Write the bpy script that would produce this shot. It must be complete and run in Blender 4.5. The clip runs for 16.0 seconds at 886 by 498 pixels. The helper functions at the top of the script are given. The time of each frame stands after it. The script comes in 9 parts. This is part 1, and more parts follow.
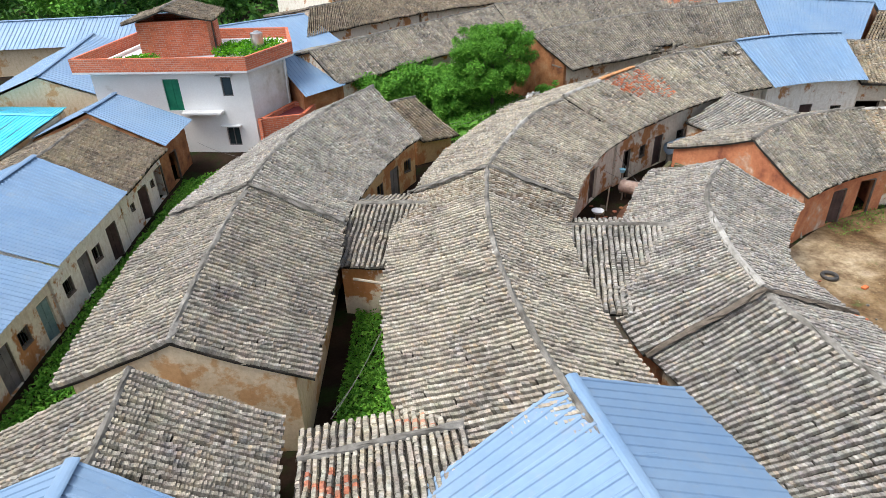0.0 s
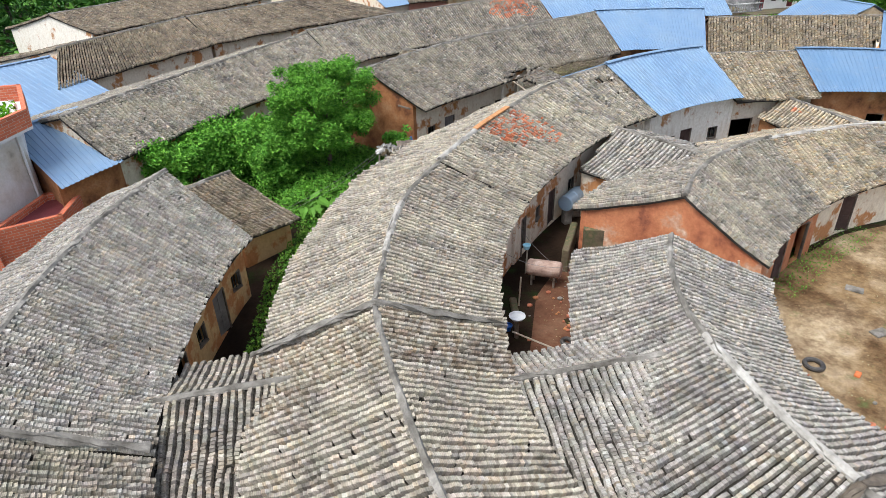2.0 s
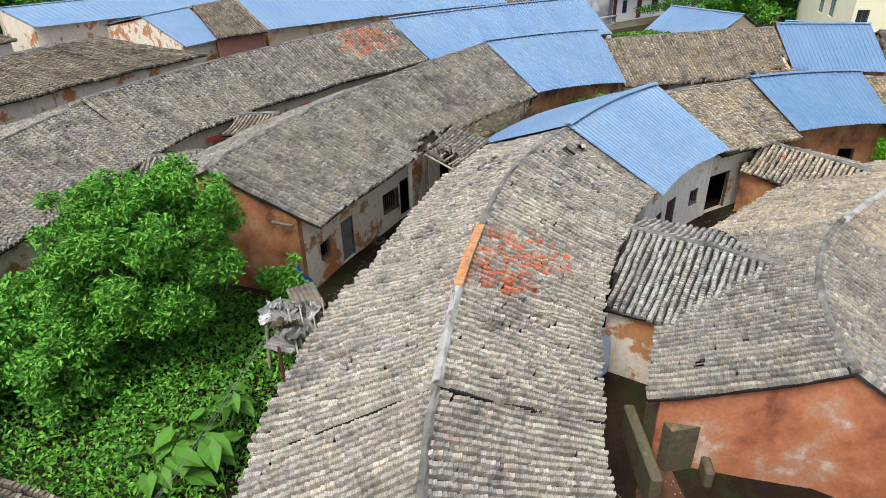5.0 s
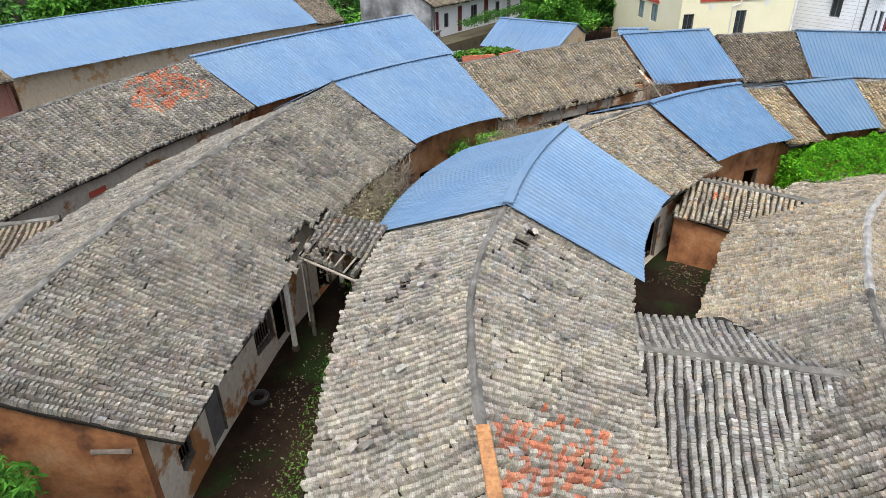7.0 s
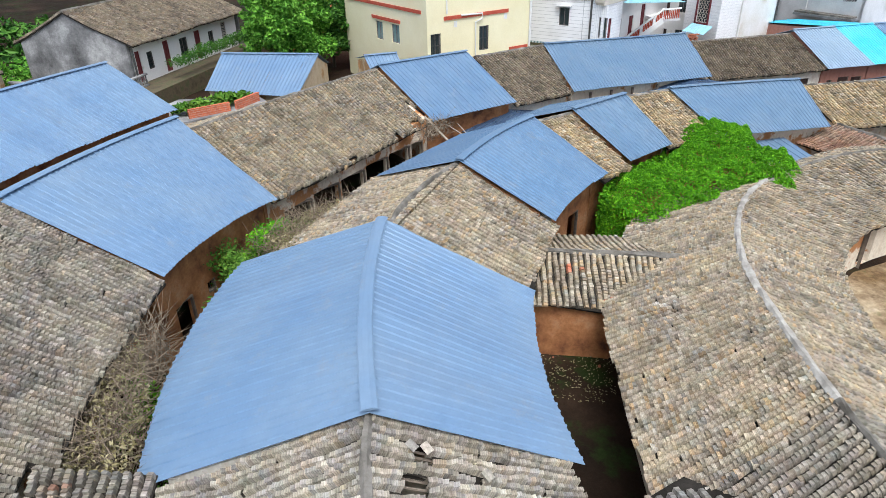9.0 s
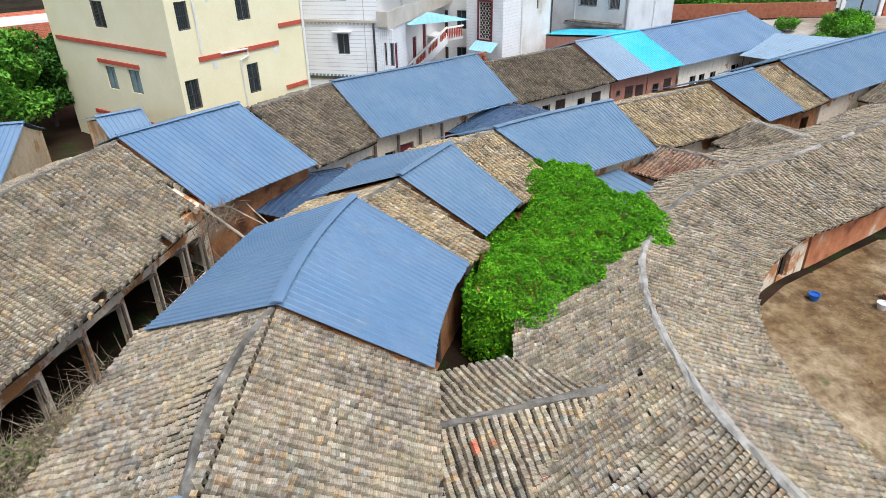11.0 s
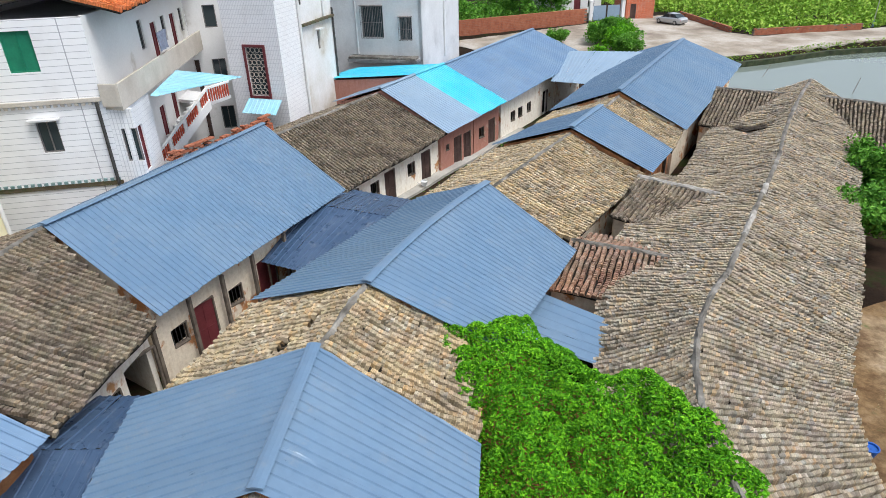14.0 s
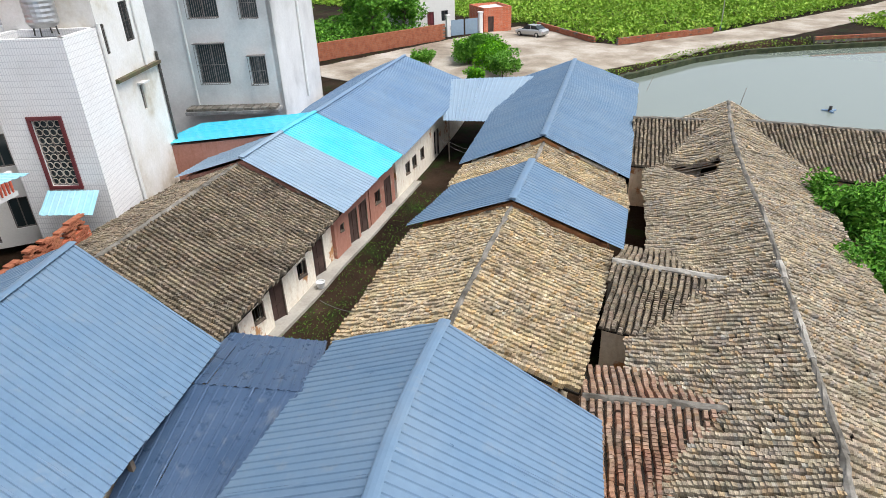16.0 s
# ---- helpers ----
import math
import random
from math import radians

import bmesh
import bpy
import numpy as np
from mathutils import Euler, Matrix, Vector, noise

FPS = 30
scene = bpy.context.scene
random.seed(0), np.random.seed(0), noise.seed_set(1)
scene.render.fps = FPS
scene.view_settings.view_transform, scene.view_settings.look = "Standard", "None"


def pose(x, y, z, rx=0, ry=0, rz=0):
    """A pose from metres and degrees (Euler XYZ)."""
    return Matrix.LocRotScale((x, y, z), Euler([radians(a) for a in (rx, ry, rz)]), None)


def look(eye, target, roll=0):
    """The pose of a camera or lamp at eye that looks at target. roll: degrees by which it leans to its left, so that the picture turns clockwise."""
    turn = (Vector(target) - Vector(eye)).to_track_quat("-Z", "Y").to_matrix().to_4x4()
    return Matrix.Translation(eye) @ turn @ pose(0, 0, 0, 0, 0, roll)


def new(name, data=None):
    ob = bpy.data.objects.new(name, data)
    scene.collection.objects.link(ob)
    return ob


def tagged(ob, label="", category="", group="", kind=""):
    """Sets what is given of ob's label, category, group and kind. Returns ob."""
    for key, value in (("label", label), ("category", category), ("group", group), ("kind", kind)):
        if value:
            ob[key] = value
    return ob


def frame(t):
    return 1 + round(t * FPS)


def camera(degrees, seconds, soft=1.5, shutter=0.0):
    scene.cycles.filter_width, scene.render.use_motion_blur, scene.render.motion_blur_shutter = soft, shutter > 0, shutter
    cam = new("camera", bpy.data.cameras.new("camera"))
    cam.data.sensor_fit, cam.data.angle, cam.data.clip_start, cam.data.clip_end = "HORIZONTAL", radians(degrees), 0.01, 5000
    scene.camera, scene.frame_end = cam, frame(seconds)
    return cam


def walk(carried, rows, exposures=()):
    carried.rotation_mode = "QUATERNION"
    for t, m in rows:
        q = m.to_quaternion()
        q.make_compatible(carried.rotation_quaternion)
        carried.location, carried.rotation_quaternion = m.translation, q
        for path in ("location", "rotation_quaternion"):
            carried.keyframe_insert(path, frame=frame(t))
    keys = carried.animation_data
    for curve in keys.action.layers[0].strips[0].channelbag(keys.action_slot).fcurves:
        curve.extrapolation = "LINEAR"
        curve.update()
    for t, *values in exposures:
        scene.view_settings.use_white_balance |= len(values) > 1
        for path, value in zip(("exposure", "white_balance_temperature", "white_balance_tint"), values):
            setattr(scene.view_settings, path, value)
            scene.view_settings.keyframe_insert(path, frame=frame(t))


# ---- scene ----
cam = camera(70.0, 16.0, soft=0.85)
METRES, EYE, TILT, LEAN, TURN = 80.0, 15.9, 0.0, 0.0, 0.0
ROWS = [
    (0.0, 0.0, 0.0, 0.0, -1.0, -29.89, 1.73),
    (0.5, -0.0088, 0.0406, -0.0018, -5.8, -29.87, 1.68),
    (1.0, -0.0124, 0.0774, -0.0034, -10.44, -29.85, 1.64),
    (1.5, -0.0116, 0.1104, -0.0049, -14.94, -29.77, 1.53),
    (2.0, -0.0084, 0.1416, -0.0065, -18.92, -29.72, 1.46),
    (2.5, -0.0047, 0.1722, -0.0082, -21.85, -29.57, 1.42),
    (3.0, -0.002, 0.2039, -0.01, -24.8, -29.47, 1.36),
    (3.5, 0.0007, 0.2374, -0.0119, -27.73, -29.35, 1.31),
    (6.0, 0.0291, 0.3977, -0.0189, -45.87, -29.08, 1.3),
    (6.5, 0.0424, 0.4245, -0.0191, -50.76, -29.04, 1.27),
    (7.0, 0.059, 0.4486, -0.0194, -56.83, -28.99, 1.18),
    (7.5, 0.0786, 0.4696, -0.0196, -62.86, -28.91, 1.16),
    (8.0, 0.1008, 0.488, -0.0197, -68.71, -28.8, 1.17),
    (8.5, 0.1244, 0.5036, -0.0195, -75.41, -28.74, 1.14),
    (9.0, 0.1491, 0.5163, -0.0194, -82.1, -28.69, 1.12),
    (9.5, 0.1749, 0.5254, -0.0192, -88.68, -28.64, 1.05),
    (10.0, 0.2018, 0.5317, -0.0195, -94.3, -28.51, 1.04),
    (12.5, 0.3478, 0.5365, -0.0187, -114.79, -28.21, 1.2),
    (13.0, 0.3777, 0.532, -0.0184, -118.86, -28.15, 1.35),
    (13.5, 0.407, 0.525, -0.0182, -122.9, -28.08, 1.47),
    (14.0, 0.4365, 0.5158, -0.0182, -126.76, -28.0, 1.58),
    (14.5, 0.4662, 0.5046, -0.0179, -130.58, -27.96, 1.66),
    (15.0, 0.495, 0.4913, -0.0177, -134.22, -27.89, 1.77),
    (15.5, 0.5246, 0.4761, -0.0168, -137.88, -27.86, 1.87),
    (16.0, 0.5545, 0.4575, -0.0167, -141.47, -27.84, 2.02),
]
walk(cam, [(t, pose(0, 0, EYE, TILT, LEAN, TURN) @ pose(METRES * x, METRES * y, METRES * z, 90 + pitch, roll, yaw)) for t, x, y, z, yaw, pitch, roll in ROWS], exposures=[(0.0, 0.74, 6150, 9), (2.5, 0.74, 6050, 9), (6.0, 0.5, 6000, 9), (9.0, 0.48, 6000, 9), (12.5, 0.34, 6000, 9), (14.5, 0.36, 6150, 9), (16.0, 0.47, 6350, 9)])

# ---------- light ----------
world = bpy.data.worlds.new("world")
scene.world = world
world.use_nodes = True
wn = world.node_tree.nodes
sky = wn.new("ShaderNodeTexSky")
sky.sky_type = "NISHITA"
sky.sun_disc = False
sky.sun_elevation, sky.sun_rotation = radians(63), radians(251)
sky.air_density, sky.dust_density, sky.ozone_density = 1.0, 4.0, 1.0
wn["Background"].inputs["Strength"].default_value = 0.15
cloud = wn.new("ShaderNodeHueSaturation")
cloud.inputs["Saturation"].default_value = 0.5
world.node_tree.links.new(sky.outputs[0], cloud.inputs["Color"])
world.node_tree.links.new(cloud.outputs[0], wn["Background"].inputs["Color"])
sun = new("sun", bpy.data.lights.new("sun", "SUN"))
sun.data.energy, sun.data.angle, sun.data.color = 1.85, radians(28), (1.0, 0.95, 0.87)
sun.matrix_world = look((-27, -9, 56), (0, 0, 0))


# ---------- materials ----------
def material(name):
    m = bpy.data.materials.new(name)
    m.use_nodes = True
    return m, m.node_tree.nodes, m.node_tree.links, m.node_tree.nodes["Principled BSDF"]


def ramp(n, stops):
    r = n.new("ShaderNodeValToRGB")
    while len(r.color_ramp.elements) < len(stops):
        r.color_ramp.elements.new(0.5)
    for e, (p, c) in zip(r.color_ramp.elements, stops):
        e.position, e.color = p, (*c, 1)
    return r


def noise_tex(n, l, scale, detail=4.0, rough=0.6, vec=None):
    t = n.new("ShaderNodeTexNoise")
    t.inputs["Scale"].default_value, t.inputs["Detail"].default_value, t.inputs["Roughness"].default_value = scale, detail, rough
    if vec is None:
        g = n.new("ShaderNodeNewGeometry")
        vec = g.outputs["Position"]
    l.new(vec, t.inputs["Vector"])
    return t


def mixc(n, l, fac, a, b, mode="MIX"):
    m = n.new("ShaderNodeMix")
    m.data_type, m.blend_type = "RGBA", mode
    for sock, v in ((m.inputs[0], fac), (m.inputs[6], a), (m.inputs[7], b)):
        if isinstance(v, (int, float)):
            sock.default_value = v
        elif isinstance(v, tuple):
            sock.default_value = (*v, 1)
        else:
            l.new(v, sock)
    return m.outputs[2]


def bump(n, l, b, height, strength, distance=0.02):
    k = n.new("ShaderNodeBump")
    k.inputs["Strength"].default_value, k.inputs["Distance"].default_value = strength, distance
    l.new(height, k.inputs["Height"])
    l.new(k.outputs[0], b.inputs["Normal"])


def stretched(n, l, scale):
    g = n.new("ShaderNodeNewGeometry")
    m = n.new("ShaderNodeMapping")
    m.inputs["Scale"].default_value = scale
    l.new(g.outputs["Position"], m.inputs["Vector"])
    return m.outputs[0]


def surface(name, stops, scale=1.5, fine=14.0, fine_amount=0.35, rough=0.85, bumps=0.3, metal=0.0, spec=0.4):
    """A plain weathered surface: broad stains by a ramp, fine grain on top."""
    m, n, l, b = material(name)
    broad = noise_tex(n, l, scale, 5)
    r = ramp(n, stops)
    l.new(broad.outputs[0], r.inputs[0])
    grain = noise_tex(n, l, fine, 4, 0.7)
    g = ramp(n, [(0.3, (0.55, 0.55, 0.55)), (0.7, (1.25, 1.25, 1.25))])
    l.new(grain.outputs[0], g.inputs[0])
    l.new(mixc(n, l, fine_amount, r.outputs[0], g.outputs[0], "MULTIPLY"), b.inputs["Base Color"])
    b.inputs["Roughness"].default_value, b.inputs["Metallic"].default_value = rough, metal
    b.inputs["Specular IOR Level"].default_value = spec
    bump(n, l, b, grain.outputs[0], bumps)
    return m


def tile_material(name, low, mid, high, lichen, single, odd_amount):
    """Fired grey roof tile: every tile its own tone, lichen and soot in broad patches."""
    m, n, l, b = material(name)
    if single:
        rnd = n.new("ShaderNodeObjectInfo").outputs["Random"]
    else:
        rnd = n.new("ShaderNodeNewGeometry").outputs["Random Per Island"]
    low, high = [tuple(a * 0.9 + b2 * 0.1 for a, b2 in zip(c, mid)) for c in (low, high)]
    low, mid, high = [tuple(min(0.8, c * f) for c, f in zip(v, (0.94, 0.9, 0.86))) for v in (low, mid, high)]
    lo2 = tuple(a * 0.5 + b2 * 0.5 for a, b2 in zip(low, mid))
    hi2 = tuple(a * 0.5 + b2 * 0.5 for a, b2 in zip(high, mid))
    r = ramp(n, [(0.0, low), (0.08, lo2), (0.35, mid), (0.7, tuple(c * 1.12 for c in mid)), (0.9, hi2), (1.0, high)])
    l.new(rnd, r.inputs[0])
    # single tiles of another firing, ochre or blue-grey
    odd = n.new("ShaderNodeTexWhiteNoise")
    odd.noise_dimensions = "1D"
    l.new(rnd, odd.inputs["W"])
    fire = ramp(n, [(0.0, (1.25, 1.0, 0.72)), (0.12, (1.1, 1.0, 0.88)), (0.3, (1, 1, 1)), (0.8, (1, 1, 1)), (1.0, (0.86, 0.95, 1.08))])
    l.new(odd.outputs["Value"], fire.inputs[0])
    patch = noise_tex(n, l, 0.55, 5, 0.65)
    pr = ramp(n, [(0.38, (0, 0, 0)), (0.68, (1, 1, 1))])
    l.new(patch.outputs[0], pr.inputs[0])
    own_tone = mixc(n, l, odd_amount, r.outputs[0], fire.outputs[0], "MULTIPLY")
    c1 = mixc(n, l, pr.outputs[0], own_tone, mixc(n, l, 0.6, own_tone, lichen))
    streak = noise_tex(n, l, 13.0, 5, 0.78)
    sr = ramp(n, [(0.3, (0.45, 0.44, 0.42)), (0.46, (0.92, 0.91, 0.89)), (0.58, (1.2, 1.2, 1.18)), (0.72, (1.7, 1.69, 1.65))])
    l.new(streak.outputs[0], sr.inputs[0])
    c2 = mixc(n, l, 0.68, c1, sr.outputs[0], "MULTIPLY")
    soot = noise_tex(n, l, 0.9, 4, 0.7)
    so = ramp(n, [(0.36, (0.6, 0.6, 0.61)), (0.5, (1, 1, 1)), (0.68, (1.18, 1.16, 1.1))])
    l.new(soot.outputs[0], so.inputs[0])
    c3 = mixc(n, l, 0.8, c2, so.outputs[0], "MULTIPLY")
    tint = noise_tex(n, l, 2.2, 3, 0.7)
    c4 = mixc(n, l, 0.16, c3, tint.outputs[1], "SOFT_LIGHT")
    # every tile is a stack of thin lapped edges: lit lips and lap shadows painted in
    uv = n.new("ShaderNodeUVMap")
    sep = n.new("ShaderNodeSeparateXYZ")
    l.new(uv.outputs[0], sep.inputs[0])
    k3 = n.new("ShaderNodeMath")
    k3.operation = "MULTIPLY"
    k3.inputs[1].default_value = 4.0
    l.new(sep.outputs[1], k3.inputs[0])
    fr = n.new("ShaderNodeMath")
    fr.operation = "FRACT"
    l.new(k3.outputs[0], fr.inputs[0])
    lap_shade = ramp(n, [(0.0, (1.3, 1.3, 1.28)), (0.3, (1.15, 1.15, 1.14)), (0.7, (0.95, 0.95, 0.95)), (0.86, (0.5, 0.5, 0.5)), (1.0, (0.45, 0.45, 0.45))])
    l.new(fr.outputs[0], lap_shade.inputs[0])
    fl = n.new("ShaderNodeMath")
    fl.operation = "FLOOR"
    l.new(k3.outputs[0], fl.inputs[0])
    ad = n.new("ShaderNodeMath")
    ad.operation = "MULTIPLY_ADD"
    ad.inputs[1].default_value = 97.0
    l.new(rnd, ad.inputs[0])
    l.new(fl.outputs[0], ad.inputs[2])
    wn1 = n.new("ShaderNodeTexWhiteNoise")
    wn1.noise_dimensions = "1D"
    l.new(ad.outputs[0], wn1.inputs["W"])
    own = ramp(n, [(0.0, (0.85, 0.84, 0.83)), (0.5, (1, 1, 1)), (1.0, (1.17, 1.17, 1.16))])
    l.new(wn1.outputs["Value"], own.inputs[0])
    c5 = mixc(n, l, 1.0, mixc(n, l, 0.5, c4, lap_shade.outputs[0], "MULTIPLY"), own.outputs[0], "MULTIPLY")
    # every row was laid from one batch and has a tone of its own
    rf = n.new("ShaderNodeMath")
    rf.operation = "FLOOR"
    l.new(sep.outputs[0], rf.inputs[0])
    wn2 = n.new("ShaderNodeTexWhiteNoise")
    wn2.noise_dimensions = "1D"
    l.new(rf.outputs[0], wn2.inputs["W"])
    batch = ramp(n, [(0.0, (0.86, 0.85, 0.85)), (0.5, (1, 1, 1)), (1.0, (1.13, 1.13, 1.12))])
    l.new(rnd if single else wn2.outputs["Value"], batch.inputs[0])
    c5 = mixc(n, l, 1.0, c5, batch.outputs[0], "MULTIPLY")
    l.new(c5, b.inputs["Base Color"])
    b.inputs["Roughness"].default_value = 0.9
    b.inputs["Specular IOR Level"].default_value = 0.1
    grain = noise_tex(n, l, 45, 3, 0.7)
    bump(n, l, b, grain.outputs[0], 0.4, 0.01)
    return m


TONES = {
    "grey": ((0.10, 0.095, 0.09), (0.215, 0.205, 0.19), (0.42, 0.40, 0.37), (0.34, 0.31, 0.24)),
    "beige": ((0.14, 0.13, 0.115), (0.29, 0.272, 0.24), (0.50, 0.48, 0.44), (0.40, 0.37, 0.29)),
    "slate": ((0.12, 0.115, 0.108), (0.268, 0.26, 0.245), (0.46, 0.455, 0.44), (0.32, 0.31, 0.28)),
    "dark": ((0.08, 0.07, 0.058), (0.19, 0.165, 0.135), (0.36, 0.325, 0.27), (0.28, 0.235, 0.17)),
    "yellow": ((0.15, 0.125, 0.09), (0.36, 0.31, 0.23), (0.56, 0.51, 0.41), (0.45, 0.35, 0.19)),
    "ochre": ((0.13, 0.115, 0.095), (0.30, 0.272, 0.225), (0.50, 0.47, 0.41), (0.39, 0.325, 0.22)),
    "orange": ((0.52, 0.12, 0.04), (0.66, 0.19, 0.06), (0.72, 0.27, 0.11), (0.5, 0.2, 0.1)),
    "red": ((0.34, 0.10, 0.055), (0.48, 0.16, 0.09), (0.55, 0.27, 0.17), (0.36, 0.24, 0.18)),
    "rust": ((0.12, 0.085, 0.065), (0.26, 0.195, 0.155), (0.42, 0.35, 0.29), (0.34, 0.17, 0.11)),
}
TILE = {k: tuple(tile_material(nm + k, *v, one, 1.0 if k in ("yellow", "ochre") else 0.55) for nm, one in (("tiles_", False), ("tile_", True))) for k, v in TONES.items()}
# bedding coloured near-black, so shade between the tile rows is in its colour
M_BED = surface("roof_bedding_gap_shade", [(0.35, (0.02, 0.018, 0.015)), (0.7, (0.045, 0.04, 0.034))], spec=0.05)
M_MORTAR = surface("ridge_mortar", [(0.32, (0.07, 0.062, 0.05)), (0.48, (0.15, 0.138, 0.118)), (0.6, (0.22, 0.205, 0.18)), (0.74, (0.36, 0.34, 0.30))], 1.6)
M_WHITEMORTAR = surface("lime_mortar", [(0.3, (0.20, 0.185, 0.16)), (0.5, (0.35, 0.33, 0.295)), (0.7, (0.48, 0.46, 0.42))], 2.0)
M_CLAY = surface("clay_wall", [(0.34, (0.11, 0.045, 0.024)), (0.45, (0.30, 0.125, 0.05)), (0.57, (0.43, 0.19, 0.075)), (0.75, (0.50, 0.30, 0.16))], 0.9, 9, 0.5)
M_REDCLAY = surface("red_clay_wall", [(0.3, (0.20, 0.07, 0.04)), (0.42, (0.42, 0.15, 0.07)), (0.55, (0.54, 0.22, 0.10)), (0.62, (0.52, 0.29, 0.18)), (0.68, (0.64, 0.50, 0.38))], 0.8, 9, 0.4)
M_WOOD = surface("old_timber", [(0.3, (0.09, 0.07, 0.055)), (0.7, (0.22, 0.18, 0.14))], 3, 30)
M_PALEWOOD = surface("pale_timber", [(0.3, (0.3, 0.25, 0.19)), (0.7, (0.46, 0.40, 0.32))], 3, 30)
M_DARKDOOR = surface("dark_door_wood", [(0.3, (0.05, 0.03, 0.025)), (0.7, (0.10, 0.06, 0.05))], 2, 25)
M_REDDOOR = surface("red_door_paint", [(0.3, (0.13, 0.025, 0.03)), (0.7, (0.19, 0.04, 0.045))], 2, 25, rough=0.6)
M_GREYDOOR = surface("grey_door_wood", [(0.3, (0.13, 0.12, 0.115)), (0.7, (0.24, 0.22, 0.21))], 2, 25)
M_GREEN = surface("green_paint", [(0.3, (0.01, 0.16, 0.09)), (0.7, (0.02, 0.24, 0.13))], 2, 20, 0.2, rough=0.6)
M_TEAL = surface("teal_door_paint", [(0.3, (0.14, 0.24, 0.24)), (0.7, (0.24, 0.34, 0.33))], 2, 20)
M_IRON = surface("iron_bar", [(0.3, (0.05, 0.05, 0.05)), (0.7, (0.12, 0.11, 0.10))], 3, 20, rough=0.6, metal=0.5)
M_SOIL = surface("red_soil", [(0.3, (0.07, 0.035, 0.02)), (0.55, (0.13, 0.062, 0.036)), (0.75, (0.20, 0.12, 0.075))], 0.5, 6, 0.5, bumps=0.6, spec=0.1)
M_CONCRETE = surface("concrete", [(0.3, (0.30, 0.28, 0.25)), (0.6, (0.44, 0.42, 0.38)), (0.8, (0.50, 0.48, 0.44))], 0.35, 8)
M_ROAD = surface("stained_road_concrete", [(0.3, (0.17, 0.13, 0.095)), (0.48, (0.33, 0.28, 0.22)), (0.62, (0.46, 0.41, 0.35)), (0.8, (0.55, 0.51, 0.46))], 0.22, 5, 0.4)
M_GREYCON = surface("grey_render", [(0.25, (0.48, 0.475, 0.47)), (0.5, (0.66, 0.655, 0.65)), (0.8, (0.76, 0.755, 0.75))], 0.35, 8, 0.2)
M_BRICKPIECE = surface("brick", [(0.3, (0.28, 0.085, 0.045)), (0.7, (0.42, 0.16, 0.085))], 2.0, 14, 0.4)
M_ORANGEBRICK = surface("orange_brick", [(0.3, (0.30, 0.14, 0.06)), (0.55, (0.52, 0.25, 0.10)), (0.75, (0.55, 0.36, 0.2))], 3.0, 12, 0.4)
M_PLASTERW = surface("white_limewash", [(0.24, (0.5, 0.47, 0.41)), (0.38, (0.80, 0.79, 0.77)), (0.8, (0.86, 0.86, 0.85))], 0.5, 10, 0.12)
M_PVC = surface("white_pipe", [(0.3, (0.68, 0.68, 0.66)), (0.7, (0.78, 0.78, 0.76))], 2, 10, 0.1, rough=0.4)


def old_plaster(name, plaster, clay, edge):
    """Limewash that has come off the clay in patches, mostly low on the wall where splash reaches."""
    m, n, l, b = material(name)
    big = noise_tex(n, l, 0.65, 6, 0.65)
    er = ramp(n, [(edge, (0, 0, 0)), (edge + 0.05, (1, 1, 1))])
    l.new(big.outputs[0], er.inputs[0])
    g = noise_tex(n, l, 7, 5, 0.7)
    gr = ramp(n, [(0.3, (0.78, 0.75, 0.7)), (0.65, (1.08, 1.08, 1.08))])
    l.new(g.outputs[0], gr.inputs[0])
    drip = noise_tex(n, l, 1.0, 4, 0.6, stretched(n, l, (5.0, 5.0, 1.4)))
    dr = ramp(n, [(0.32, (0.78, 0.70, 0.60)), (0.5, (1, 1, 1))])
    l.new(drip.outputs[0], dr.inputs[0])
    base = mixc(n, l, er.outputs[0], plaster, clay)
    c = mixc(n, l, 0.7, base, gr.outputs[0], "MULTIPLY")
    l.new(mixc(n, l, 0.55, c, dr.outputs[0], "MULTIPLY"), b.inputs["Base Color"])
    b.inputs["Roughness"].default_value = 0.92
    bump(n, l, b, g.outputs[0], 0.4)
    return m


M_PLASTER = old_plaster("peeling_plaster", (0.78, 0.69, 0.55), (0.50, 0.23, 0.09), 0.52)
M_WHITEPL = old_plaster("whitewashed_plaster", (0.92, 0.87, 0.77), (0.54, 0.28, 0.12), 0.60)
M_TANPL = old_plaster("tan_plaster", (0.66, 0.54, 0.37), (0.54, 0.33, 0.16), 0.54)
M_REDBRICKPL = old_plaster("bare_brick_wall", (0.42, 0.20, 0.15), (0.5, 0.36, 0.28), 0.62)
M_OCHREPL = old_plaster("ochre_plaster", (0.60, 0.39, 0.19), (0.48, 0.21, 0.08), 0.50)
M_STAINED = old_plaster("stained_white_render", (0.82, 0.81, 0.79), (0.60, 0.49, 0.36), 0.55)
WALLS = {"ochre": M_OCHREPL, "plaster": M_PLASTER, "white": M_WHITEPL, "tan": M_TANPL, "clay": M_CLAY, "red": M_REDCLAY, "brick": M_REDBRICKPL}


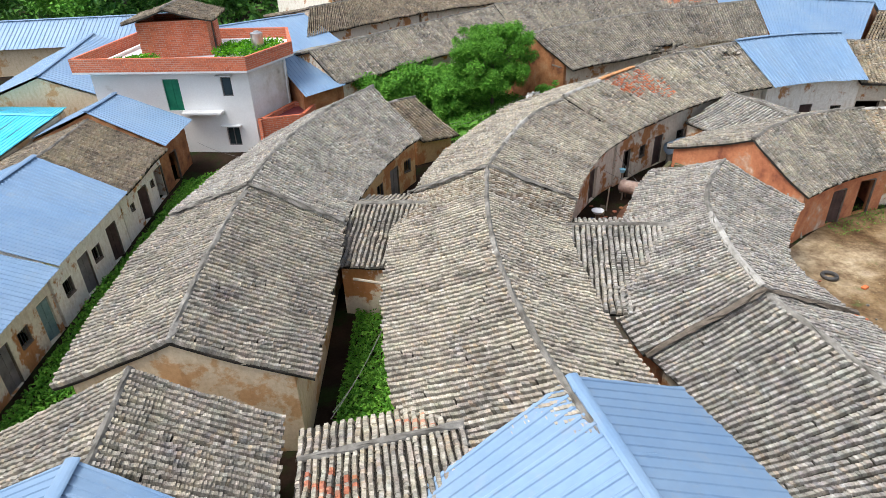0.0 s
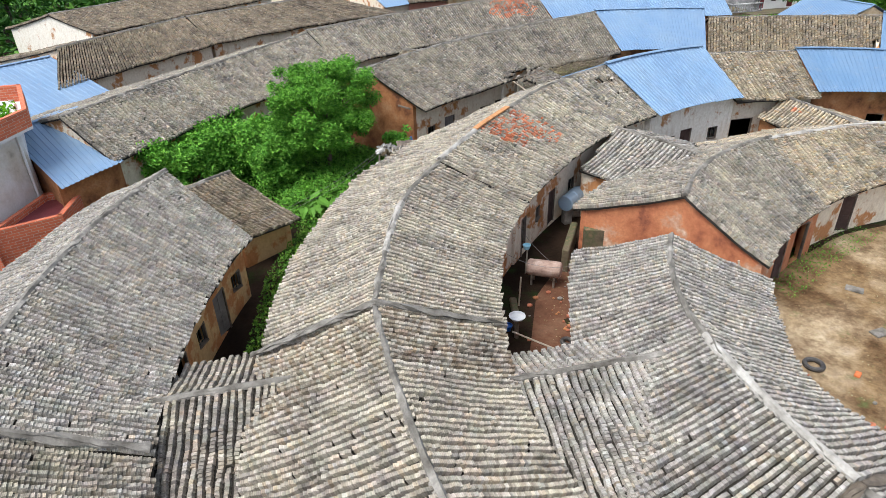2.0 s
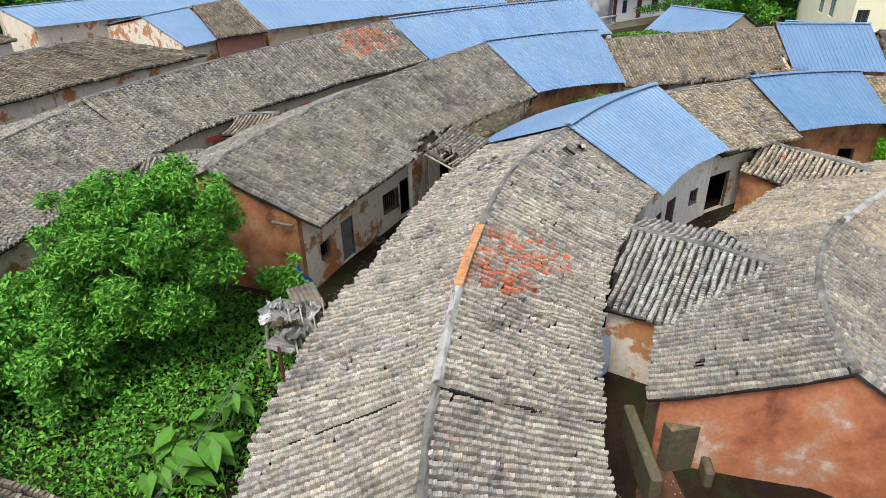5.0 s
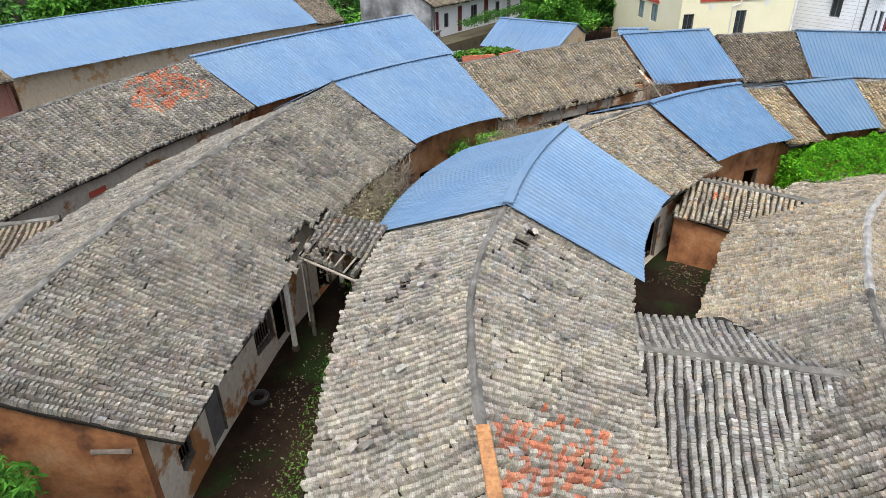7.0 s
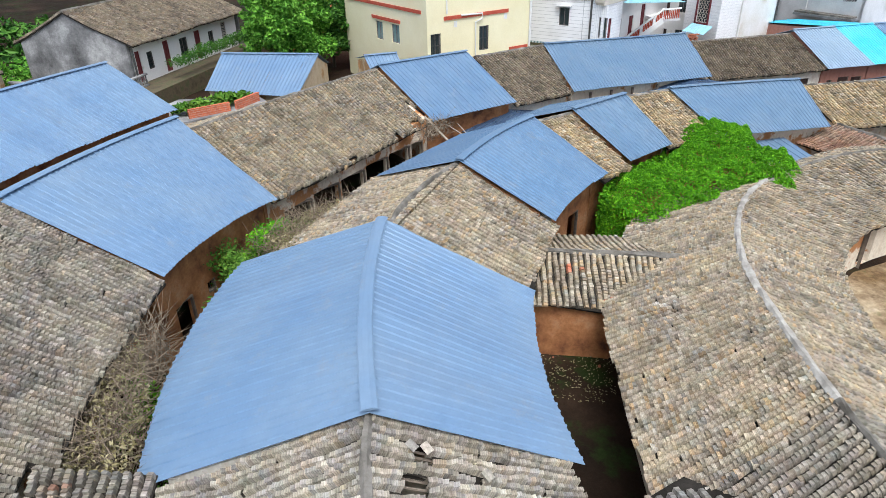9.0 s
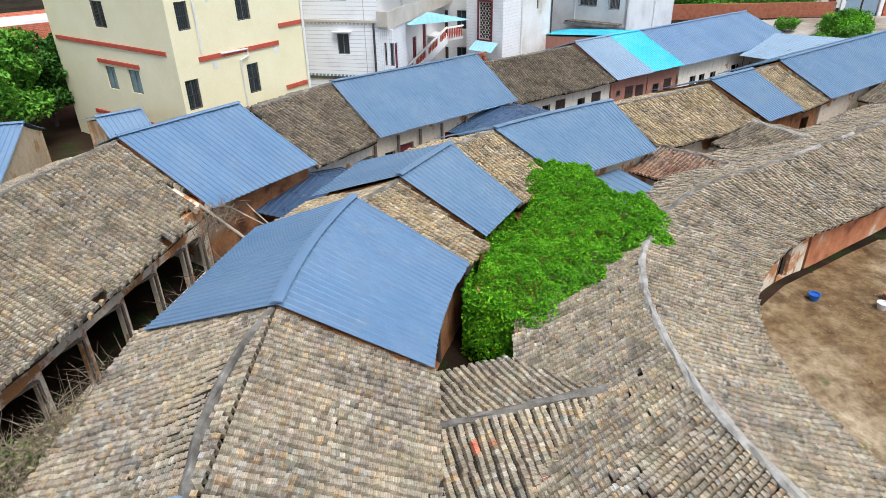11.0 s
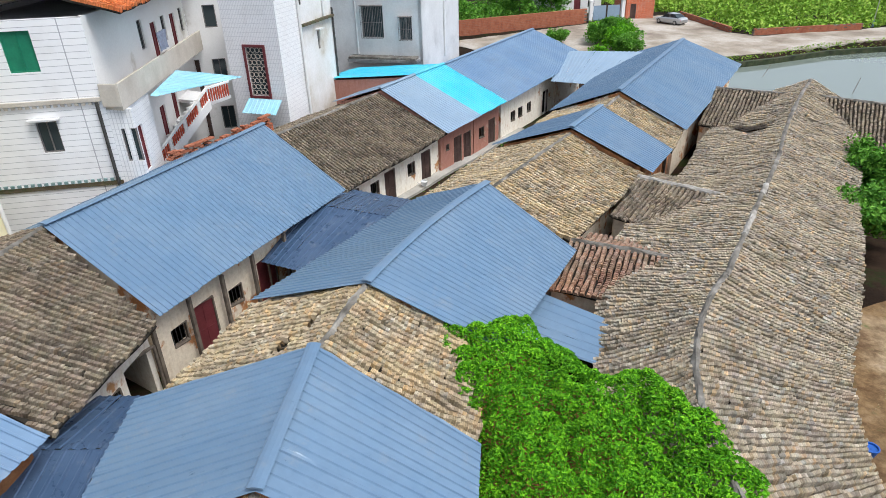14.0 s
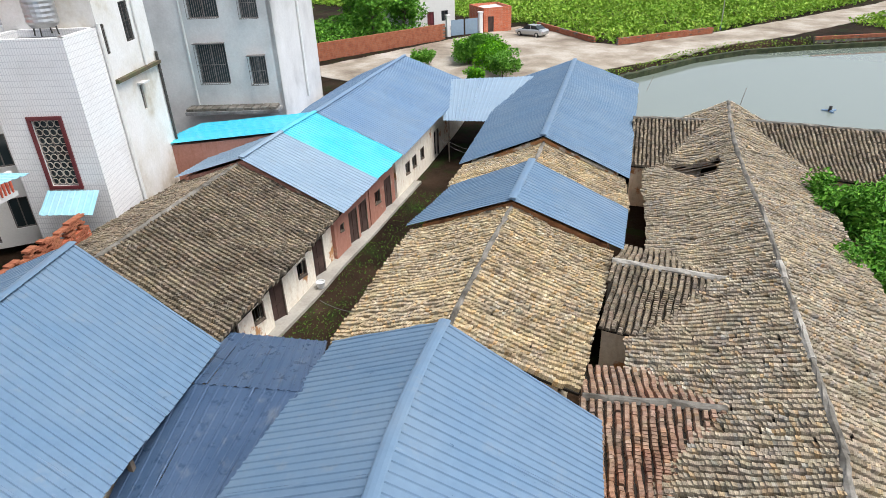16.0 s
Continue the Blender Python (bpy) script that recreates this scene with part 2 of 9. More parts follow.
def sheet_metal(name, base, dull, rough=0.5):
    """Coated roofing steel, faded and dusty in streaks."""
    m, n, l, b = material(name)
    big = noise_tex(n, l, 0.35, 5, 0.6)
    r = ramp(n, [(0.35, base), (0.7, dull)])
    l.new(big.outputs[0], r.inputs[0])
    fine = noise_tex(n, l, 3.0, 6, 0.75)
    fr = ramp(n, [(0.3, (0.86, 0.86, 0.86)), (0.7, (1.06, 1.06, 1.06))])
    l.new(fine.outputs[0], fr.inputs[0])
    c1 = mixc(n, l, 0.8, r.outputs[0], fr.outputs[0], "MULTIPLY")
    own = ramp(n, [(0.0, (0.95, 0.95, 0.96)), (0.5, (1, 1, 1)), (1.0, (1.03, 1.03, 1.03))])
    l.new(n.new("ShaderNodeObjectInfo").outputs["Random"], own.inputs[0])
    c2 = mixc(n, l, 1.0, c1, own.outputs[0], "MULTIPLY")
    grime = noise_tex(n, l, 1.3, 7, 0.8)
    gg = ramp(n, [(0.56, (0, 0, 0)), (0.75, (0.55, 0.55, 0.55))])
    l.new(grime.outputs[0], gg.inputs[0])
    l.new(mixc(n, l, gg.outputs[0], c2, (0.27, 0.29, 0.30)), b.inputs["Base Color"])
    rr = ramp(n, [(0.3, (rough - 0.1,) * 3), (0.7, (rough + 0.15,) * 3)])
    l.new(fine.outputs[0], rr.inputs[0])
    l.new(rr.outputs[0], b.inputs["Roughness"])
    b.inputs["Metallic"].default_value = 0.15
    bump(n, l, b, big.outputs[0], 0.08, 0.05)
    return m


M_BLUE = sheet_metal("blue_steel", (0.165, 0.27, 0.42), (0.21, 0.305, 0.425), 0.46)
# the next two are blue steel darkened where roofs mirror less bright sky
M_DIMBLUE = sheet_metal("dim_reflection_blue_steel", (0.14, 0.235, 0.355), (0.18, 0.265, 0.365), 0.36)
M_MIDBLUE = sheet_metal("mid_reflection_blue_steel", (0.13, 0.23, 0.37), (0.165, 0.255, 0.375), 0.46)
# blue steel of the lane lean-tos, its shaded look put into a navy base
M_SHADENAVY = sheet_metal("shaded_navy_steel", (0.045, 0.085, 0.16), (0.075, 0.12, 0.20), 0.3)
M_CYAN = sheet_metal("cyan_sheet", (0.06, 0.55, 0.74), (0.14, 0.62, 0.77), 0.45)
M_PALECYAN = sheet_metal("pale_cyan_sheet", (0.30, 0.62, 0.76), (0.42, 0.68, 0.78), 0.45)
M_LIGHTBLUE = sheet_metal("pale_blue_steel", (0.26, 0.36, 0.47), (0.30, 0.40, 0.50))


def leaf_material(name, dark, mid, light):
    m, n, l, b = material(name)
    rnd = n.new("ShaderNodeNewGeometry").outputs["Random Per Island"]
    r = ramp(n, [(0.0, dark), (0.5, mid), (1.0, light)])
    l.new(rnd, r.inputs[0])
    big = noise_tex(n, l, 0.6, 3)
    br = ramp(n, [(0.3, (0.7, 0.75, 0.7)), (0.7, (1.2, 1.15, 1.1))])
    l.new(big.outputs[0], br.inputs[0])
    l.new(mixc(n, l, 0.8, r.outputs[0], br.outputs[0], "MULTIPLY"), b.inputs["Base Color"])
    b.inputs["Roughness"].default_value = 0.6
    b.inputs["Specular IOR Level"].default_value = 0.18
    b.inputs["Subsurface Weight"].default_value = 0.0
    return m


M_LEAF = leaf_material("tree_leaf", (0.045, 0.16, 0.014), (0.11, 0.30, 0.028), (0.20, 0.43, 0.055))
M_VINE = leaf_material("vine_leaf", (0.03, 0.14, 0.003), (0.095, 0.32, 0.006), (0.21, 0.50, 0.014))
M_GRASS = leaf_material("grass_leaf", (0.04, 0.12, 0.012), (0.10, 0.24, 0.028), (0.20, 0.34, 0.05))
M_DARKLEAF = leaf_material("dark_leaf", (0.02, 0.075, 0.012), (0.05, 0.15, 0.02), (0.11, 0.25, 0.035))
M_FIELD = leaf_material("field_leaf", (0.13, 0.28, 0.02), (0.24, 0.42, 0.04), (0.36, 0.50, 0.08))
M_DRY = leaf_material("dry_leaf", (0.14, 0.12, 0.05), (0.26, 0.23, 0.12), (0.40, 0.36, 0.22))
M_MOSSY = surface("mossy_clay", [(0.3, (0.06, 0.05, 0.03)), (0.5, (0.13, 0.10, 0.06)), (0.6, (0.08, 0.09, 0.04)), (0.75, (0.26, 0.15, 0.09))], 1.3, 9, 0.4)
M_BANKMOSS = surface("wet_moss", [(0.3, (0.015, 0.02, 0.01)), (0.5, (0.035, 0.05, 0.018)), (0.7, (0.08, 0.075, 0.04))], 1.5, 9, 0.5)
M_TWIG = surface("dry_twig", [(0.3, (0.16, 0.12, 0.08)), (0.7, (0.30, 0.24, 0.17))], 2, 20)
M_BARK = surface("bark", [(0.3, (0.07, 0.055, 0.04)), (0.7, (0.16, 0.13, 0.10))], 4, 25)


# ---------- mesh helpers ----------
def empty(name, at, label="", category="", group=""):
    e = new(name)
    e.empty_display_size = 0.3
    e.location = at
    return tagged(e, label, category, group)


def attach(ob, parent):
    """Parent ob, whose mesh is in world coordinates, under a thing or a part."""
    ob.parent = parent
    top = parent
    while top.parent:
        top = top.parent
    if parent.parent is None:
        ob.matrix_parent_inverse = Matrix.Translation(-Vector(parent.location))
    return ob


def part(name, bm, mat, parent, label="", kind=""):
    me = bpy.data.meshes.new(name)
    bm.to_mesh(me)
    bm.free()
    me.materials.append(mat)
    ob = new(name, me)
    if parent is not None:
        attach(ob, parent)
    return tagged(ob, label, kind=kind)


def raw(name, verts, faces, mat, parent=None, label="", category="", kind="", smooth=False, uv=None):
    """Verts (n,3) and quads (m,4) as arrays, linked as one mesh."""
    me = bpy.data.meshes.new(name)
    verts = np.asarray(verts, dtype=np.float32)
    faces = np.asarray(faces, dtype=np.int32)
    k = faces.shape[1]
    me.vertices.add(len(verts))
    me.vertices.foreach_set("co", verts.ravel())
    me.loops.add(faces.size)
    me.loops.foreach_set("vertex_index", faces.ravel())
    me.polygons.add(len(faces))
    me.polygons.foreach_set("loop_start", np.arange(len(faces), dtype=np.int32) * k)
    me.polygons.foreach_set("loop_total", np.full(len(faces), k, dtype=np.int32))
    me.update(calc_edges=True)
    me.polygons.foreach_set("use_smooth", np.full(len(faces), smooth, dtype=bool))
    if uv is not None:
        me.uv_layers.new(name="UVMap").data.foreach_set("uv", np.asarray(uv, dtype=np.float32)[faces.ravel()].ravel())
    me.materials.append(mat)
    ob = new(name, me)
    if parent is not None:
        attach(ob, parent)
    return tagged(ob, label, category, kind=kind)


def box(bm, m, sx, sy, sz, bevel=0.0):
    """A box of that size, its base's middle at the pose m."""
    vs = bmesh.ops.create_cube(bm, size=1.0, matrix=m @ Matrix.Translation((0, 0, sz / 2)) @ Matrix.Diagonal((sx, sy, sz, 1)))["verts"]
    if bevel:
        es = list({e for v in vs for e in v.link_edges})
        bmesh.ops.bevel(bm, geom=es, offset=bevel, segments=1, affect="EDGES")


def tube(bm, pts, radii, sides=7):
    """A tapered tube along points."""
    rings = []
    for i, p in enumerate(pts):
        p = Vector(p)
        a = Vector(pts[max(0, i - 1)])
        b = Vector(pts[min(len(pts) - 1, i + 1)])
        d = (b - a).normalized()
        x = d.cross(Vector((0.31, 0.77, 0.55))).normalized()
        y = d.cross(x)
        r = radii[i] if isinstance(radii, (list, tuple)) else radii
        rings.append([bm.verts.new(p + r * (math.cos(2 * math.pi * k / sides) * x + math.sin(2 * math.pi * k / sides) * y)) for k in range(sides)])
    for a, b in zip(rings, rings[1:]):
        for k in range(sides):
            bm.faces.new((a[k], a[(k + 1) % sides], b[(k + 1) % sides], b[k]))
    bm.faces.new(rings[0][::-1])
    bm.faces.new(rings[-1])


def prism(bm, ring, z0, z1):
    """An upright prism over a ring of plan points."""
    lo = [bm.verts.new((x, y, z0)) for x, y in ring]
    hi = [bm.verts.new((x, y, z1)) for x, y in ring]
    k = len(ring)
    for i in range(k):
        bm.faces.new((lo[i], lo[(i + 1) % k], hi[(i + 1) % k], hi[i]))
    bm.faces.new(hi)
    bm.faces.new(lo[::-1])
    bmesh.ops.recalc_face_normals(bm, faces=bm.faces)


def curve(pts):
    """A smooth line through a few plan points: u in 0..1 to places."""
    p = np.array(pts, dtype=float)
    seg = np.linalg.norm(np.diff(p, axis=0), axis=1)
    t = np.concatenate(([0], np.cumsum(seg)))
    t /= t[-1]
    if len(p) == 2:
        return lambda u: p[0] + np.asarray(u, float)[..., None] * (p[1] - p[0])
    tan = np.gradient(p, t, axis=0, edge_order=2)

    def at(u):
        u = np.asarray(u, float)
        i = np.clip(np.searchsorted(t, u, side="right") - 1, 0, len(p) - 2)
        h = (t[i + 1] - t[i])[..., None]
        s = ((u - t[i]) / (t[i + 1] - t[i]))[..., None]
        return (2 * s**3 - 3 * s**2 + 1) * p[i] + (s**3 - 2 * s**2 + s) * h * tan[i] + (3 * s**2 - 2 * s**3) * p[i + 1] + (s**3 - s**2) * h * tan[i + 1]
    return at


def length(c, k=40):
    p = c(np.linspace(0, 1, k))
    return float(np.linalg.norm(np.diff(p, axis=0), axis=1).sum())


# ---------- ground ----------
POND = [(73.5, -14), (72.5, -22), (70.5, -28), (68.5, -36), (65.0, -43), (60, -48.5), (52, -56), (38, -62), (20, -58), (8, -45), (6, -28), (12, -16), (30, -10), (46, -8.5), (58, -10), (66, -13.5)]


def pond_depth(x, y):
    """Signed distance into the pond, positive inside."""
    p = np.array(POND)
    q = np.roll(p, -1, axis=0)
    x, y = np.asarray(x, float), np.asarray(y, float)
    best = np.full(x.shape, 1e9)
    inside = np.zeros(x.shape, bool)
    for (ax, ay), (bx, by) in zip(p, q):
        dx, dy = bx - ax, by - ay
        s = np.clip(((x - ax) * dx + (y - ay) * dy) / (dx * dx + dy * dy), 0, 1)
        best = np.minimum(best, np.hypot(x - ax - s * dx, y - ay - s * dy))
        inside ^= ((ay > y) != (by > y)) & (x < (bx - ax) * (y - ay) / (by - ay + 1e-12) + ax)
    return np.where(inside, best, -best)


def ground_z(x, y):
    """The village slopes gently to the pond; the road beyond lies a little higher again."""
    x, y = np.asarray(x, float), np.asarray(y, float)
    z = 0.03 * (np.clip(y, -12, 70) - 28)
    road = np.clip((x - 62) / 18, 0, 1) * np.clip((6 - y) / 16, 0, 1)
    z = z + road * (0.0 - z)
    far = np.clip((-30 - y) / 12, 0, 1)
    z = z + far * (0.0 - z)
    z = z + 0.05 * np.sin(1.1 * x + 0.6 * y) * np.sin(0.8 * y - 0.3 * x)
    d = pond_depth(x, y)
    return z - np.clip((d + 0.8) / 1.6, 0, 1) * (z + 3.0)


def gz(x, y):
    return float(ground_z(np.array([x]), np.array([y]))[0])


def ground_sheet():
    fine_x = np.concatenate((np.linspace(-900, -60, 15), np.arange(-55, 121, 1.0), np.linspace(130, 1000, 15)))
    fine_y = np.concatenate((np.linspace(-900, -100, 15), np.arange(-95, 101, 1.0), np.linspace(110, 1000, 15)))
    X, Y = np.meshgrid(fine_x, fine_y, indexing="ij")
    Z = ground_z(X, Y)
    nx, ny = X.shape
    idx = np.arange(nx * ny).reshape(nx, ny)
    f = np.stack((idx[:-1, :-1], idx[1:, :-1], idx[1:, 1:], idx[:-1, 1:]), -1).reshape(-1, 4)
    m, n, l, b = material("earth")
    big = noise_tex(n, l, 0.18, 6, 0.65)
    # earth tones sunk to near-black: the narrow lanes' shade is put into them
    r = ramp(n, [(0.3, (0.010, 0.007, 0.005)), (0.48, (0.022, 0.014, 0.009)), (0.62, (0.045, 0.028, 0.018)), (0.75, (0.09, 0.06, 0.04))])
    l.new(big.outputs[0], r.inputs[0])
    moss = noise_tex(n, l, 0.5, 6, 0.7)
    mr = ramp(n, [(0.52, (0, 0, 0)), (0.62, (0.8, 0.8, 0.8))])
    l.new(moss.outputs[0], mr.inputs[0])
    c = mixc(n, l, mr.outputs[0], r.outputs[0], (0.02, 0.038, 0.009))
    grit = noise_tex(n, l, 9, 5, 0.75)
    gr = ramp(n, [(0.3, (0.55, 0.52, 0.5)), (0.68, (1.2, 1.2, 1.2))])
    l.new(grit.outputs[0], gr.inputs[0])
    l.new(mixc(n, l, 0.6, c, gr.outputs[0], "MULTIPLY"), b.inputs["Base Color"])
    b.inputs["Roughness"].default_value = 0.9
    b.inputs["Specular IOR Level"].default_value = 0.08
    bump(n, l, b, grit.outputs[0], 0.6, 0.05)
    raw("ground", np.stack((X, Y, Z), -1).reshape(-1, 3), f, m, None, "bare reddish earth with moss and puddle stains, darkened for lane shade", "ground", "structure", True)


ground_sheet()


# ---------- houses ----------
tile_unit = bpy.data.meshes.new("tile")
tile_unit.from_pydata([(-1, 0, -.01), (-.7, 0, .157), (.7, 0, .157), (1, 0, -.01), (-.94, -1, -.035), (-.66, -1, .108), (.66, -1, .108), (.94, -1, -.035)], [],
                      [(0, 1, 5, 4), (1, 2, 6, 5), (2, 3, 7, 6), (3, 2, 1, 0)])
TILE_UV = np.array([(0, 0), (0.3, 0), (0.7, 0), (0.98, 0), (0, 1), (0.3, 1), (0.7, 1), (0.98, 1)], dtype=np.float32)
tile_unit.uv_layers.new(name="UVMap").data.foreach_set("uv", TILE_UV[np.array([v for p in tile_unit.polygons for v in p.vertices])].ravel())
SHARED = {}


def tile_mesh(tone):
    if tone not in SHARED:
        me = tile_unit.copy()
        me.materials.append(TILE[tone][1])
        SHARED[tone] = me
    return SHARED[tone]


class Slope:
    """One roof slope between a ridge line and an eave line."""

    def __init__(self, ridge, eave, seed, sag=0.07, wob=0.035, lift=0.0, dents=()):
        self.dents = dents
        self.r, self.e, self.seed, self.sag, self.wob, self.lift = curve(ridge), curve(eave), seed, sag, wob, lift
        self.lr, self.le = length(self.r), length(self.e)
        m = np.linspace(0, 1, 9)
        self.run = float(np.linalg.norm(self.r(m) - self.e(m), axis=1).mean())

    def at(self, u, v):
        a, b = self.r(u), self.e(u)
        p = a + v[..., None] * (b - a)
        z = -self.sag * np.sin(np.pi * np.clip(v, 0, 1))
        for du, dv, ru, rv, deep in self.dents:
            z = z - deep * np.exp(-((u - du) / ru) ** 2 - ((v - dv) / rv) ** 2)
        z = z + self.wob * (np.sin(0.83 * p[..., 0] + 1.21 * p[..., 1] + self.seed) + 0.6 * np.sin(2.3 * p[..., 0] - 1.7 * p[..., 1] + 2 * self.seed)) * np.clip(v + 0.2, 0, 1)
        p[..., 2] += z + self.lift
        return p

    def basis(self, u, v):
        d = 1e-3
        p = self.at(u, v)
        s = (self.at(u + d, v) - self.at(u - d, v)) / (2 * d)
        g = (self.at(u, v + d) - self.at(u, v - d)) / (2 * d)
        sl = np.linalg.norm(s, axis=-1, keepdims=True)
        n = np.cross(s, g)
        n /= np.linalg.norm(n, axis=-1, keepdims=True)
        self.flip = float(np.mean(n[..., 2])) < 0
        n *= np.sign(n[..., 2:3])
        return p, s / sl, g / np.linalg.norm(g, axis=-1, keepdims=True), n, sl


def in_holes(u, v, holes):
    out = np.zeros(u.shape, bool)
    for u0, v0, ru, rv in holes:
        du, dv = (u - u0) / ru, (v - v0) / rv
        a = np.arctan2(dv, du)
        out |= (du**4 + dv**4) ** 0.25 < 1 + 0.16 * np.sin(3 * a + 7 * u0) + 0.1 * np.sin(7 * a)
    return out


def slab(slope, nu, nv, top, thick, holes, name, mat, parent, label=""):
    """A solid sheet under the covering of a slope."""
    U, V = np.meshgrid(np.linspace(0, 1, nu + 1), np.linspace(0, 1, nv + 1), indexing="ij")
    p, _, _, n, _ = slope.basis(U, V)
    a, b = p + n * top, p + n * (top - thick)
    verts = np.concatenate((a.reshape(-1, 3), b.reshape(-1, 3)))
    k = (nu + 1) * (nv + 1)
    idx = np.arange(k).reshape(nu + 1, nv + 1)
    keep = ~in_holes((U[:-1, :-1] + U[1:, 1:]) / 2, (V[:-1, :-1] + V[1:, 1:]) / 2, holes)
    q = np.stack((idx[:-1, :-1], idx[1:, :-1], idx[1:, 1:], idx[:-1, 1:]), -1)[keep]
    faces = [q, q[:, ::-1] + k]
    for e in (idx[0], idx[-1], idx[:, 0], idx[:, -1]):
        faces.append(np.stack((e[:-1], e[1:], e[1:] + k, e[:-1] + k), -1))
    faces = np.concatenate(faces)
    return raw(name, verts, faces if slope.flip else faces[:, ::-1], mat, parent, label)


def cover_tiles(slope, house_ob, tone, exposure, holes, loose, rng, missing=0.006, patches=(), worn=1.0, snug=False):
    """Rows of convex tiles from ridge to eave; a stretch of them as pieces of their own."""
    big = max(4, int(slope.run / 0.6))
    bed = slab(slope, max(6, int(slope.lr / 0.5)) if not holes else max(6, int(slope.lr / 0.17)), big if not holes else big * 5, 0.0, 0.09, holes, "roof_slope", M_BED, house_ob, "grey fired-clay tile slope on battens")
    for u0, v0, ru, rv in holes:
        # bare rafters cross every hole
        if v0 + rv < 0.95 and ru * slope.lr > 0.15:
            for k in (-0.55, 0.1, 0.7):
                ends = slope.at(np.full(2, u0 + k * ru), np.array([v0 - rv * 1.4, v0 + rv * 1.4]))
                bm = bmesh.new()
                tube(bm, [tuple(e - np.array([0, 0, 0.07])) for e in ends], 0.028, 5)
                part("rafter", bm, M_WOOD, house_ob)
    bounds = None
    if abs(slope.le - slope.lr) > 0.2 * slope.lr and slope.lr < 8:
        # rows stay parallel; the slope's slanting ends cut them
        r0, r1, e0, e1 = [f(np.array([t]))[0] for f, t in ((slope.r, 0.0), (slope.r, 1.0), (slope.e, 0.0), (slope.e, 1.0))]
        d = r1 - r0
        ua, ub = [float(np.dot((e - r0)[:2], d[:2]) / np.dot(d[:2], d[:2])) for e in (e0, e1)]
        a, b2 = min(0.0, ua), max(1.0, ub)
        m, um = (e0 + e1) / 2, (ua + ub) / 2
        bounds = (ua, ub, a, b2)
        slope = Slope([tuple(r0 + a * d), tuple(r0 + b2 * d)], [tuple(m + (a - um) * d), tuple(m + (b2 - um) * d)], slope.seed, slope.sag, slope.wob)
    rows = max(3, round((0.7 * max(slope.lr, slope.le) + 0.3 * min(slope.lr, slope.le)) / 0.225))
    courses = max(3, round(slope.run / exposure))
    K, J = np.meshgrid(np.arange(rows), np.arange(courses), indexing="ij")
    K, J = K.ravel(), J.ravel()
    row_off = rng.uniform(-0.6, 0.6, rows)[K]
    # packets of tiles have slipped and tilted together; rows wander a little
    slip = rng.normal(0, 1, (rows, courses // 3 + 2, 3))[K, (J + rng.integers(0, 3, rows)[K]) // 3]
    wander = rng.uniform(0, 6.28, rows)[K]
    u = (K + 0.5 + worn * (0.07 * np.sin(J * 0.37 + wander) + 0.035 * slip[:, 0]) + rng.normal(0, 0.024, K.size)) / rows
    vf = np.clip((J + 1 + 0.5 * row_off * (J < courses - 1)) / courses, 0.01, 1.012)
    vf = vf + np.where(J == courses - 1, rng.normal(0, 0.006, K.size) + 0.01 * row_off, 0)
    ln = 1.45 / courses
    keep = (rng.random(K.size) > missing) & ~in_holes(u, vf - 0.5 / courses, holes)
    if bounds:
        ua, ub, a, b2 = bounds
        ut = a + u * (b2 - a)
        keep &= (ut > vf * ua) & (ut < 1 - vf * (1 - ub))
    u, vf, row_off, row, slip = u[keep], vf[keep], row_off[keep], K[keep], slip[keep]
    p, s, g, n, sl = slope.basis(u, vf)
    w = np.clip(sl / rows, 0.08, 0.34) * (0.45 if snug else 0.425 if tone in ("yellow", "ochre") else 0.36)
    q, _, _, n2, _ = slope.basis(u, np.maximum(vf - ln, 0.0))
    yaw = (rng.normal(0, 0.035, u.size) + worn * 0.05 * slip[:, 1])[:, None]
    s = s + g * yaw
    lift = (rng.normal(0.042, 0.006, u.size) + worn * 0.013 * np.clip(slip[:, 2], -1.5, 2.2))[:, None] * n
    hh = (0.66 if snug else 1.0) * rng.normal(1.0, 0.09, u.size)[:, None] * np.clip(w / 0.08, 0.35, 1.0)
    crown = 0.56 if snug else 0.7
    verts = np.empty((u.size, 8, 3))
    for i, (a, h) in enumerate(((-1, -0.065), (-crown, .12), (crown, .12), (1, -0.065))):
        verts[:, i] = p + s * w * a + n * h * hh + lift
        verts[:, i + 4] = q + s * w * a * 0.94 + n2 * h * 0.9 * np.clip(w / 0.08, 0.35, 1.0)
    tones = np.zeros(u.size, int)
    names = [tone]
    for pu, pv, ru, rv, dens, tn in patches:
        if tn not in names:
            names.append(tn)
        hit = in_holes(u, vf, [(pu, pv, ru, rv)]) & (rng.random(u.size) < dens)
        tones[hit] = names.index(tn)
    single = np.zeros(u.size, bool)
    if loose:
        near = np.argsort(np.abs(u - loose[0]) * slope.lr + np.abs(vf - loose[1]) * slope.run)[: int(loose[2] * 0.42)]
        single[near] = True
    f = np.array([(0, 1, 5, 4), (1, 2, 6, 5), (2, 3, 7, 6), (3, 2, 1, 0)])
    if not slope.flip:
        f = f[:, ::-1]
    for ti, tn in enumerate(names):
        sel = np.where((tones == ti) & ~single)[0]
        if len(sel):
            faces = (np.arange(len(sel))[:, None, None] * 8 + f[None]).reshape(-1, 4)
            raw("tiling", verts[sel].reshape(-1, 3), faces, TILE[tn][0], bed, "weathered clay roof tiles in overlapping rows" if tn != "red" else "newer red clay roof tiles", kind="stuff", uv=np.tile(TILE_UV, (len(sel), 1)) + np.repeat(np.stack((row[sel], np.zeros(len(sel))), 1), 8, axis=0))
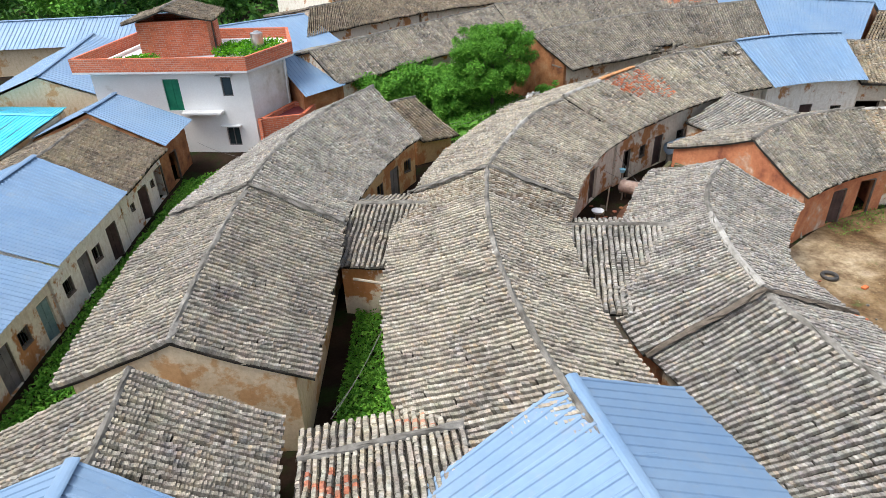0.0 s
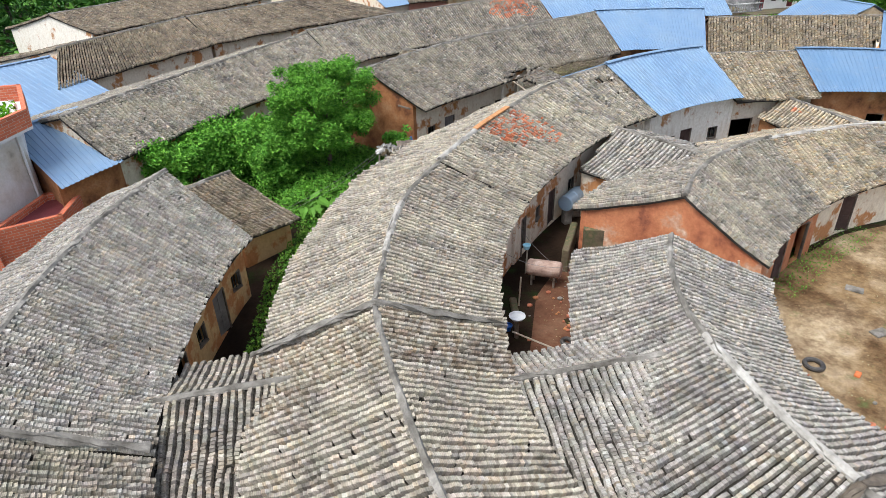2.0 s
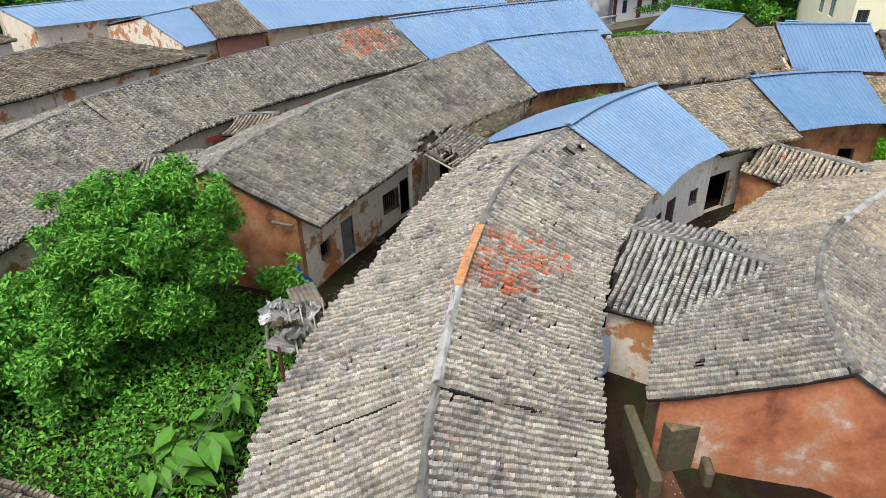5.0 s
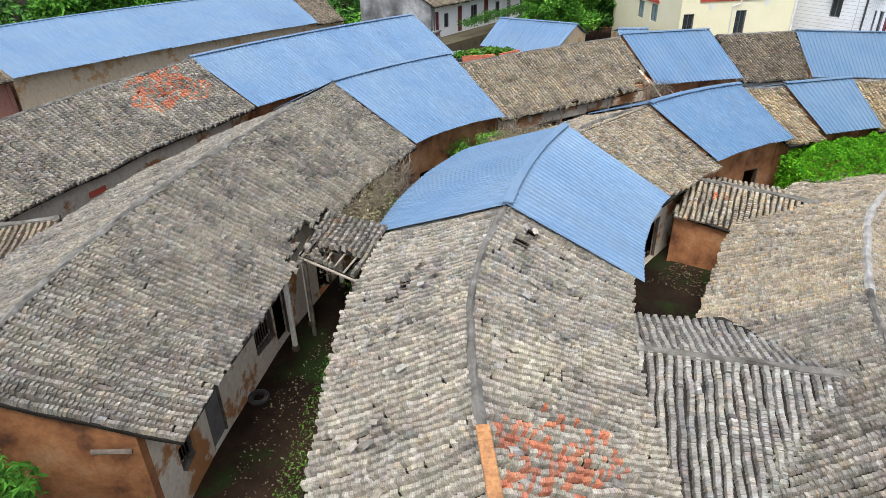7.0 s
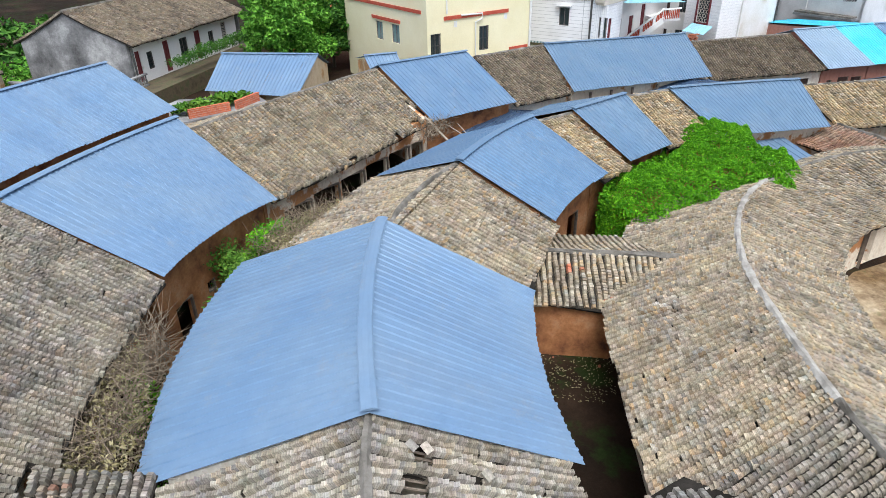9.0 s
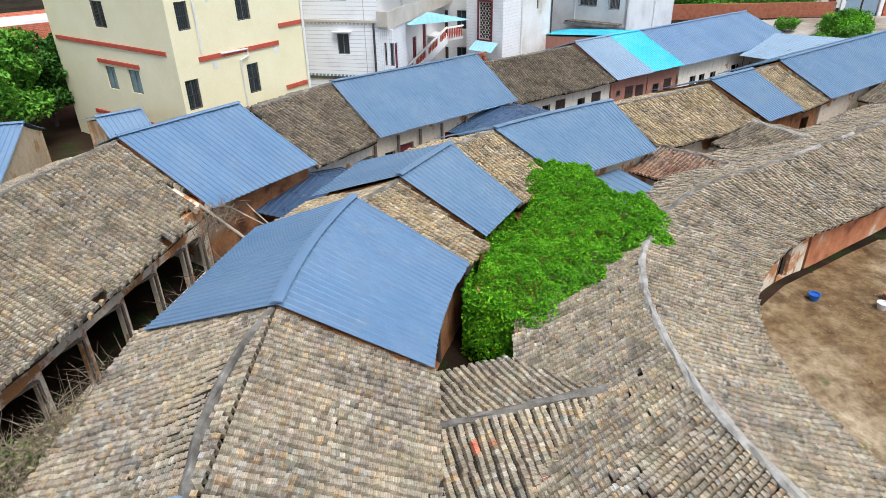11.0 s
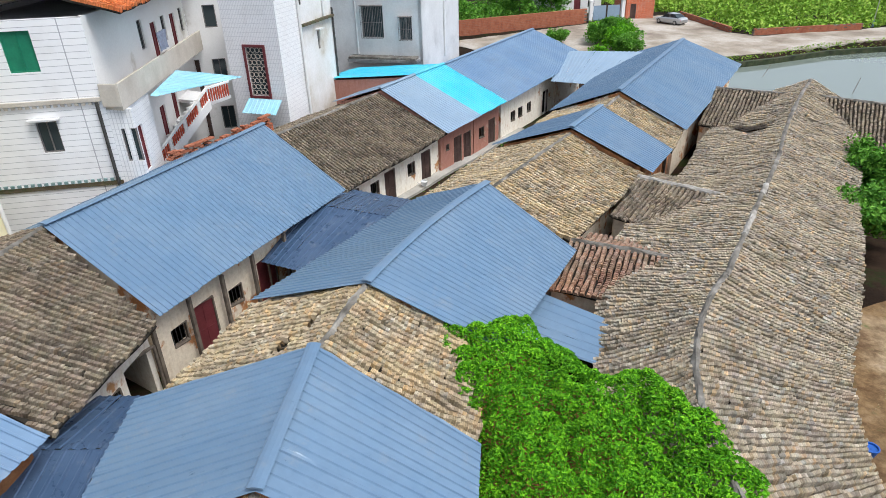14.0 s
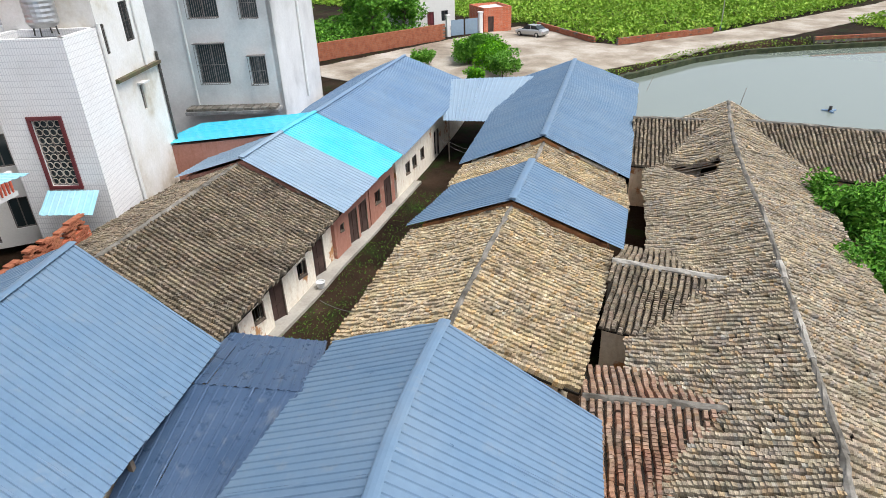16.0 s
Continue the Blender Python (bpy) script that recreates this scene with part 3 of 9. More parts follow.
    for i in np.where(single)[0]:
        ob = new("tile", tile_mesh(names[tones[i]]))
        d = p[i] - q[i]
        m = Matrix((
            (s[i][0] * w[i][0], d[0], n[i][0], p[i][0]),
            (s[i][1] * w[i][0], d[1], n[i][1], p[i][1]),
            (s[i][2] * w[i][0], d[2], n[i][2], p[i][2]),
            (0, 0, 0, 1)))
        ob.parent = bed
        ob.matrix_basis = m
    return bed


RIB = [(0.0, 0.0), (0.55, 0.0), (0.63, 1.0), (0.84, 1.0), (0.92, 0.0)]


def cover_sheets(slope, house_ob, mat, pitch, rng, height=0.034):
    """Ribbed steel sheets, each about a metre wide, lapped side by side."""
    ribs = max(4, round((slope.lr + slope.le) / 2 / pitch))
    per = 4
    nv = 9
    vs = np.linspace(-0.005, 1.0, nv + 1)
    for a in range(0, ribs, per):
        b = min(ribs, a + per)
        us, hs = [], []
        for k in range(a, b):
            for x, h in RIB:
                us.append((k + x) / ribs)
                hs.append(h)
        us.append(b / ribs)
        hs.append(0.0)
        us, hs = np.array(us), np.array(hs) * height
        ext = rng.uniform(-0.004, 0.006)
        U, V = np.meshgrid(us, vs + (vs > 0.99) * ext, indexing="ij")
        p, _, _, n, _ = slope.basis(U, V)
        off = (0.05 + rng.uniform(-0.008, 0.008)) + hs[:, None, None] + np.zeros((1, nv + 1, 1))
        # the lapped edge has sprung up here and there
        off[-4:, :, 0] += np.clip(rng.normal(0.006, 0.02, nv + 1), 0, 0.05) * np.array([0.2, 0.5, 0.8, 1.0])[:, None]
        top = p + n * off
        low = p + n * (off - 0.012)
        nu = len(us)
        k = nu * (nv + 1)
        idx = np.arange(k).reshape(nu, nv + 1)
        q = np.stack((idx[:-1, :-1], idx[1:, :-1], idx[1:, 1:], idx[:-1, 1:]), -1).reshape(-1, 4)
        faces = [q, q[:, ::-1] + k]
        for e in (idx[0], idx[-1], idx[:, 0], idx[:, -1]):
            faces.append(np.stack((e[:-1], e[1:], e[1:] + k, e[:-1] + k), -1))
        raw("roof_sheet", np.concatenate((top.reshape(-1, 3), low.reshape(-1, 3))), np.concatenate(faces)[:, :: 1 if slope.flip else -1], mat, house_ob)


def ridge_cap(ridge, house_ob, mat, width, height, lift, label, u0=0.0, u1=1.0, rough=0.02, name="ridge_cap"):
    """A mortar bed or a folded flashing along the ridge."""
    c = curve(ridge)
    k = max(3, int(length(c) * (u1 - u0) / 0.35))
    u = np.linspace(u0, u1, k + 1)
    p = c(u)
    d = np.gradient(p, axis=0)
    d[:, 2] = 0
    d /= np.linalg.norm(d, axis=1, keepdims=True)
    s = np.stack((d[:, 1], -d[:, 0], np.zeros(len(d))), 1)
    rng = np.random.default_rng(int(abs(p[0, 0] * 91 + p[0, 1] * 13)) + 3)
    prof = [(-1, -0.45), (-0.8, 0.35), (-0.3, 1.0), (0.3, 1.0), (0.8, 0.35), (1, -0.45)]
    verts = []
    for a, h in prof:
        jit = rng.normal(0, rough, (len(p), 1))
        verts.append(p + s * (a * width / 2 + jit) + np.array([0, 0, 1.0]) * (lift + h * height + rng.normal(0, rough * 0.7, (len(p), 1))))
    verts = np.stack(verts, 1)
    m = len(prof)
    idx = np.arange(len(p) * m).reshape(len(p), m)
    q = [np.stack((idx[:-1, :-1], idx[:-1, 1:], idx[1:, 1:], idx[1:, :-1]), -1).reshape(-1, 4)]
    for row in (idx[0], idx[-1]):
        q.append(np.array([[row[0], row[1], row[2], row[3]], [row[0], row[3], row[4], row[5]]]))
    return raw(name, verts.reshape(-1, 3), np.concatenate(q), mat, house_ob, label)


KINDS = {
    # width, sill, head, leaf material
    "door": (0.95, 0.0, 1.95, M_DARKDOOR), "reddoor": (1.1, 0.0, 2.0, M_REDDOOR), "greydoor": (0.95, 0.0, 1.95, M_GREYDOOR),
    "tealdoor": (0.95, 0.0, 1.95, M_TEAL), "doorway": (1.0, 0.0, 1.95, None), "wide": (1.7, 0.0, 2.0, None),
    "window": (0.75, 0.95, 1.75, None), "small": (0.45, 1.25, 1.7, None), "big": (1.3, 0.8, 1.85, None),
}


def opening_fill(kind, at, along, inward, width, z0, z1, leaf, house_ob, ajar):
    """Frame and leaf of a door, or frame and bars of a window, in its opening."""
    ang = math.atan2(along[1], along[0])
    inw = 1.0 if (-along[1] * inward[0] + along[0] * inward[1]) > 0 else -1.0
    base = Matrix.Translation((at[0], at[1], z0)) @ Matrix.Rotation(ang, 4, "Z")
    isdoor = kind in ("door", "reddoor", "greydoor", "tealdoor", "doorway", "wide")
    thing = None
    bm = bmesh.new()
    h = z1 - z0
    t = 0.06
    for sx in (-1, 1):
        box(bm, base @ Matrix.Translation((sx * (width / 2 - t / 2), inw * 0.10, 0)), t, 0.12, h)
    box(bm, base @ Matrix.Translation((0, inw * 0.10, h - t)), width - 2 * t, 0.115, t)
    if not isdoor:
        box(bm, base @ Matrix.Translation((0, inw * 0.06, 0)), width - 2 * t, 0.2, t)
    frame_ob = part("door" if isdoor else "window", bm, M_WOOD, house_ob, "timber door frame" if isdoor else "small window with timber frame and bars")
    if leaf is not None:
        bm = bmesh.new()
        hinge = base @ Matrix.Translation((-(width / 2 - t), inw * 0.12, 0.02)) @ Matrix.Rotation(inw * ajar, 4, "Z")
        wd = width - 2 * t
        box(bm, hinge @ Matrix.Translation((wd / 2, 0, 0)), wd, 0.04, h - t - 0.03)
        for x in (0.25, 0.75):
            box(bm, hinge @ Matrix.Translation((wd * x, -inw * 0.03, 0.12)), wd * 0.395, 0.02, h * 0.35)
            box(bm, hinge @ Matrix.Translation((wd * x, -inw * 0.03, 0.2 + h * 0.4)), wd * 0.395, 0.02, h * 0.4)
        o = part("door_leaf", bm, leaf, frame_ob)
        o.matrix_parent_inverse = Matrix.Identity(4)
    elif not isdoor:
        k = max(3, int(width / 0.16))
        for i in range(k):
            bm = bmesh.new()
            box(bm, base @ Matrix.Translation((-width / 2 + t + (i + 0.5) * (width - 2 * t) / k, inw * 0.10, t)), 0.025, 0.025, h - 2 * t)
            o = part("bar", bm, M_IRON if width < 0.9 else M_WOOD, frame_ob)


def wall_run(slope, v_of, house_ob, mat, openings, thick=0.24, u0=0.0, u1=1.0, seed=0, name="wall"):
    """A wall under the eave that follows its line, with openings through it."""
    uu = np.linspace(u0, u1, 80)
    vv = v_of(uu)
    p = slope.at(uu, vv)
    inn = slope.r(uu) - slope.e(uu)
    inn[:, 2] = 0
    inn /= np.linalg.norm(inn, axis=1, keepdims=True)
    s = np.concatenate(([0], np.cumsum(np.linalg.norm(np.diff(p[:, :2], axis=0), axis=1))))
    L = s[-1]
    it = lambda x, a: np.interp(x, s, a)
    ops = []
    for f, kind in openings:
        w, a, b, leaf = KINDS[kind]
        ops.append((max(0.05, f * L - w / 2), min(L - 0.05, f * L + w / 2), a, b, kind, leaf))
    cuts = sorted({0.0, L, *np.arange(0.9, L - 0.3, 0.9), *[o[0] for o in ops], *[o[1] for o in ops]})
    cuts = [c for i, c in enumerate(cuts) if i == 0 or c - cuts[i - 1] > 1e-4]
    verts, faces = [], []
    for a, b in zip(cuts, cuts[1:]):
        if b - a < 1e-3:
            continue
        mid = (a + b) / 2
        op = next((o for o in ops if o[0] < mid < o[1]), None)
        gm = gz(it((op[0] + op[1]) / 2, p[:, 0]), it((op[0] + op[1]) / 2, p[:, 1])) if op else 0
        spans = [(None, None)]
        if op:
            spans = [(None, gm + op[2] + 0.02), (gm + op[3], None)]
        for z0, z1 in spans:
            k = len(verts)
            for x in (a, b):
                q = np.array([it(x, p[:, 0]), it(x, p[:, 1])])
                d = np.array([it(x, inn[:, 0]), it(x, inn[:, 1])])
                low = gz(*q) - 0.4 if z0 is None else z0
                top = max(it(x, p[:, 2]) - 0.08 if z1 is None else z1, low + 0.03)
                for off in (0.0, thick):
                    for z in (low, top):
                        verts.append((*(q + d * off), z))
            # 0 a-out-lo, 1 a-out-hi, 2 a-in-lo, 3 a-in-hi, 4.. same at b
            for fc in ((0, 4, 5, 1), (2, 3, 7, 6), (1, 5, 7, 3), (0, 2, 6, 4), (0, 1, 3, 2), (4, 6, 7, 5)):
                faces.append([k + i for i in fc])
    key, weld = {}, []
    for v in verts:
        weld.append(key.setdefault(tuple(round(float(c), 3) for c in v), len(key)))
    seen = {}
    for fc in faces:
        fc = [weld[i] for i in fc]
        seen.setdefault(tuple(sorted(fc)), []).append(fc)
    faces = [v[0] for v in seen.values() if len(v) == 1 and len(set(v[0])) == 4]
    w_ob = raw(name, np.array(list(key)), faces, mat, house_ob)
    rng = random.Random(seed)
    for o in ops:
        mid = (o[0] + o[1]) / 2
        x, y = float(it(mid, p[:, 0])), float(it(mid, p[:, 1]))
        d = (float(it(mid, inn[:, 0])), float(it(mid, inn[:, 1])))
        along = (-d[1], d[0])
        g = gz(x, y)
        opening_fill(o[4], (x, y), along, d, o[1] - o[0], g + o[2] + 0.02, g + o[3], o[5], house_ob, rng.choice((0, 0, 0.15)))
    return w_ob


def gable(ridge_pt, a, b, inward, house_ob, mat, thick=0.24, name="gable_wall", label=""):
    """A gable wall from eave wall to eave wall, up to the ridge."""
    k = 7
    bm = bmesh.new()
    front, back = [], []
    for t in np.linspace(0, 1, k):
        p = a + (ridge_pt - a) * 2 * t if t <= 0.5 else ridge_pt + (b - ridge_pt) * (2 * t - 1)
        z = p[2] - 0.1 - 0.05 * math.sin(2 * math.pi * min(t, 1 - t))
        g = gz(p[0], p[1]) - 0.4
        for lst, off in ((front, 0.0), (back, thick)):
            x, y = p[0] + inward[0] * off, p[1] + inward[1] * off
            lst.append((bm.verts.new((x, y, g)), bm.verts.new((x, y, z))))
    for lst in (front, back):
        for (l0, h0), (l1, h1) in zip(lst, lst[1:]):
            bm.faces.new((l0, l1, h1, h0))
    for (l0, h0), (l1, h1), (m0, k0), (m1, k1) in zip(front, front[1:], back, back[1:]):
        bm.faces.new((h0, h1, k1, k0))
    for i in (0, -1):
        bm.faces.new((front[i][0], front[i][1], back[i][1], back[i][0]))
    bmesh.ops.recalc_face_normals(bm, faces=bm.faces)
    return part(name, bm, mat, house_ob, label)


COUNT = [0]


def house(label, ridge, eL, eR, roof="tile", tone="grey", wall="plaster", openL=(), openR=(), ends=(True, True), walls="LR", over=0.72, ex=0.105,
          holesL=(), holesR=(), looseL=None, looseR=None, patchL=(), patchR=(), cap=None, name="house", group="ring houses", missing=0.006, mat=None, pitch=0.26, endmat=None, caps=(), gover=0.12, dentL=(), dentR=(), worn=1.0):
    COUNT[0] += 1
    rng = np.random.default_rng(COUNT[0])
    c = curve(ridge)
    mid = c(np.array([0.5]))[0]
    ob = empty(name, (mid[0], mid[1], gz(mid[0], mid[1])), label, "house" if name == "house" else "roofed passage", group)
    lift = 0.0
    sl = {}
    for side, eave, holes, loose, patches in (("L", eL, holesL, looseL, patchL), ("R", eR, holesR, looseR, patchR)):
        s = Slope(ridge, eave, COUNT[0] * 1.7 + (side == "R"), *((0.07, 0.035) if roof == "tile" else (0.0, 0.006)), dents=dentL if side == "L" else dentR)
        sl[side] = s
        if roof == "tile":
            cover_tiles(s, ob, tone, ex, list(holes), loose, rng, missing, patches, worn, name == "roofed_passage")
        else:
            cover_sheets(s, ob, mat or M_BLUE, pitch, rng)
    if roof == "tile":
        if cap != "none":
            ridge_cap(ridge, ob, M_WHITEMORTAR if cap == "white" else M_MORTAR, 0.3 if cap == "white" else 0.24, 0.10, 0.07, "pale mortar ridge" if cap == "white" else "grey mortar ridge")
        for u0, u1 in caps:
            ridge_cap(ridge, ob, M_WHITEMORTAR, 0.29, 0.11, 0.08, "patch of fresh pale mortar", u0, u1, rough=0.012, name="mortar_patch")
    else:
        ridge_cap(ridge, ob, mat or M_BLUE, 0.36, 0.035, 0.115, "folded steel ridge flashing", rough=0.002)
    for side, ops in (("L", openL), ("R", openR)):
        if side in walls:
            s = sl[side]
            wall_run(s, lambda u, s=s: np.full(u.shape, 1 - over / s.run), ob, WALLS[wall], ops, u0=0.012, u1=0.988, seed=COUNT[0])
    for i, u in ((0, gover / max(1, sl["L"].lr)), (1, 1 - gover / max(1, sl["L"].lr))):
        if ends[i]:
            uu = np.array([u])
            a = sl["L"].at(uu, np.array([1 - over / sl["L"].run]))[0]
            b = sl["R"].at(uu, np.array([1 - over / sl["R"].run]))[0]
            r = sl["L"].at(uu, np.array([0.0]))[0]
            d = c(np.array([0.5]))[0] - r
            d[2] = 0
            d /= np.linalg.norm(d)
            gable(r, a, b, d, ob, WALLS[endmat or wall])
    return ob


# ---------- ring two (the middle ring) ----------
house("blue steel roofed house over old walls in the curved row", [(3.3, 12.9, 4.4), (4.3, 9.1, 4.3), (5.6, 4, 4.2)][::-1], [(-0.8, 10.9, 2.6), (0.6, 3, 2.5)][::-1], [(6.9, 14.1, 2.75), (8.3, 10.3, 2.6), (10.3, 4, 2.5)][::-1], roof="blue", pitch=0.36)
house("curved grey-beige tile roofed house with worn mortar ridge", [(4.0, 10.0, 4.1), (3.0, 13.0, 4.3), (2.0, 18, 4.5), (1.9, 24, 4.72), (2.15, 26.55, 4.75)], [(-0.6, 10.4, 2.45), (-1.6, 13.9, 2.6), (-2.2, 18.2, 2.8), (-2.2, 22.7, 3.0), (-1.3, 27.6, 3.1)],
      [(7.6, 10.8, 2.4), (6.4, 13.6, 2.75), (5.4, 18, 3.05), (5.4, 23.4, 3.1), (6.2, 26.3, 3.1)], tone="beige", ends=(True, False), looseR=(0.6, 0.5, 260), looseL=(0.6, 0.5, 260), missing=0.02, patchL=[(0.93, 0.5, 0.09, 0.6, 0.45, "dark")], patchR=[(0.93, 0.5, 0.09, 0.6, 0.45, "dark")])
house("curved grey-beige tile roofed house with pale ridge", [(2.1, 26.4, 4.8), (2.9, 28.6, 4.8), (5.1, 33.3, 4.88), (7.4, 35.8, 5.02)], [(-1.3, 27.4, 3.1), (0.7, 33.5, 3.2), (3.7, 38.0, 3.5)],
      [(6.2, 26.1, 3.1), (8.1, 30.6, 3.2), (10.6, 33.7, 3.4)], tone="beige", wall="plaster", ends=(False, False), openR=[(0.2, "door"), (0.45, "window"), (0.75, "door")], looseL=(0.5, 0.5, 260), looseR=(0.5, 0.5, 260), caps=((0.28, 0.62),))
house("curved tile roofed house with red repair tiles and holes", [(7.2, 35.6, 5.17), (11.6, 39.6, 5.37), (16.8, 43.0, 5.7), (20.6, 44.1, 5.9)], [(3.6, 37.9, 3.6), (7.0, 41.0, 3.8), (11.2, 43.75, 3.9), (15.4, 46.5, 3.95), (19.8, 48.4, 4.1)],
      [(10.6, 33.6, 3.45), (14.6, 36.9, 3.7), (17.8, 38.8, 3.9), (21.6, 40.2, 4.0)], tone="beige", wall="plaster", ends=(False, True), openR=[(0.1, "doorway"), (0.22, "window"), (0.34, "door"), (0.5, "window")], looseL=(0.6, 0.4, 260), looseR=(0.6, 0.4, 260),
      patchR=[(0.36, 0.25, 0.10, 0.22, 0.55, "red"), (0.44, 0.5, 0.06, 0.2, 0.35, "red"), (0.85, 0.4, 0.16, 0.5, 0.35, "slate")], patchL=[(0.85, 0.4, 0.16, 0.5, 0.35, "slate")], holesR=[(0.91, 0.2, 0.018, 0.06), (0.955, 0.23, 0.014, 0.05), (0.83, 0.62, 0.012, 0.04)], holesL=[(0.8, 0.55, 0.022, 0.05), (0.77, 0.63, 0.012, 0.05), (0.42, 0.98, 0.03, 0.04), (0.36, 0.99, 0.02, 0.03)], missing=0.02, caps=((0.0, 0.24),), worn=1.9)
house("blue steel roofed house with whitewashed wall and dark doors", [(20.4, 44.0, 6.1), (24.7, 45.1, 6.15), (28.5, 45.6, 6.05)], [(19.8, 48.8, 4.1), (24.3, 50.2, 4.1), (28.9, 50.5, 4.05)],
      [(21.6, 39.9, 4.0), (25, 40.8, 4.0), (28.3, 41.0, 3.95)], roof="blue", wall="white", openR=[(0.07, "doorway"), (0.31, "window"), (0.5, "door"), (0.82, "window")])
house("short weathered tile roofed house between steel roofs", [(28.2, 45.5, 5.5), (32.9, 45.0, 5.35), (35, 44, 5.4)], [(28.9, 50.4, 3.7), (33.5, 48.9, 3.7), (37.4, 47.8, 3.7)], [(28.0, 41.1, 3.7), (33.6, 40.4, 3.6)], tone="ochre",
      openR=[(0.17, "wide"), (0.7, "window")], looseR=(0.5, 0.5, 200))
house("blue steel roofed house with clay walls", [(34.6, 44, 5.65), (38.2, 42.9, 5.5), (41.7, 41.3, 5.3)], [(37.0, 47.9, 3.9), (43.4, 45, 3.7)], [(33.3, 40.3, 3.9), (36, 39.3, 3.85), (38.5, 37.9, 3.8)], roof="blue", wall="clay", openR=[(0.3, "doorway"), (0.7, "doorway")], mat=M_MIDBLUE)
house("short yellowish tile roofed house between steel roofs", [(41.5, 41.4, 4.95), (43.9, 39.3, 4.8)], [(43.4, 45, 3.4), (46, 42.8, 3.4)], [(38.4, 38, 3.45), (40.5, 36.8, 3.4)], tone="yellow", wall="clay", looseR=(0.5, 0.5, 150))
house("blue steel roofed house beside a vine thicket", [(43.7, 39.35, 5.1), (47.2, 36.4, 5.0)], [(46.1, 42.8, 3.6), (50, 40.3, 3.5)], [(40.6, 36.7, 3.6), (43.2, 34.4, 3.6)], roof="blue", wall="clay", mat=M_DIMBLUE)
house("short yellowish tile roofed house with broken tiles", [(47, 36.6, 4.8), (49.5, 33.6, 4.6)], [(50.0, 39.8, 3.3), (53, 35.9, 3.1)], [(43.2, 34.5, 3.3), (46.2, 31.6, 3.2)], tone="yellow", worn=1.8, wall="plaster", holesL=[(0.3, 0.3, 0.10, 0.05), (0.55, 0.22, 0.08, 0.04)], looseL=(0.5, 0.5, 150), looseR=(0.5, 0.5, 150), missing=0.02)
house("long blue-grey steel roofed house", [(49.3, 33.7, 4.8), (51.9, 29.5, 4.5), (53.9, 25.1, 4.3)], [(53.2, 36, 3.2), (57.6, 26.2, 2.7)], [(45.9, 31.3, 3.2), (49.2, 24.6, 2.8)], roof="blue", wall="plaster", mat=M_DIMBLUE)
house("yellow-stained tile roofed house with worn ridge", [(53.9, 25.1, 3.85), (56, 20, 3.72), (57.4, 16.2, 3.7)], [(58.1, 26, 2.2), (61.5, 18, 2.2)], [(50.4, 23.4, 2.3), (53.4, 15, 2.2)], tone="yellow", worn=1.6, wall="plaster", looseL=(0.5, 0.5, 260), looseR=(0.5, 0.5, 260))
house("narrow blue steel roofed house", [(57.3, 16.4, 4.1), (59.1, 11.9, 4.1)], [(61.7, 18.1, 2.4), (62.9, 13.3, 2.4)], [(53, 14.8, 2.4), (54.5, 11.1, 2.4)], roof="blue", wall="clay", openR=[(0.5, "doorway")], mat=M_DIMBLUE)
house("short tile roofed house between steel roofs", [(59, 12, 3.8), (60.4, 8.5, 3.85)], [(62.9, 13.3, 2.3), (64.3, 10.8, 2.3)], [(54.4, 11.2, 2.3), (56.2, 7.6, 2.3)], tone="yellow", wall="clay", openR=[(0.5, "doorway")])
house("blue steel roofed house beside the pond", [(60.2, 9, 4.3), (67.8, -8.6, 4.3)], [(64.3, 10.8, 2.5), (72.4, -6.7, 2.5)], [(55.9, 7.8, 2.5), (63.4, -10.8, 2.5)], roof="blue", wall="plaster", mat=M_DIMBLUE)

# ridge stretch relaid in orange brick, and a mossy one beyond it
rel = empty("ridge_bricks", (12.0, 39.9, 5.4), "orange bricks laid along a tile roof ridge", "ridge", "roofs")
rc = curve([(7.2, 35.6, 5.17), (11.6, 39.6, 5.37), (16.8, 43.0, 5.7), (20.6, 44.1, 5.9)])
bu = np.linspace(0.235, 0.43, 17)
for p, q in zip(rc(bu), rc(bu + 0.01)):
    bm = bmesh.new()
    box(bm, Matrix.Translation((p[0], p[1], p[2] + 0.13)) @ Matrix.Rotation(math.atan2(q[1] - p[1], q[0] - p[0]), 4, "Z"), 0.2, 0.27, 0.09, 0.012)
    part("brick", bm, M_ORANGEBRICK, rel)

# ---------- ring one (round the court) ----------
house("grey tile roofed house of the inner row", [(13.2, 8, 3.6), (11.9, 13, 3.68), (10.6, 17.6, 3.75)], [(9.2, 8.5, 1.9), (7.7, 14.3, 1.75), (6.9, 16.9, 1.7)], [(17.2, 9, 2.2), (14.6, 17.8, 2.25)], tone="slate", ends=(True, False), looseL=(0.7, 0.5, 260))
house("curved slate-grey tile roofed house with pale mortar ridge", [(10.6, 17.4, 3.95), (10.65, 20.6, 3.95), (11.2, 23.9, 3.97), (13.5, 27.9, 4.15)], [(6.7, 16.8, 1.8), (6.2, 19.5, 2.1), (8.2, 25.3, 2.45), (10.9, 30.3, 2.75)],
      [(14.4, 18.1, 2.3), (13.9, 21.5, 2.5), (15.4, 24.3, 2.5), (16.7, 26.0, 2.6)], tone="slate", wall="red", looseL=(0.6, 0.5, 260), looseR=(0.6, 0.5, 260), caps=((0.0, 0.48),))
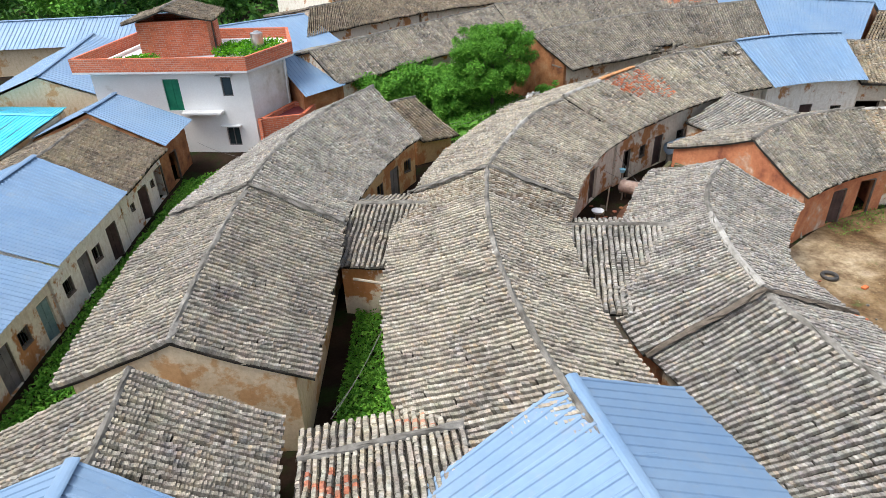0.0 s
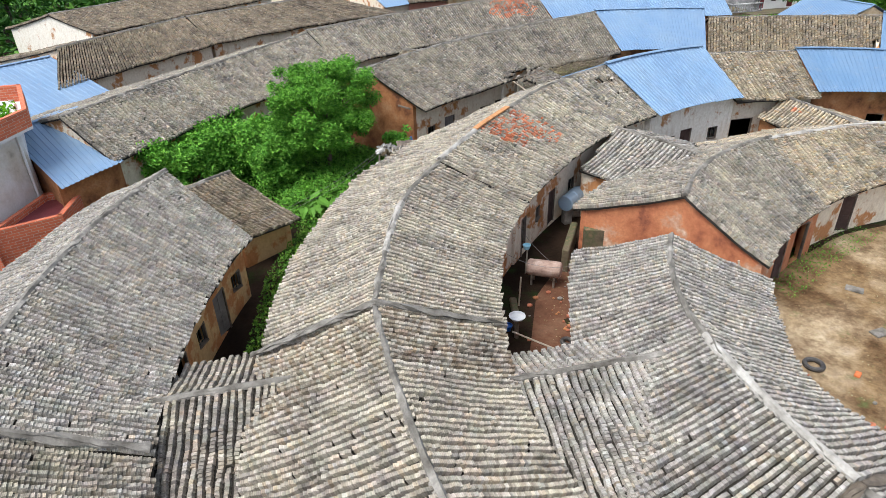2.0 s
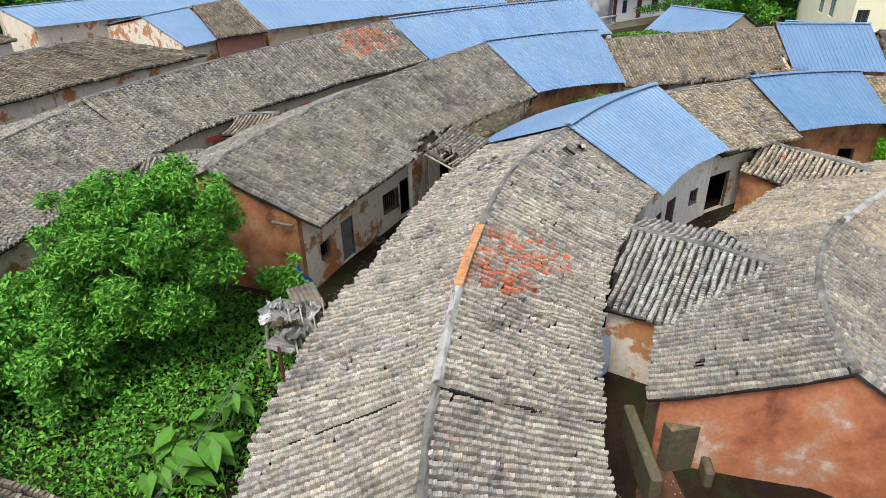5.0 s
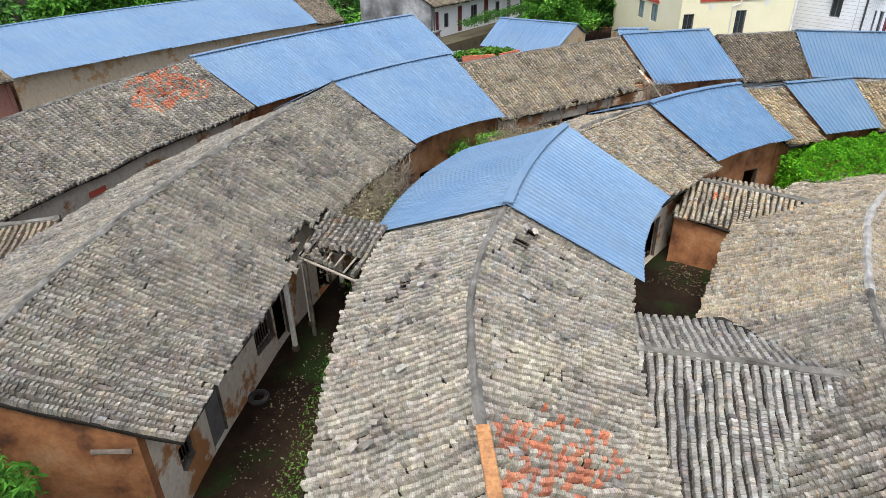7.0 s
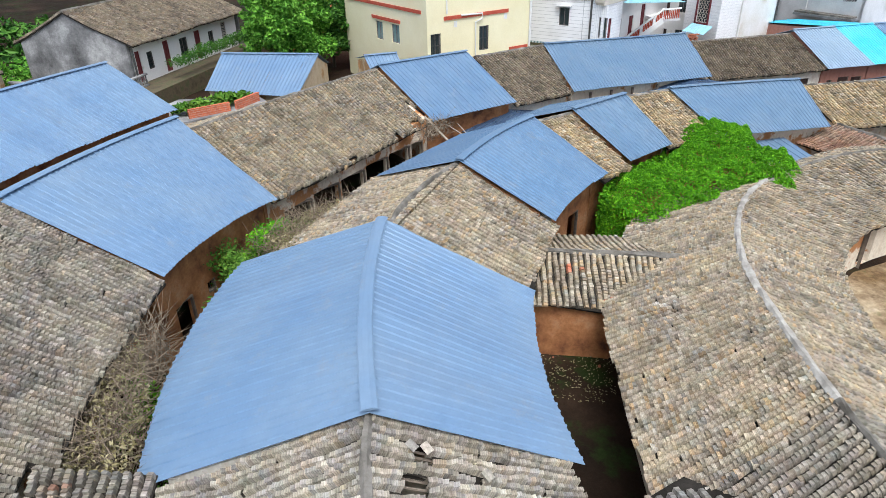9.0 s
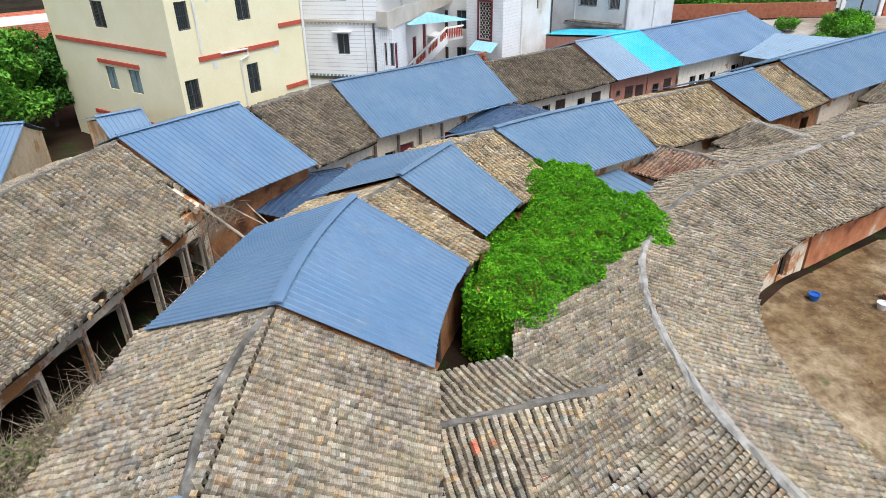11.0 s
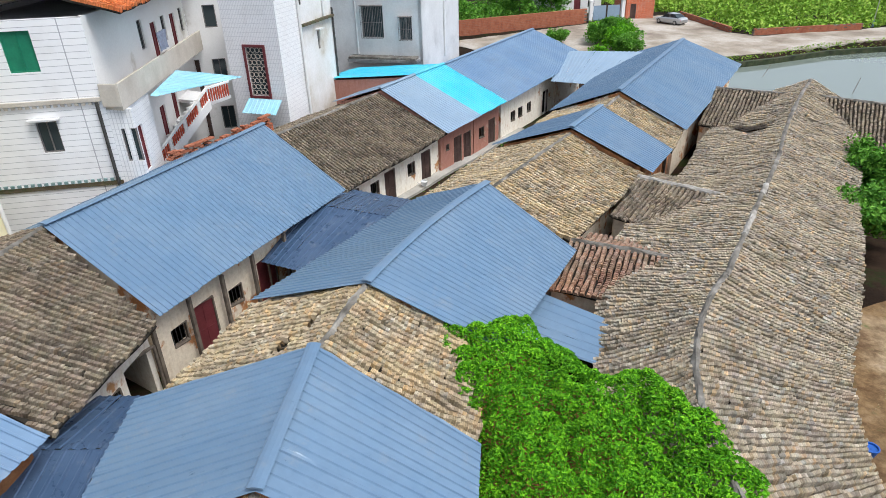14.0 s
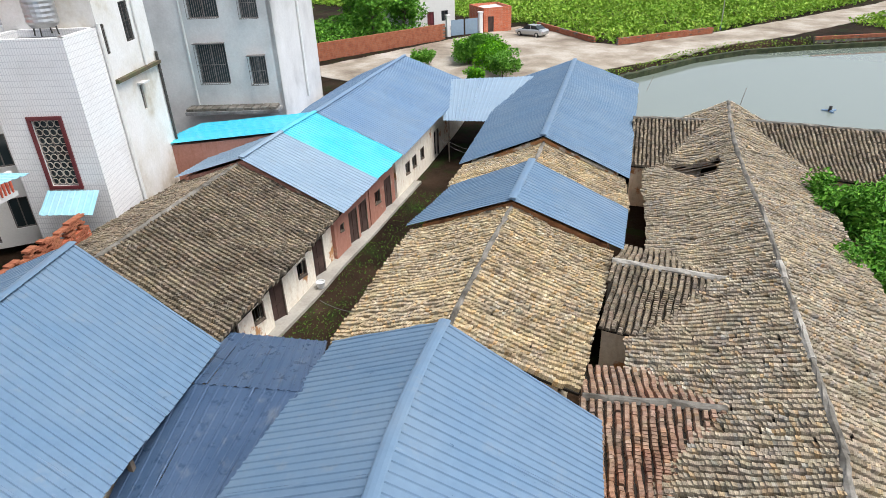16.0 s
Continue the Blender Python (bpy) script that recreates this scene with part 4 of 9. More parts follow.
house("slate-grey tile roofed house with red clay gable", [(16, 30.4, 4.2), (19.5, 33, 4.32), (23.8, 34.2, 4.32)], [(13.0, 34.0, 2.5), (15.6, 35.6, 2.7), (21.5, 38.2, 2.7)], [(17.3, 26.7, 2.6), (19.2, 28, 2.6), (23.5, 29.9, 2.65)], tone="grey", wall="red", over=0.35,
      openR=[(0.5, "door"), (0.8, "doorway")], looseL=(0.5, 0.5, 260), looseR=(0.5, 0.5, 260), holesL=[(0.12, 0.72, 0.025, 0.04), (0.2, 0.45, 0.012, 0.03)])
house("curved grey tile roofed house with pale mortar ridge round the court", [(23.6, 34.15, 4.28), (27.5, 34.4, 4.15), (30.5, 34.4, 4.05), (33.6, 33.8, 3.92), (36.2, 32.8, 3.82), (38.4, 31.4, 3.7)],
      [(21.3, 38.2, 2.65), (25.5, 38.5, 2.6), (29.2, 38.7, 2.5), (35.3, 37.4, 2.5), (39.0, 35.6, 2.3)], [(23.2, 29.8, 2.65), (27, 30.6, 2.7), (31, 30.6, 2.6), (34.5, 29.4, 2.4), (37.4, 27, 2.3)], tone="ochre", wall="plaster",
      openR=[(0.2, "door"), (0.45, "doorway"), (0.7, "door"), (0.85, "window")], ends=(False, False), cap="white", looseL=(0.4, 0.5, 260), looseR=(0.6, 0.5, 260), missing=0.012)
house("curved tile roofed house with patched ridge", [(38.3, 31.4, 3.55), (41.2, 28.8, 3.4), (43.2, 25.6, 3.4), (44.1, 22.9, 3.35)], [(39.0, 35.5, 2.2), (43.8, 29.6, 2.0), (46.9, 26, 1.9), (48.5, 24, 1.85)], [(37.4, 27, 2.25), (39.5, 23.6, 2.2), (40.3, 21.6, 2.1)], tone="ochre",
      wall="plaster", ends=(False, False), openR=[(0.2, "doorway"), (0.5, "window"), (0.75, "doorway")], looseL=(0.6, 0.5, 200), looseR=(0.6, 0.4, 200), worn=1.6)
house("long ochre-grey tile roofed house with a collapsed hole", [(44.05, 23.0, 3.35), (46.2, 17.6, 3.25), (49.2, 10, 3.2), (51.2, 5.5, 3.2), (55.3, -5.5, 3.45)], [(48.4, 24, 1.85), (50.4, 20.2, 1.75), (52.9, 12.6, 1.6), (57.1, 2.7, 1.5), (59, -4.5, 1.6)],
      [(40.2, 21.8, 2.1), (42.6, 15.4, 1.85), (45.5, 9, 1.7), (48.5, 1.2, 1.6), (51.5, -6.5, 1.7)], tone="ochre", wall="red", ends=(False, True), holesL=[(0.675, 0.37, 0.042, 0.2), (0.70, 0.5, 0.028, 0.2)], holesR=[(0.76, 0.22, 0.009, 0.08)], dentL=[(0.73, 0.36, 0.05, 0.28, 0.42), (0.45, 0.6, 0.06, 0.3, 0.12)], dentR=[(0.76, 0.25, 0.03, 0.2, 0.25)], looseL=(0.2, 0.5, 260), looseR=(0.25, 0.4, 260), caps=((0.12, 0.2), (0.27, 0.31)), missing=0.016, worn=1.7)

# ---------- ring three ----------
house("grey tile roofed end house of the outer lane", [(-8.3, 8, 4.15), (-8.6, 11, 4.22), (-8.9, 13.9, 4.35)], [(-12.8, 8, 2.45), (-12.9, 13.4, 2.6)], [(-4.2, 8, 2.45), (-4.5, 11.2, 2.5), (-4.8, 13.6, 2.65)], tone="grey", looseR=(0.8, 0.5, 200))
house("blue steel roof over the end of the outer lane", [(-8.2, 3, 4.6), (-8.7, 10.4, 4.6)], [(-13, 3, 2.75), (-13.1, 10.2, 2.75)], [(-3.9, 3, 2.75), (-4.2, 9.6, 2.75)], roof="blue", ends=(True, False), walls="")
house("long grey tile roofed house with pale plaster gable", [(-8.1, 14.8, 4.54), (-8.3, 19, 4.74), (-8.2, 24.95, 4.93)], [(-12.3, 15.1, 2.7), (-12.7, 20.5, 2.9), (-12.4, 25.9, 3.15)], [(-4.1, 15.1, 2.75), (-4.1, 19.5, 2.95), (-4.2, 24.5, 3.2)], tone="grey", wall="tan",
      ends=(True, False), looseR=(0.4, 0.5, 260), looseL=(0.4, 0.5, 150))
house("curved grey tile roofed house with tan plaster wall", [(-8.2, 24.8, 5.02), (-7.3, 31, 5.17), (-3.9, 38.4, 5.36)], [(-12.4, 25.8, 3.2), (-11.3, 31.1, 3.3), (-7.0, 41.6, 3.4)], [(-4.2, 24.3, 3.27), (-3.3, 29.5, 3.2), (-1.0, 35.4, 3.15)], tone="slate", wall="ochre",
      openR=[(0.45, "doorway"), (0.62, "window"), (0.78, "greydoor"), (0.92, "window")], looseR=(0.5, 0.5, 260))
house("small grey tile roofed annexe", [(-3.7, 39.9, 3.72), (-1.5, 41.5, 3.72)], [(-6, 43.0, 2.1), (-4, 44.4, 2.1)], [(-1.0, 37.7, 2.0), (1.3, 38.9, 1.95)], tone="dark", wall="ochre")
house("tile roofed house with bare clay gable and ruined eave", [(7.3, 50, 5.8), (14.6, 54.0, 6.05), (21.3, 55.9, 6.3), (27.7, 57.4, 6.45)], [(4.6, 53.2, 4.0), (12, 58, 4.2), (18, 60.3, 4.3), (27.3, 61.5, 4.5)], [(10, 46.5, 3.9), (15.3, 48.9, 4.1), (19.2, 50.4, 4.3), (26.7, 51.9, 4.55)], tone="grey",
      wall="plaster", endmat="clay", holesR=[(0.5, 0.93, 0.035, 0.09), (0.44, 0.97, 0.03, 0.05), (0.57, 0.96, 0.03, 0.06)], over=1.25, openR=[(0.08, "window"), (0.17, "greydoor"), (0.36, "big"), (0.43, "doorway"), (0.62, "doorway"), (0.75, "window"), (0.88, "doorway")], looseR=(0.4, 0.6, 200))
house("wide blue steel roofed house with clay wall", [(27.6, 57.5, 6.6), (33, 57.7, 6.3), (38, 57.3, 6.0)], [(27.4, 61.8, 4.6), (41.5, 61.3, 4.3)], [(26.8, 52, 4.65), (30.5, 51.9, 4.45), (33.6, 51.1, 4.2)], roof="blue", wall="clay", openR=[(0.2, "doorway"), (0.45, "small"), (0.65, "doorway")])
house("grey tile roofed house with open timber front", [(38.3, 57, 5.25), (44.6, 54.2, 5.3), (50.3, 50.9, 5.4)], [(41, 61, 3.9), (47, 57.6, 3.9), (52.6, 54.4, 3.9)], [(34.2, 51.6, 3.8), (39.2, 49.7, 3.6), (46.2, 46.8, 3.5)], tone="ochre", wall="plaster", openR=[(0.14, "wide"), (0.3, "wide"), (0.46, "wide"), (0.62, "wide"), (0.78, "wide"), (0.92, "doorway")], holesR=[(0.97, 0.8, 0.025, 0.2), (0.9, 0.94, 0.04, 0.07), (0.75, 0.97, 0.02, 0.05), (0.45, 0.98, 0.02, 0.04)])
house("blue steel roofed house of the outer row", [(50.2, 50.8, 5.7), (53.5, 45.7, 5.9)], [(52.6, 52.6, 4.6), (55.6, 47.2, 4.8)], [(46, 46.8, 3.6), (49.5, 42.3, 3.8)], roof="blue", wall="clay", mat=M_MIDBLUE)
house("tile roofed house with whitewashed wall", [(54, 45.2, 5.4), (58.8, 40.8, 5.25)], [(56.6, 47, 4.5), (61.5, 42.6, 4.3)], [(50.0, 42.3, 3.4), (53.6, 38.9, 3.2)], tone="dark", wall="white", openR=[(0.25, "window"), (0.55, "window"), (0.87, "wide")])
house("long blue steel roofed house with red door", [(58.7, 40.8, 5.4), (63, 35.1, 5.0), (67.4, 29.4, 4.65)], [(61.6, 43, 3.9), (70.4, 31.7, 3.2)], [(54, 38.7, 3.3), (60.1, 28.6, 2.95)], roof="blue", wall="plaster", openR=[(0.075, "window"), (0.18, "reddoor"), (0.33, "window"), (0.5, "reddoor"), (0.7, "window"), (0.85, "door")], mat=M_DIMBLUE)
house("dark tile roofed row house with whitewashed front", [(66.6, 29.4, 4.05), (69, 24.4, 4.0), (71.2, 19.4, 4.0)], [(70.8, 31, 2.6), (74.8, 21, 2.6)], [(60.8, 28.4, 2.5), (65.2, 18.7, 2.42)], tone="dark", wall="white", openR=[(0.12, "doorway"), (0.31, "window"), (0.45, "door"), (0.67, "window"), (0.83, "door")], looseR=(0.5, 0.5, 200))
house("light blue steel roofed row house with brick front", [(70.6, 20.1, 4.4), (72.3, 16.2, 4.4)], [(74.6, 21.6, 3.0), (76.3, 17.6, 3.0)], [(64.9, 18.9, 2.5), (66.5, 14.9, 2.5)], roof="blue", wall="brick", openR=[(0.2, "small"), (0.5, "door"), (0.8, "door")], mat=M_LIGHTBLUE)
house("bright cyan sheet roofed row house", [(72.3, 16.2, 4.42), (73.7, 12.6, 4.42)], [(77.97, 20.76, 3.90), (79.27, 16.76, 3.90)], [(66.5, 14.9, 2.52), (67.9, 11.4, 2.52)], roof="blue", wall="brick", openR=[(0.3, "window"), (0.7, "door")], mat=M_CYAN)
house("blue steel roofed row house by the road", [(73.7, 12.5, 4.4), (80.4, -3.0, 4.4)], [(77.5, 14.2, 2.6), (84.5, -1.3, 2.6)], [(67.9, 11.3, 2.5), (74.6, -4.5, 2.5)], roof="blue", wall="white", openR=[(0.12, "window"), (0.2, "window"), (0.3, "window"), (0.5, "doorway")])

# white posts under the deep eave of the clay gable house
for x, y in ((16.5, 50.05), (17.9, 50.6), (20.5, 51.4)):
    e = empty("veranda_post", (x, y, gz(x, y)), "whitewashed square post under a deep eave", "post", "veranda posts")
    bm = bmesh.new()
    box(bm, Matrix.Translation((x, y, gz(x, y) - 0.1)) @ Matrix.Rotation(0.35, 4, "Z"), 0.15, 0.15, 3.85 - gz(x, y), 0.02)
    part("shaft", bm, M_WHITEPL, e)
    bm = bmesh.new()
    box(bm, Matrix.Translation((x, y, gz(x, y) - 0.1)) @ Matrix.Rotation(0.35, 4, "Z"), 0.22, 0.22, 0.3, 0.03)
    part("plinth", bm, M_MOSSY, e)

# timber posts set against the front of the red door house
for t in (-0.02, 0.125, 0.27, 0.42, 0.6):
    x, y = 54.35 + t * 6.05, 38.78 - t * 10.05
    bm = bmesh.new()
    box(bm, Matrix.Translation((x, y, gz(x, y) - 0.1)) @ Matrix.Rotation(-1.03, 4, "Z"), 0.14, 0.14, 2.75 - t * 0.3 - gz(x, y) + 0.4, 0.01)
    tagged(part("wall_post", bm, M_WOOD, None, "weathered timber post against a plaster wall"), category="post", group="wall posts")

# ---------- outer ring ----------
house("long tile roofed house behind the garden", [(-9.4, 48.0, 5.5), (-1.7, 55.7, 5.7), (5.6, 62.8, 5.8)], [(-14, 53, 3.9), (1, 68, 4.0)], [(-6.9, 44.9, 3.8), (-3.6, 48.2, 3.9), (1.0, 52.3, 4.0), (7.5, 58.2, 4.1)], tone="grey", wall="plaster", openR=[(0.2, "doorway"), (0.35, "window"), (0.5, "doorway")], ex=0.17)
house("long tile roofed house with clay front and red paper strips", [(5.6, 62.8, 6.0), (16.5, 66.6, 6.25), (27.8, 68.3, 6.5)], [(3, 67.5, 4.3), (15, 72, 4.4), (28, 73.5, 4.6)], [(7.5, 58.3, 4.1), (12.1, 60.7, 4.2), (18.9, 62.2, 4.4), (27.2, 62.9, 4.6)], tone="grey", wall="plaster",
      openR=[(0.2, "window"), (0.34, "doorway"), (0.44, "window"), (0.55, "window"), (0.66, "doorway"), (0.8, "window")], patchR=[(0.86, 0.3, 0.09, 0.3, 0.5, "red")], ex=0.17)
house("long blue steel roofed outer house", [(27.8, 68.6, 6.6), (36, 67.9, 6.6), (46.2, 65.9, 6.55)], [(28, 74, 4.6), (49, 70.5, 4.6)], [(27.4, 63.0, 4.6), (34, 63.0, 4.5), (44.5, 61.1, 4.4)], roof="blue", wall="clay")
house("far grey tile roofed row", [(-12.1, 64.7, 6), (-3.5, 74, 6)], [(-18, 70, 4.5), (-8, 80, 4.5)], [(-11.5, 58.6, 4.5), (-1.3, 69.2, 4.5)], tone="dark", wall="plaster", ex=0.25)
house("far grey tile roofed row with plaster wall", [(-3.3, 74.3, 6), (3, 77, 6.1), (10.2, 79.4, 6.2)], [(-6, 80, 4.5), (9, 85, 4.5)], [(-1.3, 69.2, 4.5), (5, 72.6, 4.5), (16.5, 76.4, 4.5)], tone="dark", wall="plaster", ex=0.25)
# houses on the outer lane
house("blue steel roofed lane house with plaster wall", [(-20.4, 14, 4.3), (-20.4, 22.4, 4.35)], [(-25, 14, 2.6), (-25, 22.4, 2.6)], [(-15.7, 14, 2.5), (-15.7, 22.3, 2.75)], roof="blue", wall="plaster", openR=[(0.35, "window"), (0.55, "greydoor"), (0.72, "window"), (0.92, "tealdoor")])
house("blue steel roofed lane house with doors and small windows", [(-20.4, 22.4, 4.6), (-20.4, 30.3, 4.65)], [(-25, 22.4, 2.9), (-25, 30.3, 2.9)], [(-15.7, 22.3, 2.9), (-15.7, 29.2, 3.0)], roof="blue", wall="white", openR=[(0.15, "window"), (0.38, "greydoor"), (0.55, "window"), (0.8, "door")])
house("tile roofed lane house with dark doors", [(-20.5, 30.3, 4.4), (-20.7, 36.6, 4.45)], [(-25, 30.3, 2.9), (-25.2, 36.6, 2.9)], [(-15.75, 29.2, 2.95), (-15.8, 35, 3.1)], tone="dark", wall="white", openR=[(0.2, "small"), (0.45, "door"), (0.7, "small"), (0.88, "doorway")])
house("blue steel roofed lane house against the white house", [(-20.7, 36.5, 4.95), (-20.5, 40.2, 5.0)], [(-25, 36.5, 3.2), (-25, 40.2, 3.2)], [(-15.8, 34.9, 3.3), (-15.8, 39.6, 3.3)], roof="blue", wall="clay", openR=[(0.4, "doorway")])

# ---------- roofed passages between the rings ----------
KW = dict(name="roofed_passage", group="passages between rings", ends=(False, False), over=0.25)
house("low tile roof over a passage with red tiles", [(-4.0, 11.7, 2.9), (0.4, 12.3, 3.4)], [(-4.3, 13.2, 2.5), (-1.0, 13.6, 2.7)], [(-4.0, 9.2, 2.2), (1, 9.5, 2.4)], tone="beige", patchR=[(0.2, 0.5, 0.15, 0.3, 0.4, "red")], patchL=[(0.75, 0.5, 0.12, 0.4, 0.3, "red")], looseL=(0.5, 0.5, 120), **KW)
house("low tile roof over a passage beside nettles", [(-4.4, 26.2, 3.35), (-0.5, 25.6, 3.55)], [(-3.6, 28.4, 2.7), (-0.9, 28.0, 2.9)], [(-4.3, 22.4, 2.35), (-1.8, 21.9, 2.5)], tone="grey", looseR=(0.5, 0.5, 120), **KW)
house("low slate-grey tile roof over a passage", [(5.2, 23.8, 3.15), (10.9, 22.9, 3.4)], [(6.0, 25.5, 2.6), (9.5, 24.9, 2.7)], [(5.4, 18.7, 2.2), (8.5, 18.2, 2.4)], tone="slate", looseR=(0.4, 0.5, 150), **KW)
house("low dark tile roof over a yard passage", [(18.2, 39.0, 4.05), (20.1, 34.1, 3.95)], [(20.6, 39.8, 3.2), (22.4, 37.6, 3.1)], [(15.1, 37.2, 2.85), (16.0, 35.3, 2.85)], tone="slate", looseR=(0.5, 0.5, 150), **KW)
house("low tile roof over a passage with clay wall", [(31.5, 40.9, 3.6), (32.1, 36.0, 3.3)], [(34.8, 40.4, 2.7), (34.6, 37.6, 2.5)], [(29.8, 41.1, 2.55), (29.8, 38.5, 2.35)], tone="ochre", wall="clay", patchR=[(0.6, 0.9, 0.12, 0.1, 0.7, "red"), (0.3, 0.3, 0.06, 0.08, 0.6, "red")], looseR=(0.5, 0.5, 150), **KW)
house("low rusty tile roof over a passage", [(50.1, 23.9, 2.65), (46.8, 22.1, 2.65)], [(51.0, 21.8, 1.95), (48.5, 20.4, 1.95)], [(48.9, 26.3, 1.95), (46.6, 25.3, 1.95)], tone="rust", looseR=(0.5, 0.5, 150), **KW)
house("low dark tile roof over a passage with pale ridge", [(52.8, 16.3, 2.62), (48.9, 15.3, 2.62)], [(53.5, 13.6, 1.95), (50, 12.8, 1.95)], [(51.6, 19.6, 1.95), (48.9, 19.0, 1.95)], tone="dark", cap="white", looseR=(0.5, 0.5, 150), **KW)
house("low dark tile roof over the front passage", [(59.6, -1.0, 2.85), (54.6, -3.1, 2.9)], [(60.5, -4.5, 1.9), (56, -6.5, 1.9)], [(57.4, 4.1, 1.8), (54, 2.6, 1.8)], tone="dark", **KW)
house("low dark tile roof along the pond front", [(54.6, -3.1, 3.0), (42, -7.6, 2.6)], [(56, -6.5, 1.9), (43, -11, 1.6)], [(52.0, 1.6, 1.6), (41, -2.5, 1.6)], tone="dark", **KW)


house("low grey tile roof beside the clay gable", [(4.0, 59.6, 4.0), (8.8, 56.3, 4.25)], [(5.5, 61.6, 3.4), (10.3, 58.4, 3.5)], [(2.2, 56.8, 3.0), (6.3, 54.6, 3.15)], tone="grey", looseR=(0.6, 0.5, 120), **KW)
house("small dark tile roof between two rows", [(12.6, 60.6, 4.35), (14.2, 58.8, 4.5)], [(14.0, 61.4, 3.7), (15.4, 59.6, 3.8)], [(11.2, 59.9, 3.65), (13.2, 58.2, 3.75)], tone="dark", **KW)
# rough mortar where two roofs of a row meet
for label, line in (("rough mortar joint between two tile roofs", [(-1.6, 27.5, 3.22), (2.15, 26.5, 4.9), (6.2, 26.2, 3.22)]), ("rough mortar joint between two grey tile roofs", [(-12.3, 25.85, 3.32), (-8.2, 24.9, 5.08), (-4.2, 24.4, 3.4)]), ("dark clay verge where one tile roof steps down", [(6.75, 16.72, 1.82), (10.6, 17.3, 3.92), (14.5, 17.95, 2.36)])):
    a, b2, c2 = [np.array(p) for p in line]
    mid = empty("verge_mortar", tuple(b2), label, "mortar verge", "roofs")
    for p, q in ((a, b2), (b2, c2)):
        ridge_cap([tuple(p), tuple(p + (q - p) * 0.5), tuple(q)], mid, M_BARK if "clay" in label else M_MORTAR, 0.26, 0.07, 0.06, "", rough=0.045, name="mortar_length")


# ---------- broken roof bridging two eaves ----------
bridge = empty("roofed_passage", (18.5, 49.5, gz(18.5, 49.5)), "collapsing low tile roof bridging two eaves", "roofed passage", "passages between rings")
bs = Slope([(19.8, 51.0, 4.42), (20.0, 48.4, 4.36)], [(17.4, 50.2, 4.0), (17.3, 47.7, 3.9)], 3.0, 0.05, 0.05)
cover_tiles(bs, bridge, "grey", 0.105, [(0.62, 0.82, 0.3, 0.16), (0.1, 0.95, 0.12, 0.1)], (0.4, 0.4, 120), np.random.default_rng(8), 0.07, [(0.3, 0.3, 0.2, 0.2, 0.15, "rust")])
for i in range(6):
    bm = bmesh.new()
    tube(bm, [(17.35, 47.8 + i * 0.46, 3.88), (18.6, 48.0 + i * 0.5, 4.02)], 0.035, 5)
    part("rafter", bm, M_PALEWOOD, bridge)
bm = bmesh.new()
tube(bm, [(17.3, 47.6, 3.84), (17.4, 50.3, 3.92)], 0.05, 6)
part("eave_beam", bm, M_PALEWOOD, bridge)
for x, y in ((17.45, 47.9), (17.5, 50.1)):
    bm = bmesh.new()
    tube(bm, [(x, y, gz(x, y) - 0.2), (x, y, 3.86)], 0.08, 7)
    part("post", bm, M_WOOD, bridge)


# ---------- water ----------
def pond_water():
    m, n, l, b = material("pond_water")
    # murky green, raised further to carry part of the sky's reflection
    b.inputs["Base Color"].default_value = (0.20, 0.235, 0.205, 1)
    b.inputs["Roughness"].default_value = 0.04
    b.inputs["IOR"].default_value = 1.45
    b.inputs["Specular IOR Level"].default_value = 0.9
    w = noise_tex(n, l, 1.5, 3)
    bump(n, l, b, w.outputs[0], 0.04, 0.02)
    bm = bmesh.new()
    vs = [bm.verts.new((x, y, -0.75)) for x, y in [(4, -70), (80, -70), (80, -8), (4, -8)]]
    bm.faces.new(vs)
    tagged(part("water", bm, m, None, "still green pond water mirroring the sky", "structure"), category="pond", kind="structure")


pond_water()


# ---------- larger buildings round the village ----------
M_YELLOW = surface("cream_paint", [(0.3, (0.80, 0.73, 0.47)), (0.7, (0.86, 0.80, 0.56))], 0.5, 10, 0.12)
M_REDPAINT = surface("red_band_paint", [(0.3, (0.42, 0.07, 0.04)), (0.7, (0.52, 0.11, 0.06))], 2, 14, 0.2)
M_GLASS, _n, _l, _b = material("window_glass")
_b.inputs["Base Color"].default_value = (0.03, 0.045, 0.05, 1)
_b.inputs["Roughness"].default_value = 0.08
M_ORANGE = surface("orange_tile", [(0.3, (0.52, 0.13, 0.04)), (0.7, (0.64, 0.20, 0.07))], 2, 12, 0.3)
M_BEIGE = surface("beige_render", [(0.3, (0.48, 0.43, 0.36)), (0.7, (0.62, 0.57, 0.50))], 0.8, 10, 0.2)
M_STEEL = surface("stainless_steel", [(0.3, (0.5, 0.5, 0.5)), (0.7, (0.62, 0.62, 0.62))], 2, 10, 0.1, rough=0.28, metal=0.9)
M_BEIGEWHITE = surface("stained_white_paint", [(0.26, (0.16, 0.15, 0.13)), (0.34, (0.52, 0.46, 0.37)), (0.46, (0.70, 0.68, 0.64)), (0.6, (0.78, 0.77, 0.76))], 0.3, 8, 0.2)
M_SOOT = surface("sooty_render", [(0.3, (0.08, 0.08, 0.08)), (0.5, (0.22, 0.22, 0.22)), (0.7, (0.5, 0.5, 0.49))], 0.5, 8, 0.4)


